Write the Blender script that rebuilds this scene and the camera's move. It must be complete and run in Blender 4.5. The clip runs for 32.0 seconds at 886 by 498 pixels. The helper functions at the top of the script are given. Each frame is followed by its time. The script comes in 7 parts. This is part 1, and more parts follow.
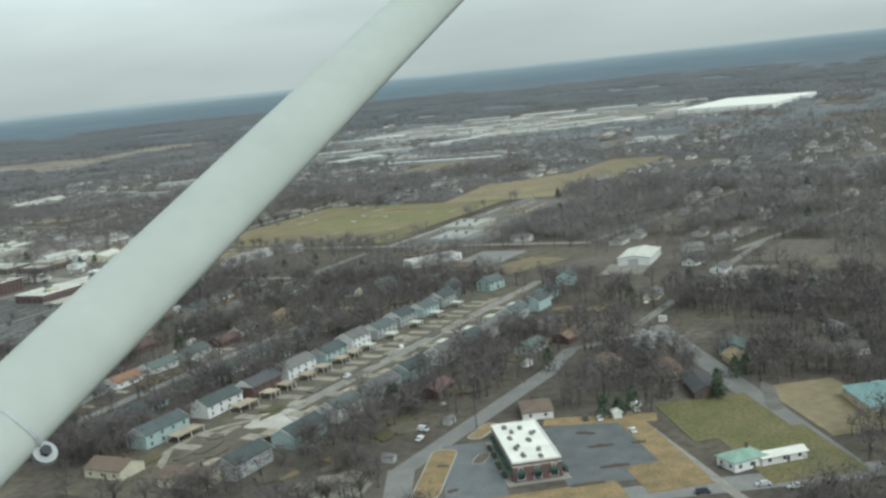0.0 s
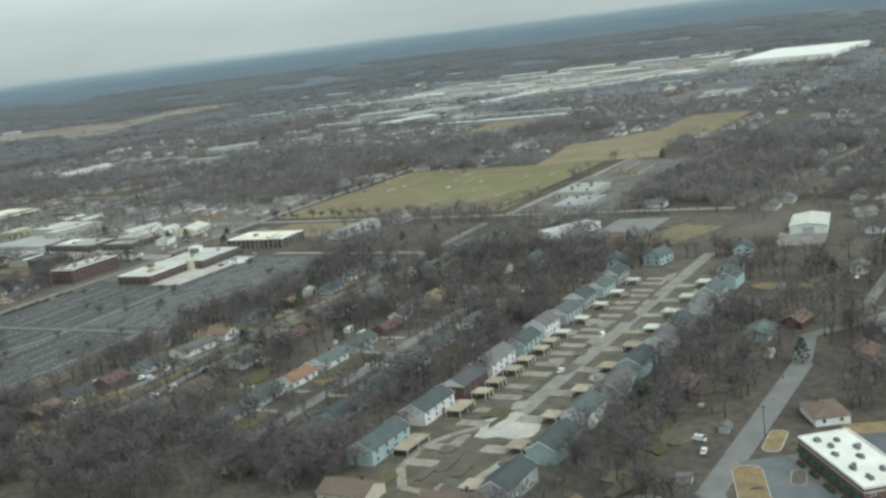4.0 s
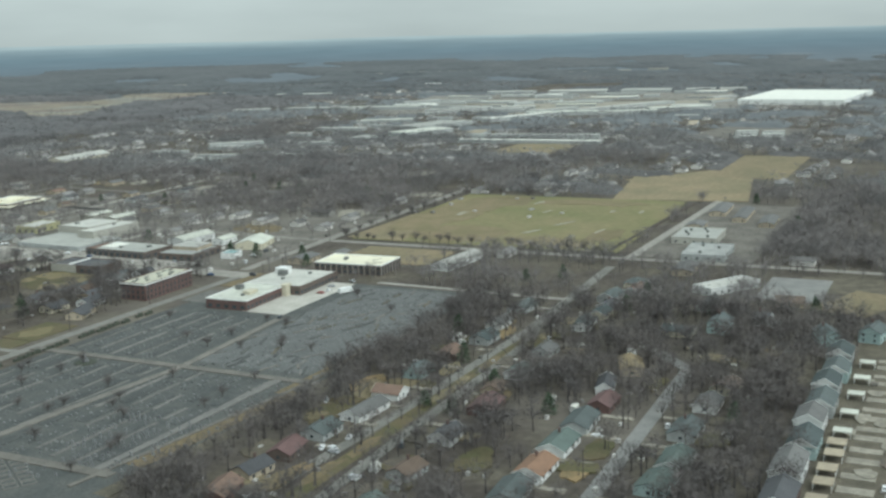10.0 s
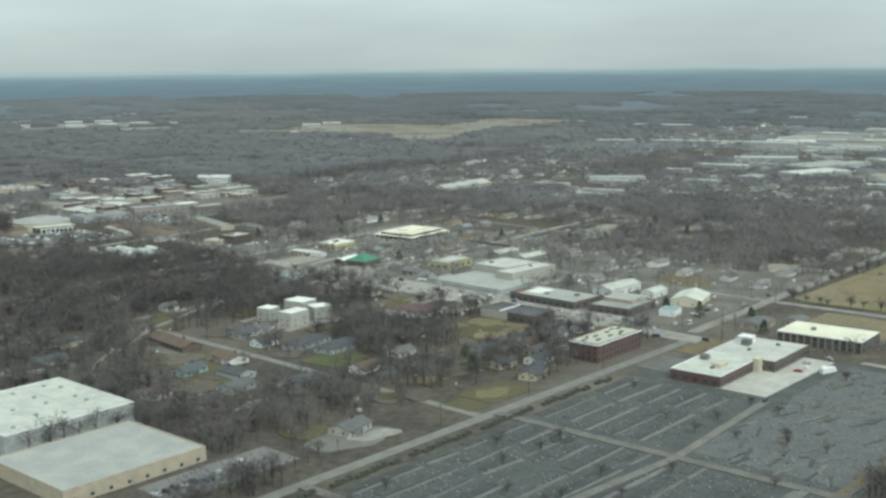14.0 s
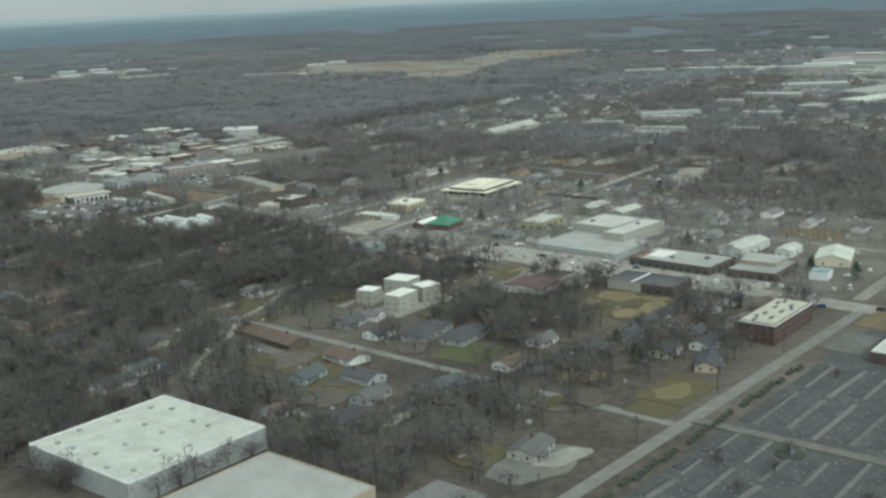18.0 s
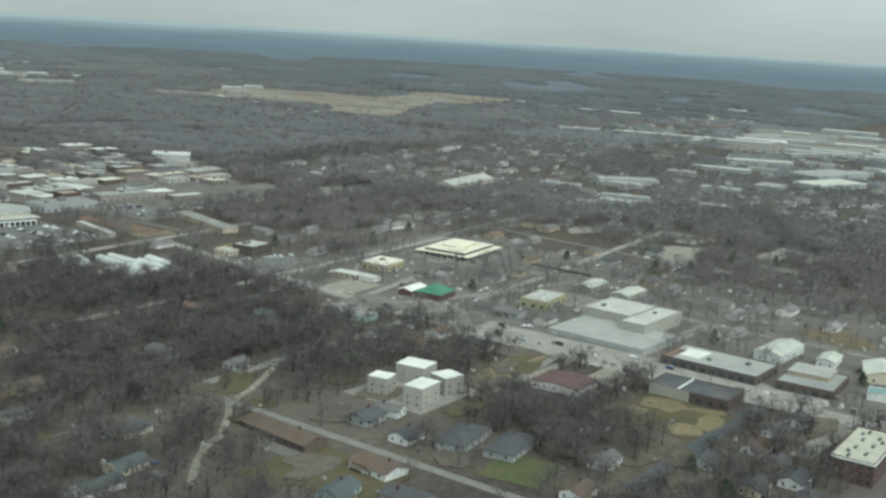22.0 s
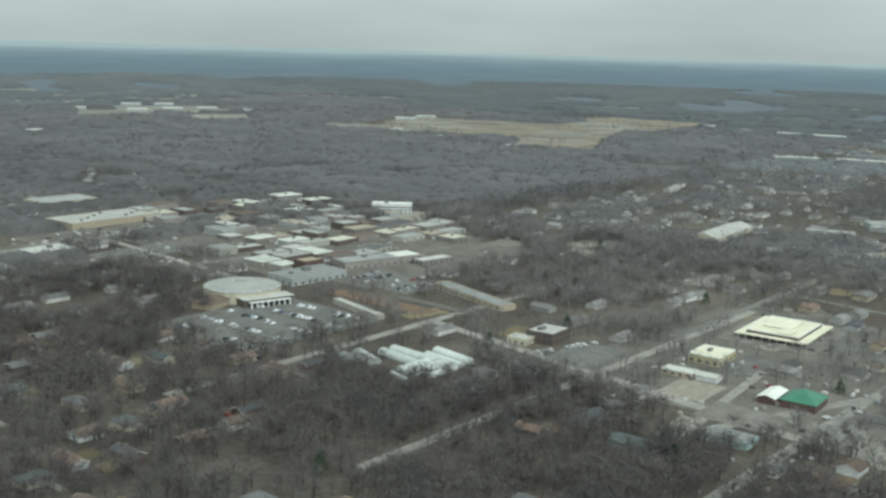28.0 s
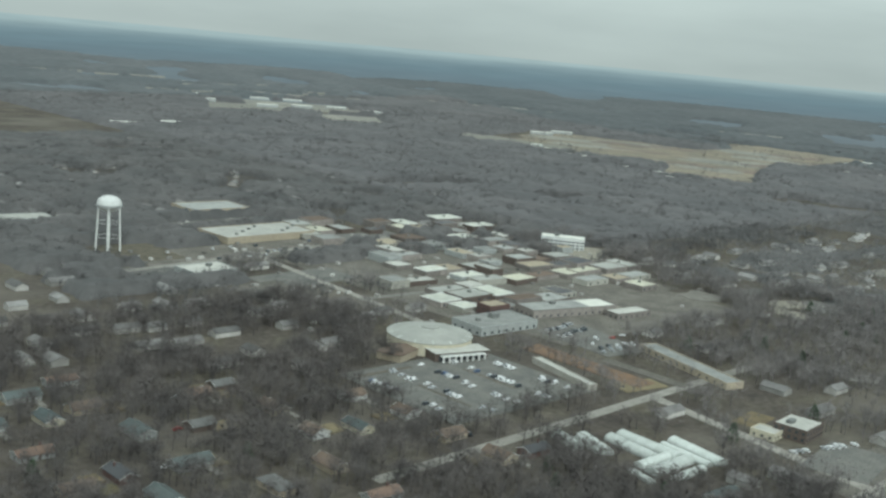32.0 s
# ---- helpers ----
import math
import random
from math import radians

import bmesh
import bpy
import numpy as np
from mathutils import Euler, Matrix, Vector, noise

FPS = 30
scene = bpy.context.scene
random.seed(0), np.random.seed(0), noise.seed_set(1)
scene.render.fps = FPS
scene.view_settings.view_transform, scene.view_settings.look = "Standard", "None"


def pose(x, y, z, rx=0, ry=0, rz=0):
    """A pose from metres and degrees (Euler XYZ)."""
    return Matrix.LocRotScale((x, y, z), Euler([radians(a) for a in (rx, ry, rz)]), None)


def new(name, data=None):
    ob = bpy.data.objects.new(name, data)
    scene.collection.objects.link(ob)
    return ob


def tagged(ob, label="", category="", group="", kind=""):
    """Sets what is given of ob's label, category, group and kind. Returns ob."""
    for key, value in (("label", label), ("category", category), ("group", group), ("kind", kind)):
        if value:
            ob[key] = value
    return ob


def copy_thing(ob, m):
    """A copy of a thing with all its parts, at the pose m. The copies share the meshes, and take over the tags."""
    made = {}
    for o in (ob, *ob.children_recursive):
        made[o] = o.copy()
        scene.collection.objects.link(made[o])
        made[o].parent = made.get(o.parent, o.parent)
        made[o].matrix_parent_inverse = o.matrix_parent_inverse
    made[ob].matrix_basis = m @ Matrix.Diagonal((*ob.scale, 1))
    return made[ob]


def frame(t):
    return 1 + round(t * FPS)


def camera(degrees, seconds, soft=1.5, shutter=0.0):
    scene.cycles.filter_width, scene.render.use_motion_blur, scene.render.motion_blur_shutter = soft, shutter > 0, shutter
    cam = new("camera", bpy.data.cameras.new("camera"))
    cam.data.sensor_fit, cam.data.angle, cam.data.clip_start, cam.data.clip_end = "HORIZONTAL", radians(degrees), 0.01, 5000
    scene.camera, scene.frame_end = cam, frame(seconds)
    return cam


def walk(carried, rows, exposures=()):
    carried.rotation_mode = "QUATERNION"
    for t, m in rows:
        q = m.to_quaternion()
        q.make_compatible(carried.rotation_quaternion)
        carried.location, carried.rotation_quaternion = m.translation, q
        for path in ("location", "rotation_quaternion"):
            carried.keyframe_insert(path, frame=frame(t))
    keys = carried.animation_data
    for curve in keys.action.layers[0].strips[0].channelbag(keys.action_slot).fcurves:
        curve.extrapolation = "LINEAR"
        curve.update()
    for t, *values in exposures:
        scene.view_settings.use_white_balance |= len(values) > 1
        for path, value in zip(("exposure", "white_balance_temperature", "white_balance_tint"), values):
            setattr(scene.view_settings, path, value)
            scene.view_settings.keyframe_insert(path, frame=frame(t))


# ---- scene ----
cam = camera(42.3, 32.0, soft=2.7)
METRES, EYE, TILT, LEAN, TURN = 900.0, 127.9, 0.0, 0.0, -60.2
ROWS = [
    (0.0, 0.0, 0.0, 0.0, -0.92, -8.9, 5.91),
    (0.5, -0.0127, 0.0085, 0.0018, -0.88, -9.93, 5.58),
    (1.0, -0.0239, 0.0177, 0.0029, -0.62, -8.47, 5.01),
    (1.5, -0.036, 0.0256, 0.0037, -0.73, -9.79, 5.44),
    (2.0, -0.048, 0.0342, 0.0052, -0.37, -10.43, 5.89),
    (2.5, -0.0602, 0.0423, 0.0059, -0.17, -10.89, 5.6),
    (3.0, -0.071, 0.0514, 0.0079, -0.36, -10.16, 5.57),
    (3.5, -0.0828, 0.0603, 0.0095, -0.85, -9.09, 6.0),
    (4.0, -0.0945, 0.0674, 0.0098, -1.11, -11.08, 6.93),
    (4.5, -0.1056, 0.0763, 0.0126, -1.14, -11.46, 7.3),
    (6.5, -0.1504, 0.1111, 0.0168, -2.94, -11.6, 7.66),
    (7.0, -0.1619, 0.1202, 0.0178, -2.79, -11.32, 7.05),
    (7.5, -0.1738, 0.1288, 0.0181, -3.16, -11.14, 6.37),
    (8.0, -0.1853, 0.1372, 0.0178, -3.7, -11.57, 5.42),
    (8.5, -0.1971, 0.1467, 0.0198, -3.98, -11.53, 4.82),
    (9.0, -0.2091, 0.1553, 0.0204, -4.55, -12.25, 4.23),
    (9.5, -0.2201, 0.165, 0.0217, -3.95, -12.45, 3.36),
    (10.0, -0.2322, 0.1743, 0.0221, -4.39, -10.96, 1.55),
    (10.5, -0.2434, 0.1833, 0.0232, -5.1, -11.27, 0.95),
    (11.0, -0.2549, 0.1928, 0.0247, -5.18, -10.7, 0.54),
    (11.5, -0.2677, 0.202, 0.0251, -5.77, -10.67, -0.14),
    (12.0, -0.279, 0.2112, 0.0249, -3.25, -12.87, 0.34),
    (12.5, -0.2914, 0.2209, 0.0257, -0.58, -13.82, -0.61),
    (13.0, -0.3022, 0.2301, 0.0272, 1.36, -14.73, -0.04),
    (13.5, -0.317, 0.2403, 0.0301, 6.03, -12.13, 1.44),
    (14.0, -0.3278, 0.2517, 0.0298, 11.5, -9.42, 0.61),
    (14.5, -0.3376, 0.261, 0.0292, 10.28, -9.93, 0.1),
    (16.5, -0.387, 0.2966, 0.034, 8.52, -12.89, 0.96),
    (17.0, -0.3996, 0.3069, 0.036, 8.48, -13.99, 1.29),
    (17.5, -0.4116, 0.3173, 0.0369, 9.13, -13.34, 1.72),
    (18.0, -0.4251, 0.3283, 0.0384, 10.33, -12.86, 2.79),
    (18.5, -0.436, 0.3381, 0.0386, 10.62, -11.77, 2.69),
    (19.0, -0.4473, 0.3484, 0.0398, 9.49, -11.93, 3.07),
    (19.5, -0.459, 0.3576, 0.0403, 7.7, -12.54, 1.61),
    (20.0, -0.4731, 0.3678, 0.0415, 6.71, -11.65, 0.22),
    (20.5, -0.4846, 0.377, 0.042, 6.02, -12.55, -1.79),
    (21.0, -0.4973, 0.3876, 0.0444, 5.77, -11.98, -1.59),
    (21.5, -0.5102, 0.398, 0.0434, 5.37, -10.57, -2.59),
    (22.0, -0.5228, 0.4081, 0.044, 5.16, -11.14, -3.26),
    (22.5, -0.5354, 0.4185, 0.0471, 3.22, -11.57, 0.15),
    (23.0, -0.5484, 0.4289, 0.0474, 3.56, -10.77, 0.05),
    (23.5, -0.5604, 0.4394, 0.0486, 4.09, -10.2, -0.24),
    (24.0, -0.572, 0.4494, 0.049, 4.55, -10.07, -0.73),
    (24.5, -0.5847, 0.4605, 0.0507, 5.27, -7.61, 1.76),
    (25.0, -0.5979, 0.471, 0.0538, 6.65, -9.49, 0.82),
    (25.5, -0.61, 0.4812, 0.0514, 8.5, -8.72, -0.34),
    (26.0, -0.6233, 0.4914, 0.0519, 9.52, -8.63, 0.83),
    (26.5, -0.6359, 0.5009, 0.0541, 9.63, -10.5, 2.03),
    (28.5, -0.6852, 0.5417, 0.0587, 10.88, -9.98, -2.97),
    (29.0, -0.6989, 0.5517, 0.059, 10.02, -9.64, -3.95),
    (29.5, -0.7111, 0.5614, 0.0598, 10.8, -11.07, -5.06),
    (30.0, -0.7257, 0.5732, 0.0594, 12.08, -9.62, -5.12),
    (30.5, -0.7381, 0.5836, 0.0615, 13.38, -12.29, -5.55),
    (31.0, -0.7525, 0.5948, 0.0638, 14.49, -12.04, -6.0),
    (31.5, -0.7655, 0.6057, 0.0643, 15.55, -11.84, -5.95),
    (32.0, -0.7788, 0.617, 0.0666, 16.41, -10.75, -5.0),
]
walk(cam, [(t, pose(0, 0, EYE, TILT, LEAN, TURN) @ pose(METRES * x, METRES * y, METRES * z, 90 + pitch, roll, yaw)) for t, x, y, z, yaw, pitch, roll in ROWS],
     exposures=[(0.0, 0.37, 5850.0, -1.0), (9.0, 0.42, 5810.0, -1.6), (13.0, 0.44, 5790.0, -3.2), (14.5, 0.45, 5830.0, -4.2), (17.0, 0.22, 5830.0, -4.0), (20.0, 0.29, 5830.0, -3.8), (24.0, 0.37, 5840.0, -3.4), (32.0, 0.33, 5840.0, -4.4)])

# ---- world and light: a bright overcast winter day ----
SUN_EL, SUN_AZ = 45.0, 250.0
world = bpy.data.worlds.new("overcast_sky")
scene.world = world
world.use_nodes = True
wt = world.node_tree
wt.nodes.clear()
w_out = wt.nodes.new("ShaderNodeOutputWorld")
w_bg = wt.nodes.new("ShaderNodeBackground")
w_sky = wt.nodes.new("ShaderNodeTexSky")
w_sky.sky_type, w_sky.sun_disc = "NISHITA", False
w_sky.sun_elevation, w_sky.sun_rotation = radians(SUN_EL), radians(90 - SUN_AZ)
w_sky.air_density, w_sky.dust_density = 1.0, 3.0
w_co = wt.nodes.new("ShaderNodeTexCoord")
w_map = wt.nodes.new("ShaderNodeMapping")
w_map.inputs["Scale"].default_value = (1.0, 1.0, 5.0)
w_noise = wt.nodes.new("ShaderNodeTexNoise")
w_noise.inputs["Scale"].default_value, w_noise.inputs["Detail"].default_value = 3.0, 6.0
w_ramp = wt.nodes.new("ShaderNodeValToRGB")
w_ramp.color_ramp.elements[0].position, w_ramp.color_ramp.elements[0].color = 0.3, (5.3, 5.45, 5.2, 1)
w_ramp.color_ramp.elements[1].position, w_ramp.color_ramp.elements[1].color = 0.7, (6.9, 7.05, 6.65, 1)
w_mix = wt.nodes.new("ShaderNodeMixRGB")
w_mix.inputs["Fac"].default_value = 0.9
wt.links.new(w_co.outputs["Generated"], w_map.inputs["Vector"])
wt.links.new(w_map.outputs["Vector"], w_noise.inputs["Vector"])
wt.links.new(w_noise.outputs["Fac"], w_ramp.inputs["Fac"])
wt.links.new(w_sky.outputs["Color"], w_mix.inputs["Color1"])
wt.links.new(w_ramp.outputs["Color"], w_mix.inputs["Color2"])
w_xyz = wt.nodes.new("ShaderNodeSeparateXYZ")
wt.links.new(w_co.outputs["Generated"], w_xyz.inputs["Vector"])
w_low = wt.nodes.new("ShaderNodeMapRange")   # the cloud deck is greyer low over the country
w_low.inputs["From Min"].default_value, w_low.inputs["From Max"].default_value = -0.01, 0.13
w_low.inputs["To Min"].default_value, w_low.inputs["To Max"].default_value = 0.62, 1.0
wt.links.new(w_xyz.outputs["Z"], w_low.inputs["Value"])
w_dim = wt.nodes.new("ShaderNodeVectorMath")
w_dim.operation = "SCALE"
wt.links.new(w_mix.outputs["Color"], w_dim.inputs[0])
wt.links.new(w_low.outputs["Result"], w_dim.inputs["Scale"])
wt.links.new(w_dim.outputs["Vector"], w_bg.inputs["Color"])
w_bg.inputs["Strength"].default_value = 0.11
wt.links.new(w_bg.outputs["Background"], w_out.inputs["Surface"])
sun = new("sun", bpy.data.lights.new("sun", "SUN"))
sun.data.energy, sun.data.angle, sun.data.color = 1.5, radians(36), (1.0, 0.97, 0.93)
sun.rotation_euler = (radians(90 - SUN_EL), 0, radians(SUN_AZ + 90))


# ---- materials ----
def mat(name, c1, c2=None, size=3.0, rough=0.85, bump=0.0, rnd=0.12, metal=0.0, island=False, fine=0.18, spec=0.3):
    """Two base colours mixed by noise of that size in metres, with a finer grain and a shift per object or per piece."""
    m = bpy.data.materials.new(name)
    m.use_nodes = True
    nt = m.node_tree
    b = nt.nodes["Principled BSDF"]
    geo = nt.nodes.new("ShaderNodeNewGeometry")
    n1 = nt.nodes.new("ShaderNodeTexNoise")
    n1.inputs["Scale"].default_value, n1.inputs["Detail"].default_value = 1.0 / size, 4.0
    n2 = nt.nodes.new("ShaderNodeTexNoise")
    n2.inputs["Scale"].default_value, n2.inputs["Detail"].default_value = 9.0 / size, 3.0
    for n in (n1, n2):
        nt.links.new(geo.outputs["Position"], n.inputs["Vector"])
    ramp = nt.nodes.new("ShaderNodeValToRGB")
    ramp.color_ramp.elements[0].position, ramp.color_ramp.elements[1].position = 0.36, 0.64
    ramp.color_ramp.elements[0].color = (*c1, 1)
    ramp.color_ramp.elements[1].color = (*(c2 or [v * 0.85 for v in c1]), 1)
    nt.links.new(n1.outputs["Fac"], ramp.inputs["Fac"])
    rng = nt.nodes.new("ShaderNodeMapRange")
    rng.inputs["From Min"].default_value, rng.inputs["From Max"].default_value = 0.25, 0.75
    rng.inputs["To Min"].default_value, rng.inputs["To Max"].default_value = 1 - fine, 1 + fine
    nt.links.new(n2.outputs["Fac"], rng.inputs["Value"])
    r2 = nt.nodes.new("ShaderNodeMapRange")
    r2.inputs["To Min"].default_value, r2.inputs["To Max"].default_value = 1 - rnd, 1 + rnd
    if island:
        nt.links.new(geo.outputs["Random Per Island"], r2.inputs["Value"])
    else:
        info = nt.nodes.new("ShaderNodeObjectInfo")
        nt.links.new(info.outputs["Random"], r2.inputs["Value"])
    mul = nt.nodes.new("ShaderNodeMath")
    mul.operation = "MULTIPLY"
    nt.links.new(rng.outputs["Result"], mul.inputs[0])
    nt.links.new(r2.outputs["Result"], mul.inputs[1])
    sc = nt.nodes.new("ShaderNodeVectorMath")
    sc.operation = "SCALE"
    nt.links.new(ramp.outputs["Color"], sc.inputs[0])
    nt.links.new(mul.outputs["Value"], sc.inputs["Scale"])
    nt.links.new(sc.outputs["Vector"], b.inputs["Base Color"])
    b.inputs["Roughness"].default_value, b.inputs["Metallic"].default_value = rough, metal
    b.inputs["Specular IOR Level"].default_value = spec
    if bump:
        bp = nt.nodes.new("ShaderNodeBump")
        bp.inputs["Strength"].default_value, bp.inputs["Distance"].default_value = 0.6, bump
        nt.links.new(n2.outputs["Fac"], bp.inputs["Height"])
        nt.links.new(bp.outputs["Normal"], b.inputs["Normal"])
    return m


def ground_mat():
    """Winter ground: leaf litter, dead grass and some olive turf in patches."""
    m = bpy.data.materials.new("winter_ground")
    m.use_nodes = True
    nt = m.node_tree
    b = nt.nodes["Principled BSDF"]
    b.inputs["Roughness"].default_value, b.inputs["Specular IOR Level"].default_value = 0.95, 0.1
    geo = nt.nodes.new("ShaderNodeNewGeometry")

    def noise_node(size, detail):
        n = nt.nodes.new("ShaderNodeTexNoise")
        n.inputs["Scale"].default_value, n.inputs["Detail"].default_value = 1.0 / size, detail
        nt.links.new(geo.outputs["Position"], n.inputs["Vector"])
        return n
    ramp = nt.nodes.new("ShaderNodeValToRGB")
    ramp.color_ramp.elements[0].position, ramp.color_ramp.elements[0].color = 0.32, (0.072, 0.062, 0.055, 1)
    ramp.color_ramp.elements[1].position, ramp.color_ramp.elements[1].color = 0.72, (0.135, 0.115, 0.094, 1)
    e = ramp.color_ramp.elements.new(0.5)
    e.color = (0.095, 0.082, 0.069, 1)
    e = ramp.color_ramp.elements.new(0.6)
    e.color = (0.105, 0.093, 0.073, 1)
    nt.links.new(noise_node(34, 6).outputs["Fac"], ramp.inputs["Fac"])
    fine = nt.nodes.new("ShaderNodeMapRange")
    fine.inputs["From Min"].default_value, fine.inputs["From Max"].default_value = 0.3, 0.7
    fine.inputs["To Min"].default_value, fine.inputs["To Max"].default_value = 0.75, 1.3
    nt.links.new(noise_node(4, 5).outputs["Fac"], fine.inputs["Value"])
    sc = nt.nodes.new("ShaderNodeVectorMath")
    sc.operation = "SCALE"
    nt.links.new(ramp.outputs["Color"], sc.inputs[0])
    nt.links.new(fine.outputs["Result"], sc.inputs["Scale"])
    tract = nt.nodes.new("ShaderNodeMapRange")
    tract.inputs["From Min"].default_value, tract.inputs["From Max"].default_value = 0.5, 0.66
    tract.inputs["To Max"].default_value = 0.5
    nt.links.new(noise_node(120, 5).outputs["Fac"], tract.inputs["Value"])
    pale = nt.nodes.new("ShaderNodeMixRGB")
    pale.inputs["Color2"].default_value = (0.195, 0.174, 0.15, 1)
    nt.links.new(tract.outputs["Result"], pale.inputs["Fac"])
    nt.links.new(sc.outputs["Vector"], pale.inputs["Color1"])
    nt.links.new(pale.outputs["Color"], b.inputs["Base Color"])
    return m


def haze_mat():
    """The far country at the horizon: self-glowing blue-grey backdrop with haze painted by height."""
    m = bpy.data.materials.new("far_country_haze")
    m.use_nodes = True
    nt = m.node_tree
    nt.nodes.clear()
    out = nt.nodes.new("ShaderNodeOutputMaterial")
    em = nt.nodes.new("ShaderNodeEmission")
    geo = nt.nodes.new("ShaderNodeNewGeometry")
    mp = nt.nodes.new("ShaderNodeMapping")
    mp.inputs["Scale"].default_value = (1 / 420, 1 / 420, 1 / 22)
    n = nt.nodes.new("ShaderNodeTexNoise")
    n.inputs["Scale"].default_value, n.inputs["Detail"].default_value = 1.0, 6.0
    nt.links.new(geo.outputs["Position"], mp.inputs["Vector"])
    nt.links.new(mp.outputs["Vector"], n.inputs["Vector"])
    xyz = nt.nodes.new("ShaderNodeSeparateXYZ")
    nt.links.new(geo.outputs["Position"], xyz.inputs["Vector"])
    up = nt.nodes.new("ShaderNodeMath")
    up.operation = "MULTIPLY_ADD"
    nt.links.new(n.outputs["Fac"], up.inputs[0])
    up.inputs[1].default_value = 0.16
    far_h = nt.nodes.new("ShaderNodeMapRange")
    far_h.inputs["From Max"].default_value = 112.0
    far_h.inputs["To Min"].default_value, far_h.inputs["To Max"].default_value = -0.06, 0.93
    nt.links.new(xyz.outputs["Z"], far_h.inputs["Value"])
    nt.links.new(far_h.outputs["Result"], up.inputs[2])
    # haze painted as emission: the land pales into the sky's tone upwards
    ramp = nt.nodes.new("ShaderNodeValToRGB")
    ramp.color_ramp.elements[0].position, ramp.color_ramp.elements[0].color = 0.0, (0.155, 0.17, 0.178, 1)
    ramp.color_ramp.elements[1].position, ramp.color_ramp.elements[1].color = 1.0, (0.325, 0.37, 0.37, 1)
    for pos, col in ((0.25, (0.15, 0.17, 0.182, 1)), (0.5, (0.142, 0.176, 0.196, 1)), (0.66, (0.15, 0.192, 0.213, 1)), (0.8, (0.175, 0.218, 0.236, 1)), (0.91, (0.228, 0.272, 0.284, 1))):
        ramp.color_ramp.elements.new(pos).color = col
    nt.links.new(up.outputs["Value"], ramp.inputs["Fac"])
    def streaks(sx, sz, detail):
        mp2 = nt.nodes.new("ShaderNodeMapping")
        mp2.inputs["Scale"].default_value = (1 / sx, 1 / sx, 1 / sz)
        n2 = nt.nodes.new("ShaderNodeTexNoise")
        n2.inputs["Scale"].default_value, n2.inputs["Detail"].default_value = 1.0, detail
        nt.links.new(geo.outputs["Position"], mp2.inputs["Vector"])
        nt.links.new(mp2.outputs["Vector"], n2.inputs["Vector"])
        return n2
    grain = nt.nodes.new("ShaderNodeMapRange")
    grain.inputs["From Min"].default_value, grain.inputs["From Max"].default_value = 0.3, 0.7
    grain.inputs["To Min"].default_value, grain.inputs["To Max"].default_value = 0.95, 1.05
    nt.links.new(streaks(160, 9, 5).outputs["Fac"], grain.inputs["Value"])
    sc = nt.nodes.new("ShaderNodeVectorMath")
    sc.operation = "SCALE"
    nt.links.new(ramp.outputs["Color"], sc.inputs[0])
    nt.links.new(grain.outputs["Result"], sc.inputs["Scale"])
    spots = nt.nodes.new("ShaderNodeMapRange")   # pale fields, only in the nearer part
    spots.inputs["From Min"].default_value, spots.inputs["From Max"].default_value = 0.62, 0.72
    spots.inputs["To Max"].default_value = 0.3
    nt.links.new(streaks(150, 7, 4).outputs["Fac"], spots.inputs["Value"])
    low = nt.nodes.new("ShaderNodeMapRange")
    low.inputs["From Min"].default_value, low.inputs["From Max"].default_value = 70.0, 25.0
    nt.links.new(xyz.outputs["Z"], low.inputs["Value"])
    both = nt.nodes.new("ShaderNodeMath")
    both.operation = "MULTIPLY"
    nt.links.new(spots.outputs["Result"], both.inputs[0])
    nt.links.new(low.outputs["Result"], both.inputs[1])
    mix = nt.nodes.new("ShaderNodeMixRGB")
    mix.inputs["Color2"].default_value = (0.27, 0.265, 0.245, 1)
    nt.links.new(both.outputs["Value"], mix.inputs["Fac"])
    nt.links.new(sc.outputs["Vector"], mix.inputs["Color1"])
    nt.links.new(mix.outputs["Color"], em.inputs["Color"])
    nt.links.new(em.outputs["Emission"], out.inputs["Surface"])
    return m


GROUND, FAR = ground_mat(), haze_mat()
BLUE_ASPHALT = mat("blue_grey_asphalt", (0.115, 0.122, 0.127), (0.15, 0.155, 0.157), 8, 0.88, fine=0.15)
ASPHALT = mat("asphalt", (0.17, 0.167, 0.16), (0.21, 0.204, 0.192), 9, 0.9, fine=0.12)
DARK_ASPHALT = mat("dark_asphalt", (0.07, 0.075, 0.08), (0.1, 0.105, 0.11), 12, 0.85)
CONCRETE = mat("worn_concrete", (0.3, 0.28, 0.25), (0.23, 0.215, 0.19), 7, 0.9)
ROAD_GREY = mat("worn_grey_road", (0.205, 0.196, 0.175), (0.165, 0.158, 0.142), 6, 0.9, fine=0.2)
PALE_DRIVE = mat("dusty_drive", (0.3, 0.275, 0.225), (0.215, 0.197, 0.163), 4, 0.95, fine=0.3)
PALE_CONCRETE = mat("pale_concrete", (0.42, 0.4, 0.36), (0.34, 0.32, 0.28), 8, 0.9)
FIELD_WORN = mat("worn_field_soil", (0.3, 0.28, 0.22), (0.24, 0.22, 0.16), 4, 0.95, fine=0.25)
FIELD_TAN = mat("tan_field_grass", (0.205, 0.163, 0.098), (0.165, 0.14, 0.076), 18, 0.95, fine=0.2)
GRAVEL = mat("gravel", (0.24, 0.225, 0.2), (0.17, 0.155, 0.135), 10, 0.95)
TURF = mat("green_turf", (0.148, 0.144, 0.066), (0.195, 0.167, 0.09), 45, 0.95, fine=0.15)
DRY_GRASS = mat("dry_grass", (0.225, 0.18, 0.112), (0.172, 0.147, 0.09), 40, 0.95, fine=0.2)
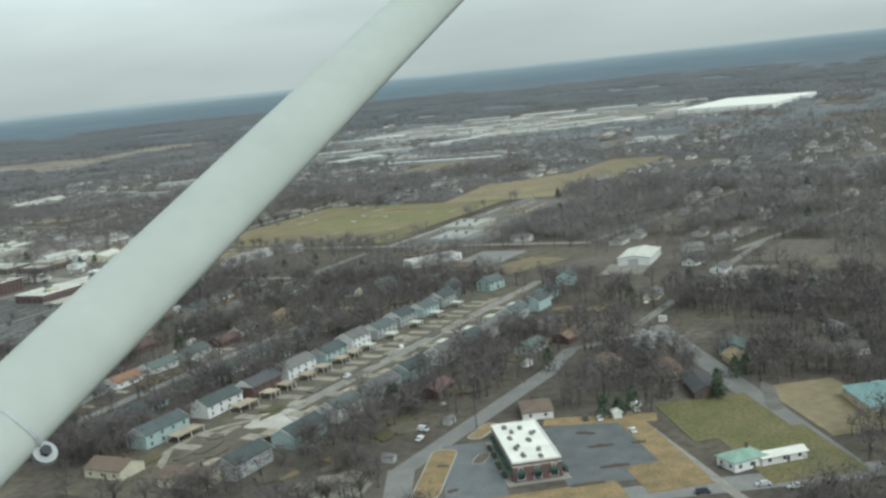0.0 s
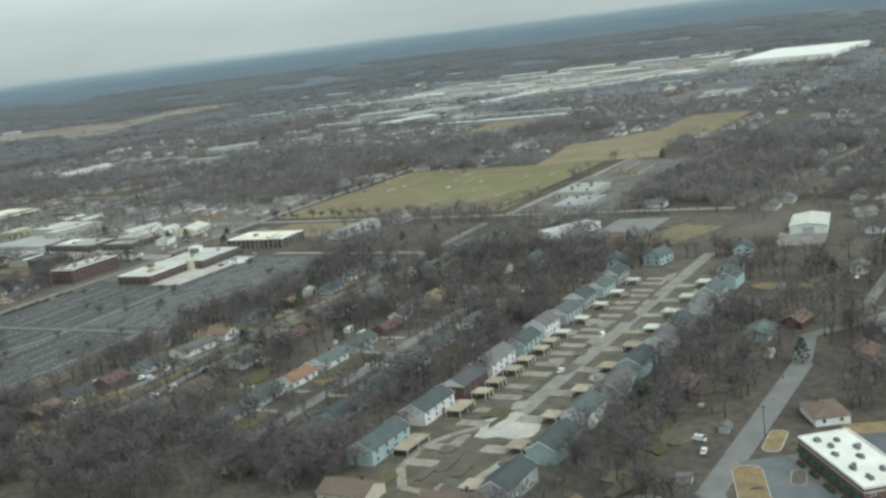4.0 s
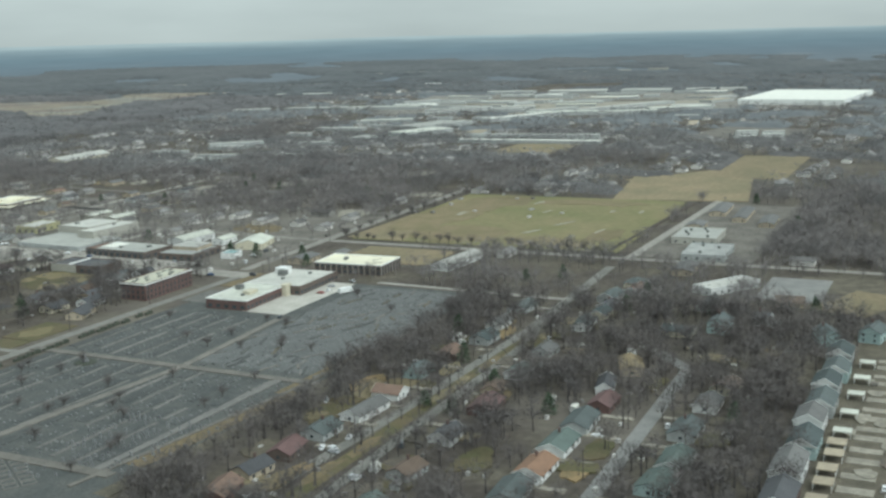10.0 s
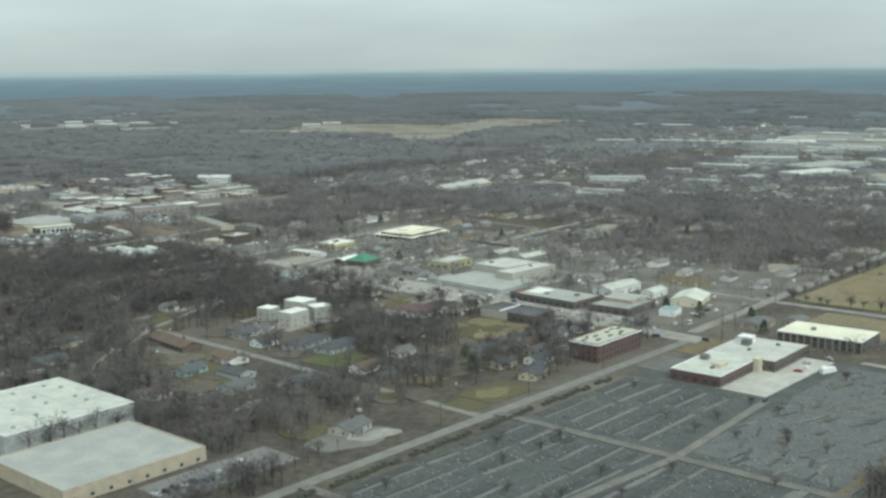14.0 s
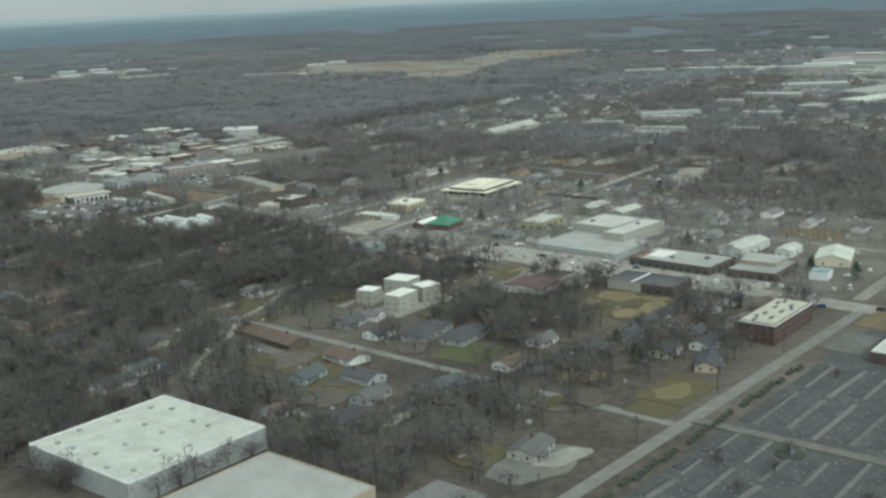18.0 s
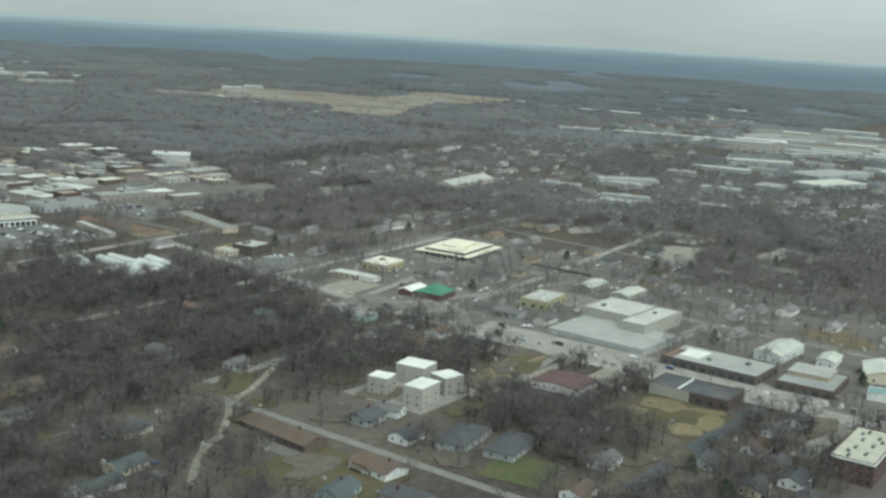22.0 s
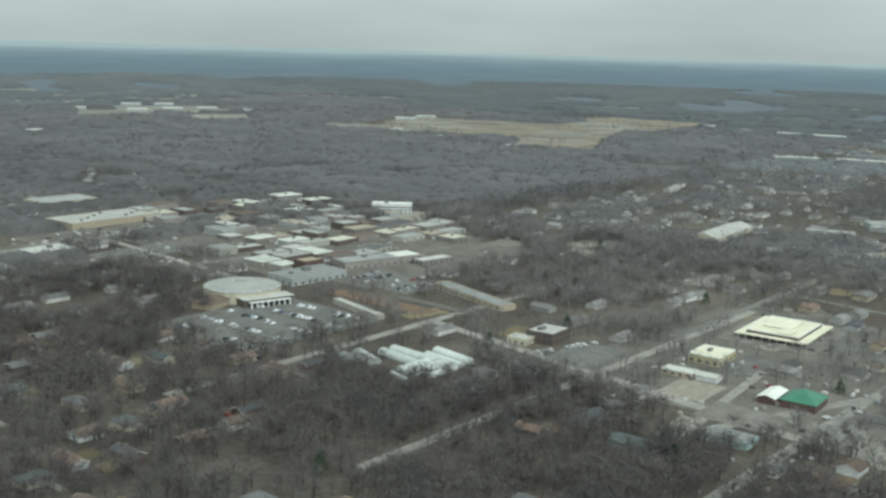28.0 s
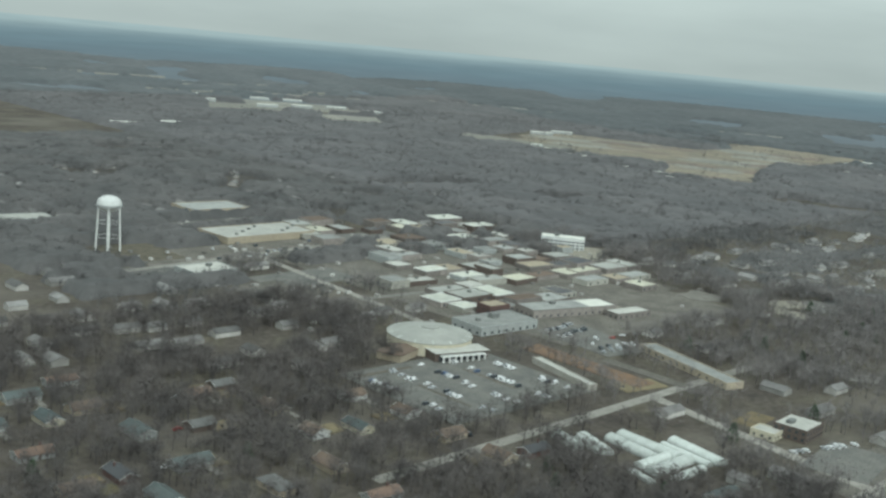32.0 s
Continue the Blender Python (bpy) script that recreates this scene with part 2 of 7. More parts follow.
OCHRE = mat("ochre_mulch", (0.175, 0.136, 0.08), (0.132, 0.106, 0.066), 6, 0.95)
VERGE = mat("ochre_verge", (0.265, 0.19, 0.1), (0.19, 0.145, 0.08), 6, 0.95, fine=0.3)
OLIVE = mat("olive_lawn", (0.108, 0.106, 0.044), (0.145, 0.122, 0.062), 14, 0.95, fine=0.3)
LAWN = mat("winter_lawn", (0.088, 0.084, 0.042), (0.118, 0.094, 0.055), 12, 0.95)
GREEN_LAWN = mat("green_lawn", (0.078, 0.096, 0.04), (0.11, 0.104, 0.052), 9, 0.95, fine=0.3)
YARD = mat("trodden_yard", (0.14, 0.12, 0.09), (0.09, 0.08, 0.06), 7, 0.95, fine=0.3)
FAR_FIELD = mat("far_pale_field", (0.255, 0.24, 0.205), (0.19, 0.185, 0.165), 60, 0.95, fine=0.3)
FAR_RUST = mat("far_rusty_grass", (0.2, 0.155, 0.125), (0.165, 0.14, 0.12), 40, 0.95, fine=0.3)
FAR_MEADOW = mat("far_tan_meadow", (0.265, 0.225, 0.168), (0.2, 0.178, 0.14), 45, 0.95, fine=0.3)
LOT = mat("patched_asphalt", (0.118, 0.115, 0.108), (0.16, 0.153, 0.138), 11, 0.92, fine=0.25)
GARDEN_SOIL = mat("garden_soil", (0.135, 0.112, 0.09), (0.1, 0.09, 0.075), 5, 0.95, fine=0.3)
SHOP_GROUND = mat("worn_lot_ground", (0.165, 0.15, 0.13), (0.112, 0.102, 0.088), 18, 0.95, fine=0.3)
SOIL = mat("bare_red_soil", (0.22, 0.14, 0.09), (0.17, 0.12, 0.085), 12, 0.95)
OLD_TURF = mat("pale_old_turf", (0.138, 0.138, 0.134), (0.112, 0.114, 0.111), 7, 0.95, fine=0.35)
GRAVE_GRASS = mat("burial_ground", (0.078, 0.082, 0.08), (0.104, 0.105, 0.098), 9, 0.95, fine=0.3)
DARK_TURF = mat("dark_burial_turf", (0.068, 0.071, 0.07), (0.09, 0.092, 0.088), 6, 0.95, fine=0.3)
PALE_TURF = mat("pale_worn_turf", (0.175, 0.166, 0.154), (0.135, 0.13, 0.122), 5, 0.95, fine=0.3)
PALE_TRACK = mat("pale_track", (0.178, 0.164, 0.144), (0.135, 0.126, 0.112), 7, 0.95, fine=0.25)
WHITE_ROOF = mat("white_membrane", (0.74, 0.73, 0.66), (0.63, 0.62, 0.56), 8, 0.7, rnd=0.08, fine=0.06)
OFF_WHITE = mat("aged_white_metal", (0.54, 0.54, 0.47), (0.44, 0.44, 0.385), 6, 0.6, rnd=0.12)
CREAM_ROOF = mat("cream_membrane", (0.72, 0.68, 0.52), (0.62, 0.58, 0.46), 10, 0.75, fine=0.08)
AGED_CREAM = mat("aged_cream_membrane", (0.52, 0.5, 0.4), (0.43, 0.415, 0.335), 5, 0.75, fine=0.1)
GREY_ROOF = mat("grey_membrane", (0.33, 0.33, 0.31), (0.25, 0.25, 0.24), 9, 0.85, rnd=0.2)
PALE_ROOF = mat("pale_roof", (0.46, 0.45, 0.41), (0.37, 0.36, 0.33), 12, 0.8, rnd=0.15)
AGED_GREY = mat("aged_grey_membrane", (0.37, 0.365, 0.335), (0.31, 0.31, 0.285), 10, 0.85, rnd=0.05, fine=0.1)
TAR_ROOF = mat("tar_roof", (0.09, 0.09, 0.1), (0.14, 0.135, 0.13), 8, 0.9)
GREEN_ROOF = mat("green_metal", (0.06, 0.19, 0.12), (0.085, 0.225, 0.15), 4, 0.5)
PALE_GREEN_ROOF = mat("weathered_green_metal", (0.17, 0.27, 0.21), (0.23, 0.32, 0.27), 4, 0.6)
TEAL_ROOF = mat("teal_metal", (0.15, 0.25, 0.245), (0.19, 0.29, 0.285), 6, 0.55)
SHINGLES = [mat("shingle_" + n, c, None, 5, 0.95, bump=0.03, rnd=0.15) for n, c in (
    ("slate", (0.085, 0.1, 0.1)), ("charcoal", (0.09, 0.09, 0.095)), ("brown", (0.16, 0.12, 0.095)),
    ("grey", (0.155, 0.152, 0.147)), ("rust", (0.19, 0.13, 0.102)), ("blue_grey", (0.104, 0.118, 0.116)))]
SHINGLES += [mat("shingle_" + n, c, None, 5, 0.95, bump=0.03, rnd=0.1) for n, c in (
    ("orange", (0.235, 0.145, 0.098)), ("maroon", (0.145, 0.092, 0.088)), ("green", (0.12, 0.148, 0.135)), ("tan", (0.26, 0.205, 0.125)), ("pale", (0.3, 0.29, 0.275)))]
BRICK = mat("red_brick", (0.138, 0.086, 0.076), (0.112, 0.074, 0.067), 2, 0.9, rnd=0.1)
BROWN_BRICK = mat("brown_brick", (0.135, 0.105, 0.09), (0.105, 0.085, 0.075), 2, 0.9)
WHITE_WALL = mat("white_siding", (0.7, 0.7, 0.68), (0.62, 0.62, 0.6), 3, 0.7, rnd=0.1, fine=0.06)
CREAM_WALL = mat("cream_siding", (0.6, 0.55, 0.42), (0.52, 0.48, 0.38), 3, 0.75)
GREY_WALL = mat("grey_siding", (0.38, 0.39, 0.38), (0.32, 0.33, 0.32), 3, 0.8)
TEAL_WALL = mat("pale_teal_siding", (0.38, 0.475, 0.46), (0.33, 0.42, 0.41), 3, 0.75)
TAN_WALL = mat("tan_siding", (0.42, 0.36, 0.27), (0.36, 0.31, 0.24), 3, 0.8)
YELLOW_WALL = mat("yellow_wall", (0.47, 0.42, 0.26), (0.42, 0.375, 0.24), 3, 0.8)
APT_WALL = mat("grey_cream_siding", (0.38, 0.365, 0.32), (0.33, 0.32, 0.285), 3, 0.8)
TAN_ROOF = mat("tan_carport_roof", (0.375, 0.32, 0.235), (0.31, 0.265, 0.2), 4, 0.8, rnd=0.15)
TRIM = mat("white_trim", (0.75, 0.75, 0.72), None, 2, 0.6, fine=0.05)
GLASS = mat("window_glass", (0.05, 0.06, 0.065), (0.08, 0.09, 0.1), 2, 0.15, spec=0.6)
UNIT_METAL = mat("dark_plant_metal", (0.13, 0.135, 0.13), (0.2, 0.2, 0.19), 1.5, 0.6)
METAL = mat("grey_metal", (0.42, 0.43, 0.43), (0.33, 0.34, 0.34), 2, 0.5, metal=0.3)
DARK_METAL = mat("dark_metal", (0.05, 0.05, 0.055), None, 2, 0.6)
RUBBER = mat("tyre_rubber", (0.03, 0.03, 0.03), None, 1, 0.9)
BARK = mat("bark", (0.118, 0.104, 0.097), (0.085, 0.077, 0.073), 1.5, 0.95, rnd=0.2)
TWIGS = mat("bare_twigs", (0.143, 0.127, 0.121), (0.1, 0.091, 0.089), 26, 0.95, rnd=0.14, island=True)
# paler than the near twigs: a first veil of haze in the colour
MID_TWIGS = mat("haze_paled_twigs", (0.222, 0.204, 0.196), (0.152, 0.141, 0.138), 40, 0.95, rnd=0.12, island=True)
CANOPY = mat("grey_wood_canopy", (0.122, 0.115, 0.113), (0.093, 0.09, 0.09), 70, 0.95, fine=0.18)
# distance haze is put into this canopy's paler, bluer colour
FAR_CANOPY = mat("hazed_wood_canopy", (0.156, 0.163, 0.168), (0.126, 0.133, 0.139), 160, 0.95, fine=0.16)
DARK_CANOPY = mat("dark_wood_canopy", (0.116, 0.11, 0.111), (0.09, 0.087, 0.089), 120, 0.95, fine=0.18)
# the far wood colours again, darkened: thinner haze put into the colour
NORTH_CANOPY = mat("thin_haze_canopy", (0.108, 0.112, 0.116), (0.087, 0.093, 0.098), 160, 0.95, fine=0.16)
NORTH_TWIGS = mat("thin_haze_twigs", (0.158, 0.151, 0.15), (0.112, 0.109, 0.111), 90, 0.95, rnd=0.12, island=True)
# distant twigs lightened in colour to stand for haze
FAR_TWIGS = mat("hazed_bare_twigs", (0.235, 0.226, 0.221), (0.163, 0.16, 0.16), 90, 0.95, rnd=0.12, island=True)
EVERGREEN = mat("evergreen_leaves", (0.06, 0.085, 0.055), (0.085, 0.11, 0.07), 3, 0.9, rnd=0.3, island=True)
MULCH = mat("dark_mulch", (0.075, 0.06, 0.05), (0.1, 0.08, 0.065), 2, 0.95, fine=0.3)
STONE = mat("headstone_granite", (0.235, 0.236, 0.232), (0.165, 0.166, 0.17), 2, 0.7, rnd=0.35, island=True)
HEDGE = mat("hedge_leaves", (0.07, 0.075, 0.055), (0.05, 0.055, 0.045), 2, 0.95, rnd=0.3, island=True)
PAINT = [mat("car_paint_" + n, c, None, 2, 0.3, rnd=0.1, fine=0.02, spec=0.5) for n, c in (
    ("white", (0.75, 0.75, 0.75)), ("silver", (0.42, 0.43, 0.44)), ("dark", (0.05, 0.055, 0.065)), ("red", (0.25, 0.04, 0.035)), ("blue", (0.06, 0.1, 0.2)))]


# ---- mesh helpers ----
class Shape:
    """Collects boxes, prisms and tubes into one mesh."""

    def __init__(self):
        self.v, self.f = [], []

    def add(self, v, f):
        n = len(self.v)
        self.v += [tuple(p) for p in v]
        self.f += [tuple(i + n for i in q) for q in f]
        return self

    def box(self, x, y, z, sx, sy, sz, turn=0.0, taper=1.0):
        """Base centre x, y, z and full sizes."""
        c, s = math.cos(radians(turn)), math.sin(radians(turn))
        v = []
        for k, t in ((0, 1.0), (1, taper)):
            for a, b in ((-1, -1), (1, -1), (1, 1), (-1, 1)):
                px, py = a * sx / 2 * t, b * sy / 2 * t
                v.append((x + px * c - py * s, y + px * s + py * c, z + k * sz))
        return self.add(v, [(0, 3, 2, 1), (4, 5, 6, 7), (0, 1, 5, 4), (1, 2, 6, 5), (2, 3, 7, 6), (3, 0, 4, 7)])

    def gable(self, lx, wy, eave, ridge, z=0.0):
        """A house wall prism with its ridge along x."""
        a, b = lx / 2, wy / 2
        v = [(-a, -b, z), (-a, b, z), (-a, b, eave), (-a, 0, ridge), (-a, -b, eave), (a, -b, z), (a, b, z), (a, b, eave), (a, 0, ridge), (a, -b, eave)]
        return self.add(v, [(0, 4, 3, 2, 1), (5, 6, 7, 8, 9), (0, 5, 9, 4), (1, 2, 7, 6), (4, 9, 8, 3), (3, 8, 7, 2), (0, 1, 6, 5)])

    def gable_roof(self, lx, wy, eave, ridge, over=0.4, thick=0.2):
        a, b = lx / 2 + over, wy / 2 + over
        e = eave - over * (ridge - eave) / (wy / 2)
        sec = [(-b, e), (0, ridge), (b, e), (b, e + thick), (0, ridge + thick), (-b, e + thick)]
        v = [(-a, y, z) for y, z in sec] + [(a, y, z) for y, z in sec]
        f = [(i, (i + 1) % 6, (i + 1) % 6 + 6, i + 6) for i in range(6)] + [(0, 5, 4, 1), (1, 4, 3, 2), (6, 7, 10, 11), (7, 8, 9, 10)]
        return self.add(v, f)

    def hip_roof(self, lx, wy, eave, ridge, over=0.5, thick=0.2):
        a, b, r = lx / 2 + over, wy / 2 + over, max(0.3, lx / 2 - wy / 2)
        v = [(-a, -b, eave), (a, -b, eave), (a, b, eave), (-a, b, eave), (-a, -b, eave + thick), (a, -b, eave + thick), (a, b, eave + thick), (-a, b, eave + thick), (-r, 0, ridge), (r, 0, ridge)]
        return self.add(v, [(0, 3, 2, 1), (0, 1, 5, 4), (1, 2, 6, 5), (2, 3, 7, 6), (3, 0, 4, 7), (4, 5, 9, 8), (5, 6, 9), (6, 7, 8, 9), (7, 4, 8)])

    def tube(self, p, q, r1, r2, n=8):
        p, q = Vector(p), Vector(q)
        d = (q - p).normalized()
        u = d.orthogonal().normalized()
        w = d.cross(u)
        v = [o + (u * math.cos(k * math.tau / n) + w * math.sin(k * math.tau / n)) * r for o, r in ((p, r1), (q, r2)) for k in range(n)]
        return self.add(v, [(k, (k + 1) % n, (k + 1) % n + n, k + n) for k in range(n)] + [tuple(range(n))[::-1], tuple(range(n, 2 * n))])

    def lathe(self, profile, n=24, z=0.0):
        v = [(r * math.cos(k * math.tau / n), r * math.sin(k * math.tau / n), z + h) for r, h in profile for k in range(n)]
        f = [(j * n + k, j * n + (k + 1) % n, (j + 1) * n + (k + 1) % n, (j + 1) * n + k) for j in range(len(profile) - 1) for k in range(n)]
        return self.add(v, f)

    def mesh(self, name, material):
        me = bpy.data.meshes.new(name)
        me.from_pydata(self.v, [], self.f)
        me.materials.append(material)
        return me


def fast_mesh(name, v, tris, material):
    """A mesh of triangles from numpy arrays."""
    me = bpy.data.meshes.new(name)
    me.vertices.add(len(v))
    me.vertices.foreach_set("co", np.ascontiguousarray(v, np.float32).ravel())
    me.loops.add(len(tris) * 3)
    me.loops.foreach_set("vertex_index", np.ascontiguousarray(tris, np.int32).ravel())
    me.polygons.add(len(tris))
    me.polygons.foreach_set("loop_start", np.arange(0, len(tris) * 3, 3, dtype=np.int32))
    me.update()
    me.materials.append(material)
    return me


def part(name, data, parent, label="", at=(0, 0, 0), turn=0.0):
    ob = new(name, data)
    ob.parent = parent
    ob.location = at
    ob.rotation_euler = (0, 0, radians(turn))
    return tagged(ob, label)


def thing(name, label, category, x=0.0, y=0.0, turn=0.0, z=0.0, group="", kind=""):
    ob = new(name)
    ob.matrix_basis = pose(x, y, z, 0, 0, turn)
    return tagged(ob, label, category, group, kind)


KEEP_OUT = []   # cx, cy, half length, half width, turn: where no tree or chance house stands


def keep_out(x, y, lx, ly, turn=0.0, margin=1.0):
    KEEP_OUT.append((x, y, lx / 2 + margin, ly / 2 + margin, radians(turn)))


LAYERS = 0


def slab(name, label, category, x, y, lx, ly, material, turn=0.0, top=0.1, kind="structure", trees=False):
    """A flat piece of ground: road, lot, lawn."""
    global LAYERS
    LAYERS += 1
    top += 0.0008 * LAYERS
    ob = new(name, Shape().box(0, 0, -0.3, lx, ly, 0.3 + top).mesh(name, material))
    ob.matrix_basis = pose(x, y, 0, 0, 0, turn)
    if not trees:
        keep_out(x, y, lx, ly, turn, 2.0)
    return tagged(ob, label, category, "", kind)


def strip(name, label, x1, y1, x2, y2, width, material, top=0.12, category="road"):
    d = math.hypot(x2 - x1, y2 - y1)
    return slab(name, label, category, (x1 + x2) / 2, (y1 + y2) / 2, d, width, material, math.degrees(math.atan2(y2 - y1, x2 - x1)), top)


def blob(name, label, category, x, y, lx, ly, material, turn=0.0, top=0.05):
    """A flat patch of ground with an uneven outline."""
    global LAYERS
    LAYERS += 1
    top += 0.0008 * LAYERS
    n = 18
    edge = []
    for k in range(n):
        a = math.tau * k / n
        r = 1.0 + 0.55 * noise.noise((math.cos(a) * 1.3 + x * 0.37, math.sin(a) * 1.3 + y * 0.37, 1.7))
        sq = 1.0 / max(abs(math.cos(a)), abs(math.sin(a))) ** 0.45
        edge.append((math.cos(a) * lx / 2 * r * sq, math.sin(a) * ly / 2 * r * sq))
    v = [(p[0], p[1], top) for p in edge] + [(p[0], p[1], -0.2) for p in edge]
    ob = new(name, Shape().add(v, [tuple(range(n))] + [(k, k + n, (k + 1) % n + n, (k + 1) % n) for k in range(n)]).mesh(name, material))
    ob.matrix_basis = pose(x, y, 0, 0, 0, turn)
    return tagged(ob, label, category, "", "structure")


def island(label, x, y, lx, ly, turn, planting, kerb):
    """A kerbed bed with round ends."""
    ob = thing("planting_bed", label, "planting bed", x, y, turn, group="kerbed beds")
    r, n = ly / 2, 8

    def outline(grow):
        q = []
        for s in (1, -1):
            for k in range(n + 1):
                a = -math.pi / 2 + math.pi * k / n
                q.append((s * (lx / 2 - r) + s * (r + grow) * math.cos(a), s * (r + grow) * math.sin(a)))
        return q
    out, inn = outline(0.0), outline(-0.3)
    m = len(out)
    ring = [(p[0], p[1], z) for z, o in ((0.0, out), (0.32, out), (0.32, inn), (0.1, inn)) for p in o]
    part("kerb", Shape().add(ring, [(j * m + k, j * m + (k + 1) % m, (j + 1) * m + (k + 1) % m, (j + 1) * m + k) for j in range(3) for k in range(m)]).mesh("kerb", kerb), ob)
    part("planting", Shape().add([(p[0], p[1], 0.27) for p in inn] + [(0, 0, 0.9 if ly < 3 else 0.4)], [(k, (k + 1) % m, m) for k in range(m)]).mesh("planting", planting), ob)
    keep_out(x, y, lx, ly, turn, 3.0)


# ---- ground, far country ----
def far_height(r, a):
    """The far country, raised so its rim meets the horizon in the camera's view."""
    h = float(np.interp(r, (3000, 3250, 3600, 4000, 4300, 4450), (-1.0, 10.0, 32.0, 66.0, 95.0, 112.0)))
    # lift by bearing keeps the rim near eye height as the camera climbs
    lift = 1.0 + 0.12 * max(0.0, min(1.0, (math.degrees(a) - 20) / 50)) if a < 2.6 else 1.0
    return h * lift + noise.noise((8 * math.cos(a), 8 * math.sin(a), r / 900)) * 5 * (h > 0)


def make_ground():
    n = 60
    v = [(60 - 3540 + 120 * i, 440 - 3540 + 120 * j, 0.0) for j in range(n) for i in range(n)]
    f = [(j * n + i, j * n + i + 1, (j + 1) * n + i + 1, (j + 1) * n + i) for j in range(n - 1) for i in range(n - 1)]
    me = bpy.data.meshes.new("ground")
    me.from_pydata(v, [], f)
    me.materials.append(GROUND)
    tagged(new("ground", me), "brown winter ground with leaf litter and dead grass", "ground", kind="structure")
    k, v, f = 128, [], []
    rings = (3000, 3250, 3600, 4000, 4300, 4450)
    for r in rings:
        for i in range(k):
            a = math.tau * i / k
            v.append((60 + r * math.cos(a), 440 + r * math.sin(a), far_height(r, a)))
    for j in range(len(rings) - 1):
        f += [(j * k + i, j * k + (i + 1) % k, (j + 1) * k + (i + 1) % k, (j + 1) * k + i) for i in range(k)]
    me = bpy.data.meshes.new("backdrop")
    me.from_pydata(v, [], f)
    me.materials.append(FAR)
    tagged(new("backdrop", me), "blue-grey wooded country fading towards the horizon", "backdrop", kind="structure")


make_ground()

# ---- roads, lots and fields ----
slab("lot", "trodden olive and tan yard before the row houses", "yard", 420, 282, 330, 50, YARD, 0, 0.03)
strip("road", "pale worn concrete street between two rows of houses", 338, 279, 600, 281, 6.5, CONCRETE, 0.2)
blob("pavement", "pale stony turning circle at a street's end", "pavement", 341, 277, 24, 20, PALE_CONCRETE, 0, 0.22)
winding_loop = ((341, 285), (330, 294), (318, 299), (300, 297), (286, 288), (284, 277), (296, 268), (318, 265), (336, 268))
for (x1, y1), (x2, y2) in zip(winding_loop, winding_loop[1:]):
    strip("path", "pale dirt loop round a worn green", x1, y1, x2, y2, 3.0, PALE_DRIVE, 0.15, "track")
blob("lawn", "brown worn green inside a dirt loop", "lawn", 308, 281, 34, 20, GARDEN_SOIL, 0, 0.1)
strip("road", "grey asphalt street through the wooded suburb", 262, 470, 415, 462, 5.0, ROAD_GREY)
strip("road", "grey asphalt street through the wooded suburb", 415, 462, 545, 459.5, 5.0, ROAD_GREY)
strip("road", "grey asphalt street through the wooded suburb", 545, 459.5, 700, 466, 6.0, ROAD_GREY)
strip("road", "second grey carriageway beyond a grass median", 262, 446, 526, 452, 4.5, ROAD_GREY)
strip("road", "grey slip joining two carriageways", 526, 452, 552, 458.5, 4.5, ROAD_GREY)
slab("lawn", "olive grass median between two carriageways", "verge", 400, 456.4, 250, 6.5, LAWN, 0, 0.05, trees=True)
for mx, my, ml, mw in ((345, 459, 26, 5), (372, 457, 22, 5), (448, 456, 34, 5), (486, 456, 20, 4)):
    blob("lawn", "tan worn stretch of a grass median", "verge", mx, my, ml, mw, OCHRE if ml < 30 else DRY_GRASS, 0, 0.1)
strip("road", "grey asphalt street with a bend between small houses", 300, 366, 505, 371, 6.0, ASPHALT)
strip("road", "grey asphalt street bending past small houses", 505, 371, 527, 390, 6.0, ASPHALT)
strip("road", "grey asphalt street past a shop", 300, 197, 420, 196, 8.0, ASPHALT)
strip("road", "grey asphalt street bending into trees", 418, 196, 456, 201, 7.0, ASPHALT)
strip("road", "grey asphalt street bending through trees", 454, 201, 492, 172, 6.0, ASPHALT)
strip("road", "grey asphalt street bending past a shop", 258, 174, 303, 198, 9.0, ASPHALT)
strip("road", "wide grey asphalt main road", 250, 205, 345, 40, 12.0, ASPHALT)
strip("road", "wide grey asphalt main road", 345, 40, 420, -120, 12.0, ASPHALT)
strip("road", "grey asphalt road through trees and lawns", 330, 57, 500, 177, 9.5, ASPHALT)
strip("road", "narrow grey concrete lane beside a car park", 300, 82, 375, 146, 3.5, CONCRETE)
strip("road", "grey road along the burial ground", 255, 675, 600, 674, 6.0, ROAD_GREY)
strip("road", "pale straight road running out to the woods", 618, 682, 1000, 695, 7.0, CONCRETE)
strip("road", "pale concrete main street lined with shops", 604, 640, 612, 960, 15.0, CONCRETE)
strip("road", "pale road along the sports field", 728, 300, 724, 690, 7.0, CONCRETE)
strip("road", "pale road past small houses", 430, 940, 423, 678, 5.0, ROAD_GREY)
strip("road", "dark newly laid asphalt street", 440, 757, 604, 755, 7.5, DARK_ASPHALT)
strip("road", "worn grey street among trees", 566, 1008, 700, 1028, 5.5, CONCRETE)
strip("road", "worn pale street across the main street", 440, 960, 727, 966, 6.5, CONCRETE)
strip("road", "worn grey street among trees", 440, 1085, 830, 1098, 6.5, CONCRETE)
strip("road", "worn grey street below the car park", 440, 1222, 760, 1236, 7.0, CONCRETE)
strip("road", "pale worn street running on from the main street", 607, 960, 650, 1232, 8.0, CONCRETE)
strip("road", "pale worn street across the main street", 588, 1004, 722, 956, 7.0, CONCRETE)
strip("road", "pale dusty lane to the main street", 526, 856, 604, 857, 5.0, PALE_DRIVE)
strip("road", "pale worn side street beside a shop hall", 612, 836, 724, 832, 8.0, CONCRETE)
